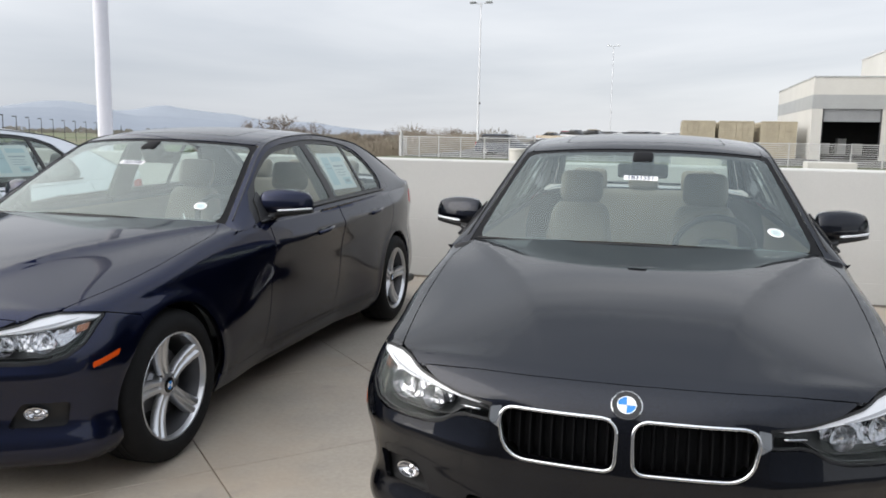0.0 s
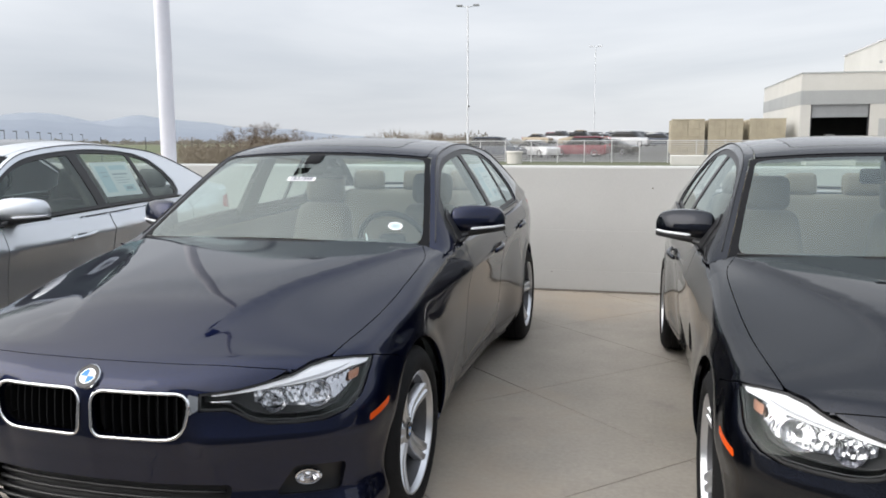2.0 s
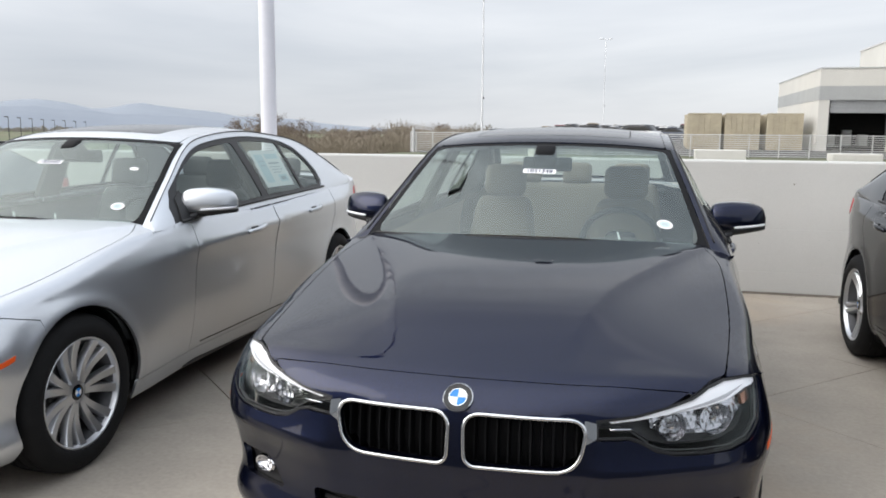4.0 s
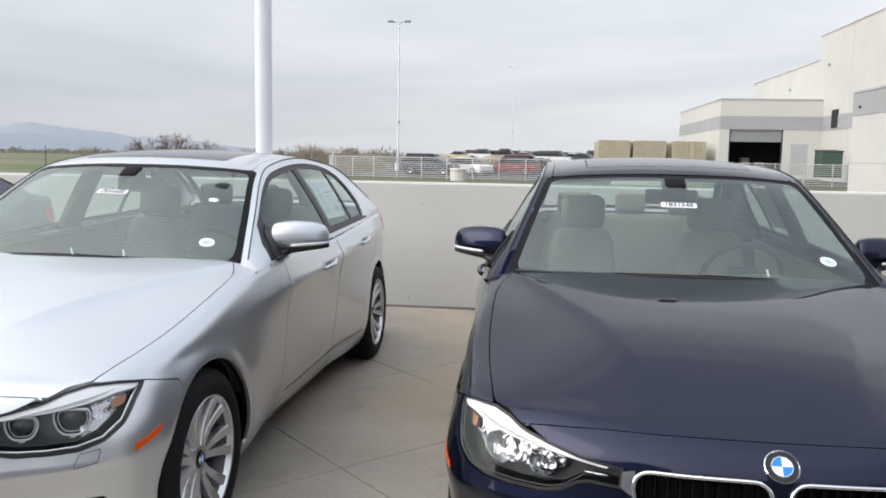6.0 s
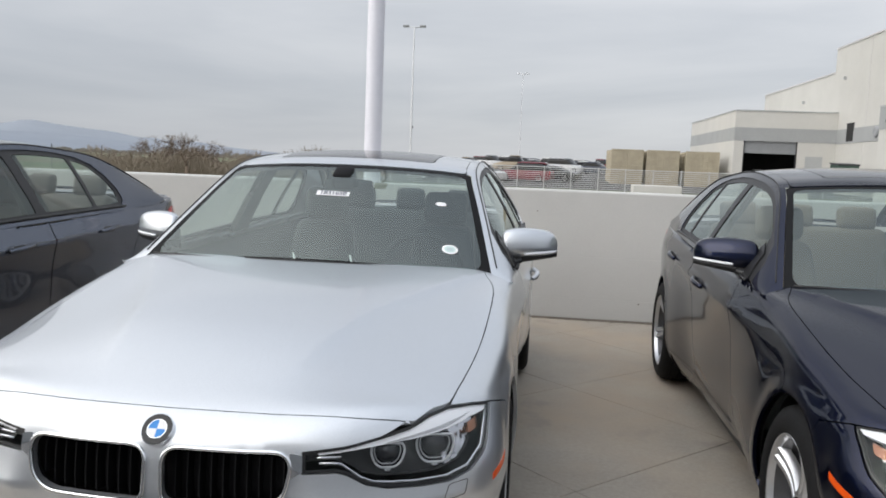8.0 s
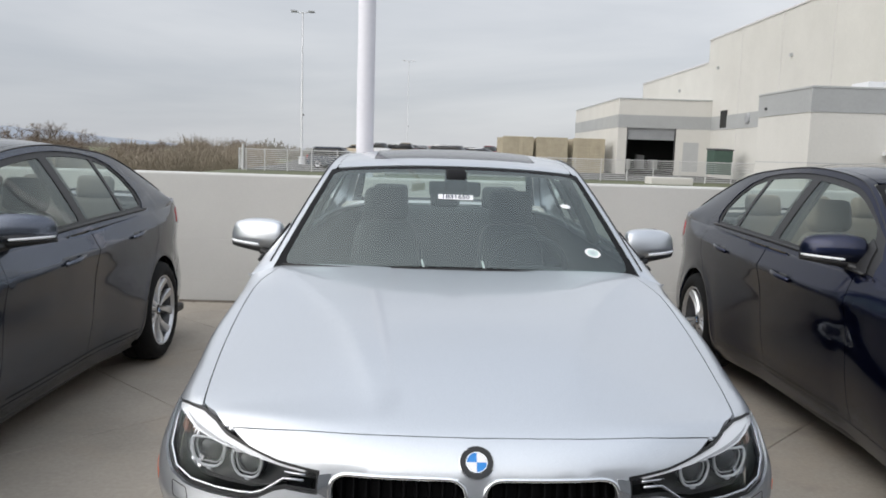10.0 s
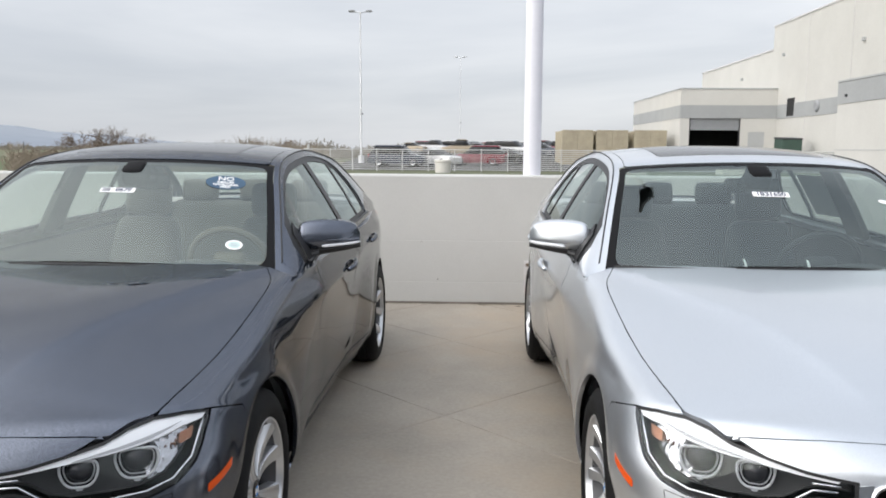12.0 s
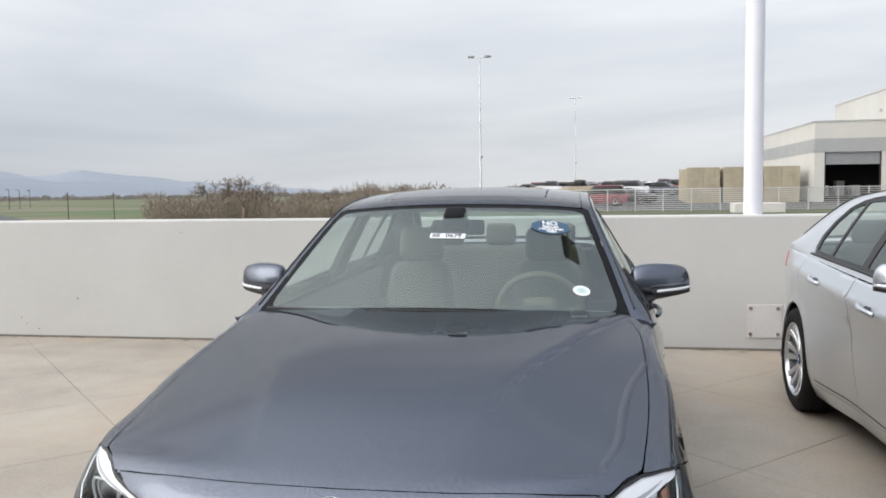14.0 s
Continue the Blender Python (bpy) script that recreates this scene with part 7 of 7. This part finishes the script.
BARE = Matrix.Identity(4)
for car, stock in zip(SALOONS, ("1B31551", "1B31548", "1B31650", "0679", "")):
    if not stock:
        continue
    u_no, x_no = (0.158, -0.005)
    tag = sheet(0.148, 0.034, "sticker_white", on_screen(x_no, u_no, -0.002) @ Matrix.Rotation(radians(-1.5), 4, "Z"), car, "stock_label", "white stock number label on the windscreen")
    writing(stock, 0.034, "ink", lifted(BARE, dx=0.025 if len(stock) < 5 else 0.0), tag, bold=0.0006)
    if len(stock) < 5:
        for dy in (-0.006, 0.002, 0.010):
            sheet(0.034, 0.004, "ink", lifted(BARE, dx=-0.048, dy=dy), tag, "printed_bar")
    dot = sheet(0.066, 0.058, "sticker_white", on_screen(0.545, 0.052, -0.002), car, "round_sticker", "small round white sticker in the windscreen corner", "round")
    sheet(0.046, 0.040, "sticker_pale", lifted(BARE), dot, "sticker_centre", "", "round")
    for dy in (-0.006, 0.004):
        sheet(0.022, 0.004, "print_grey", lifted(BARE, 0.0020, 0.0, dy), dot, "printed_bar")
    for x, y in {"1B31548": ((0.36, 0.80),), "1B31650": ((-0.135, 0.75), (0.115, 0.75))}.get(stock, ()):
        clip = tube([(x, y, 0.905), (x + 0.003, y + 0.004, 0.935), (x - 0.008, y + 0.010, 0.968)], [0.006, 0.005, 0.004], 8, flat=0.5)
        part("vent_clip", clip, "sticker_white", car, "small upright white plastic clip on the dashboard")
    if stock == "1B31650":
        sheet(0.048, 0.030, "sticker_white", on_screen(0.47, 0.150, -0.002), car, "oval_sticker", "small white oval sticker on the windscreen", "round")
    if stock == "0679":
        oval = sheet(0.165, 0.105, "sticker_blue", on_screen(0.415, 0.190, -0.002), car, "oval_sticker", "blue oval windscreen sticker with white words", "round")
        for words, size, dy in (("NO", 0.042, 0.026), ("DEALER", 0.020, -0.001), ("HANDLING", 0.020, -0.019), ("FEES!", 0.020, -0.037)):
            writing(words, size, "sticker_white", lifted(BARE, dy=dy), oval, bold=0.0008)


def price_sheet(car, side):
    """The printed price sheet inside a rear door window."""
    y0, w0 = 2.04, 0.46
    p = cheek(y0, w0, -0.018)
    ax = (cheek(y0 + 0.02, w0, -0.018) - cheek(y0 - 0.02, w0, -0.018)).normalized()
    ay = (cheek(y0, w0 + 0.05, -0.018) - cheek(y0, w0 - 0.05, -0.018)).normalized()
    n = ax.cross(ay).normalized()
    m = Matrix.Translation(p) @ Matrix((ax, n.cross(ax), n)).transposed().to_4x4()
    if side < 0:
        m = Matrix.Diagonal((-1, 1, 1, 1)) @ m @ Matrix.Diagonal((-1, 1, 1, 1))
    page = sheet(0.40, 0.26, "paper_white", m, car, "price_sheet", "white and pale blue price sheet inside the rear door window")
    for i, (dx, dy, w, h, c) in enumerate(((-0.11, 0.0, 0.11, 0.20, "paper_blue"), (0.07, 0.085, 0.18, 0.035, "paper_blue"), (0.06, 0.035, 0.16, 0.010, "print_grey"), (0.05, 0.008, 0.14, 0.004, "print_grey"), (0.06, -0.012, 0.15, 0.004, "print_grey"),
                                           (0.05, -0.032, 0.12, 0.004, "print_grey"), (0.09, -0.075, 0.12, 0.05, "paper_blue"), (0.09, -0.075, 0.07, 0.022, "print_grey"), (-0.11, 0.05, 0.07, 0.004, "print_grey"), (-0.11, 0.02, 0.07, 0.004, "print_grey"))):
        sheet(w, h, c, lifted(BARE, 0.0008 + 0.0003 * i, dx, dy), page, "printed_bar")


price_sheet(SALOONS[1], 1)
price_sheet(SALOONS[2], 1)

# show plate below the grille of the silver car
m = Matrix.Translation((0, -0.800, 0.425)) @ Matrix.Rotation(radians(88), 4, "X")
plate = sheet(0.305, 0.155, "sticker_white", m, SALOONS[2], "show_plate", "white dealer show plate in a dark holder")
sheet(0.32, 0.17, "gloss_black", lifted(BARE, -0.003), plate, "plate_holder")
for dx, dy, w, h in ((0, 0.01, 0.20, 0.05), (0, -0.045, 0.16, 0.016)):
    sheet(w, h, "ink", lifted(BARE, 0.001, dx, dy), plate, "plate_bar")
for dx in (-0.09, 0.09):
    sheet(0.018, 0.018, "chrome", lifted(BARE, 0.002, dx, 0.062), plate, "plate_screw", "", "round")
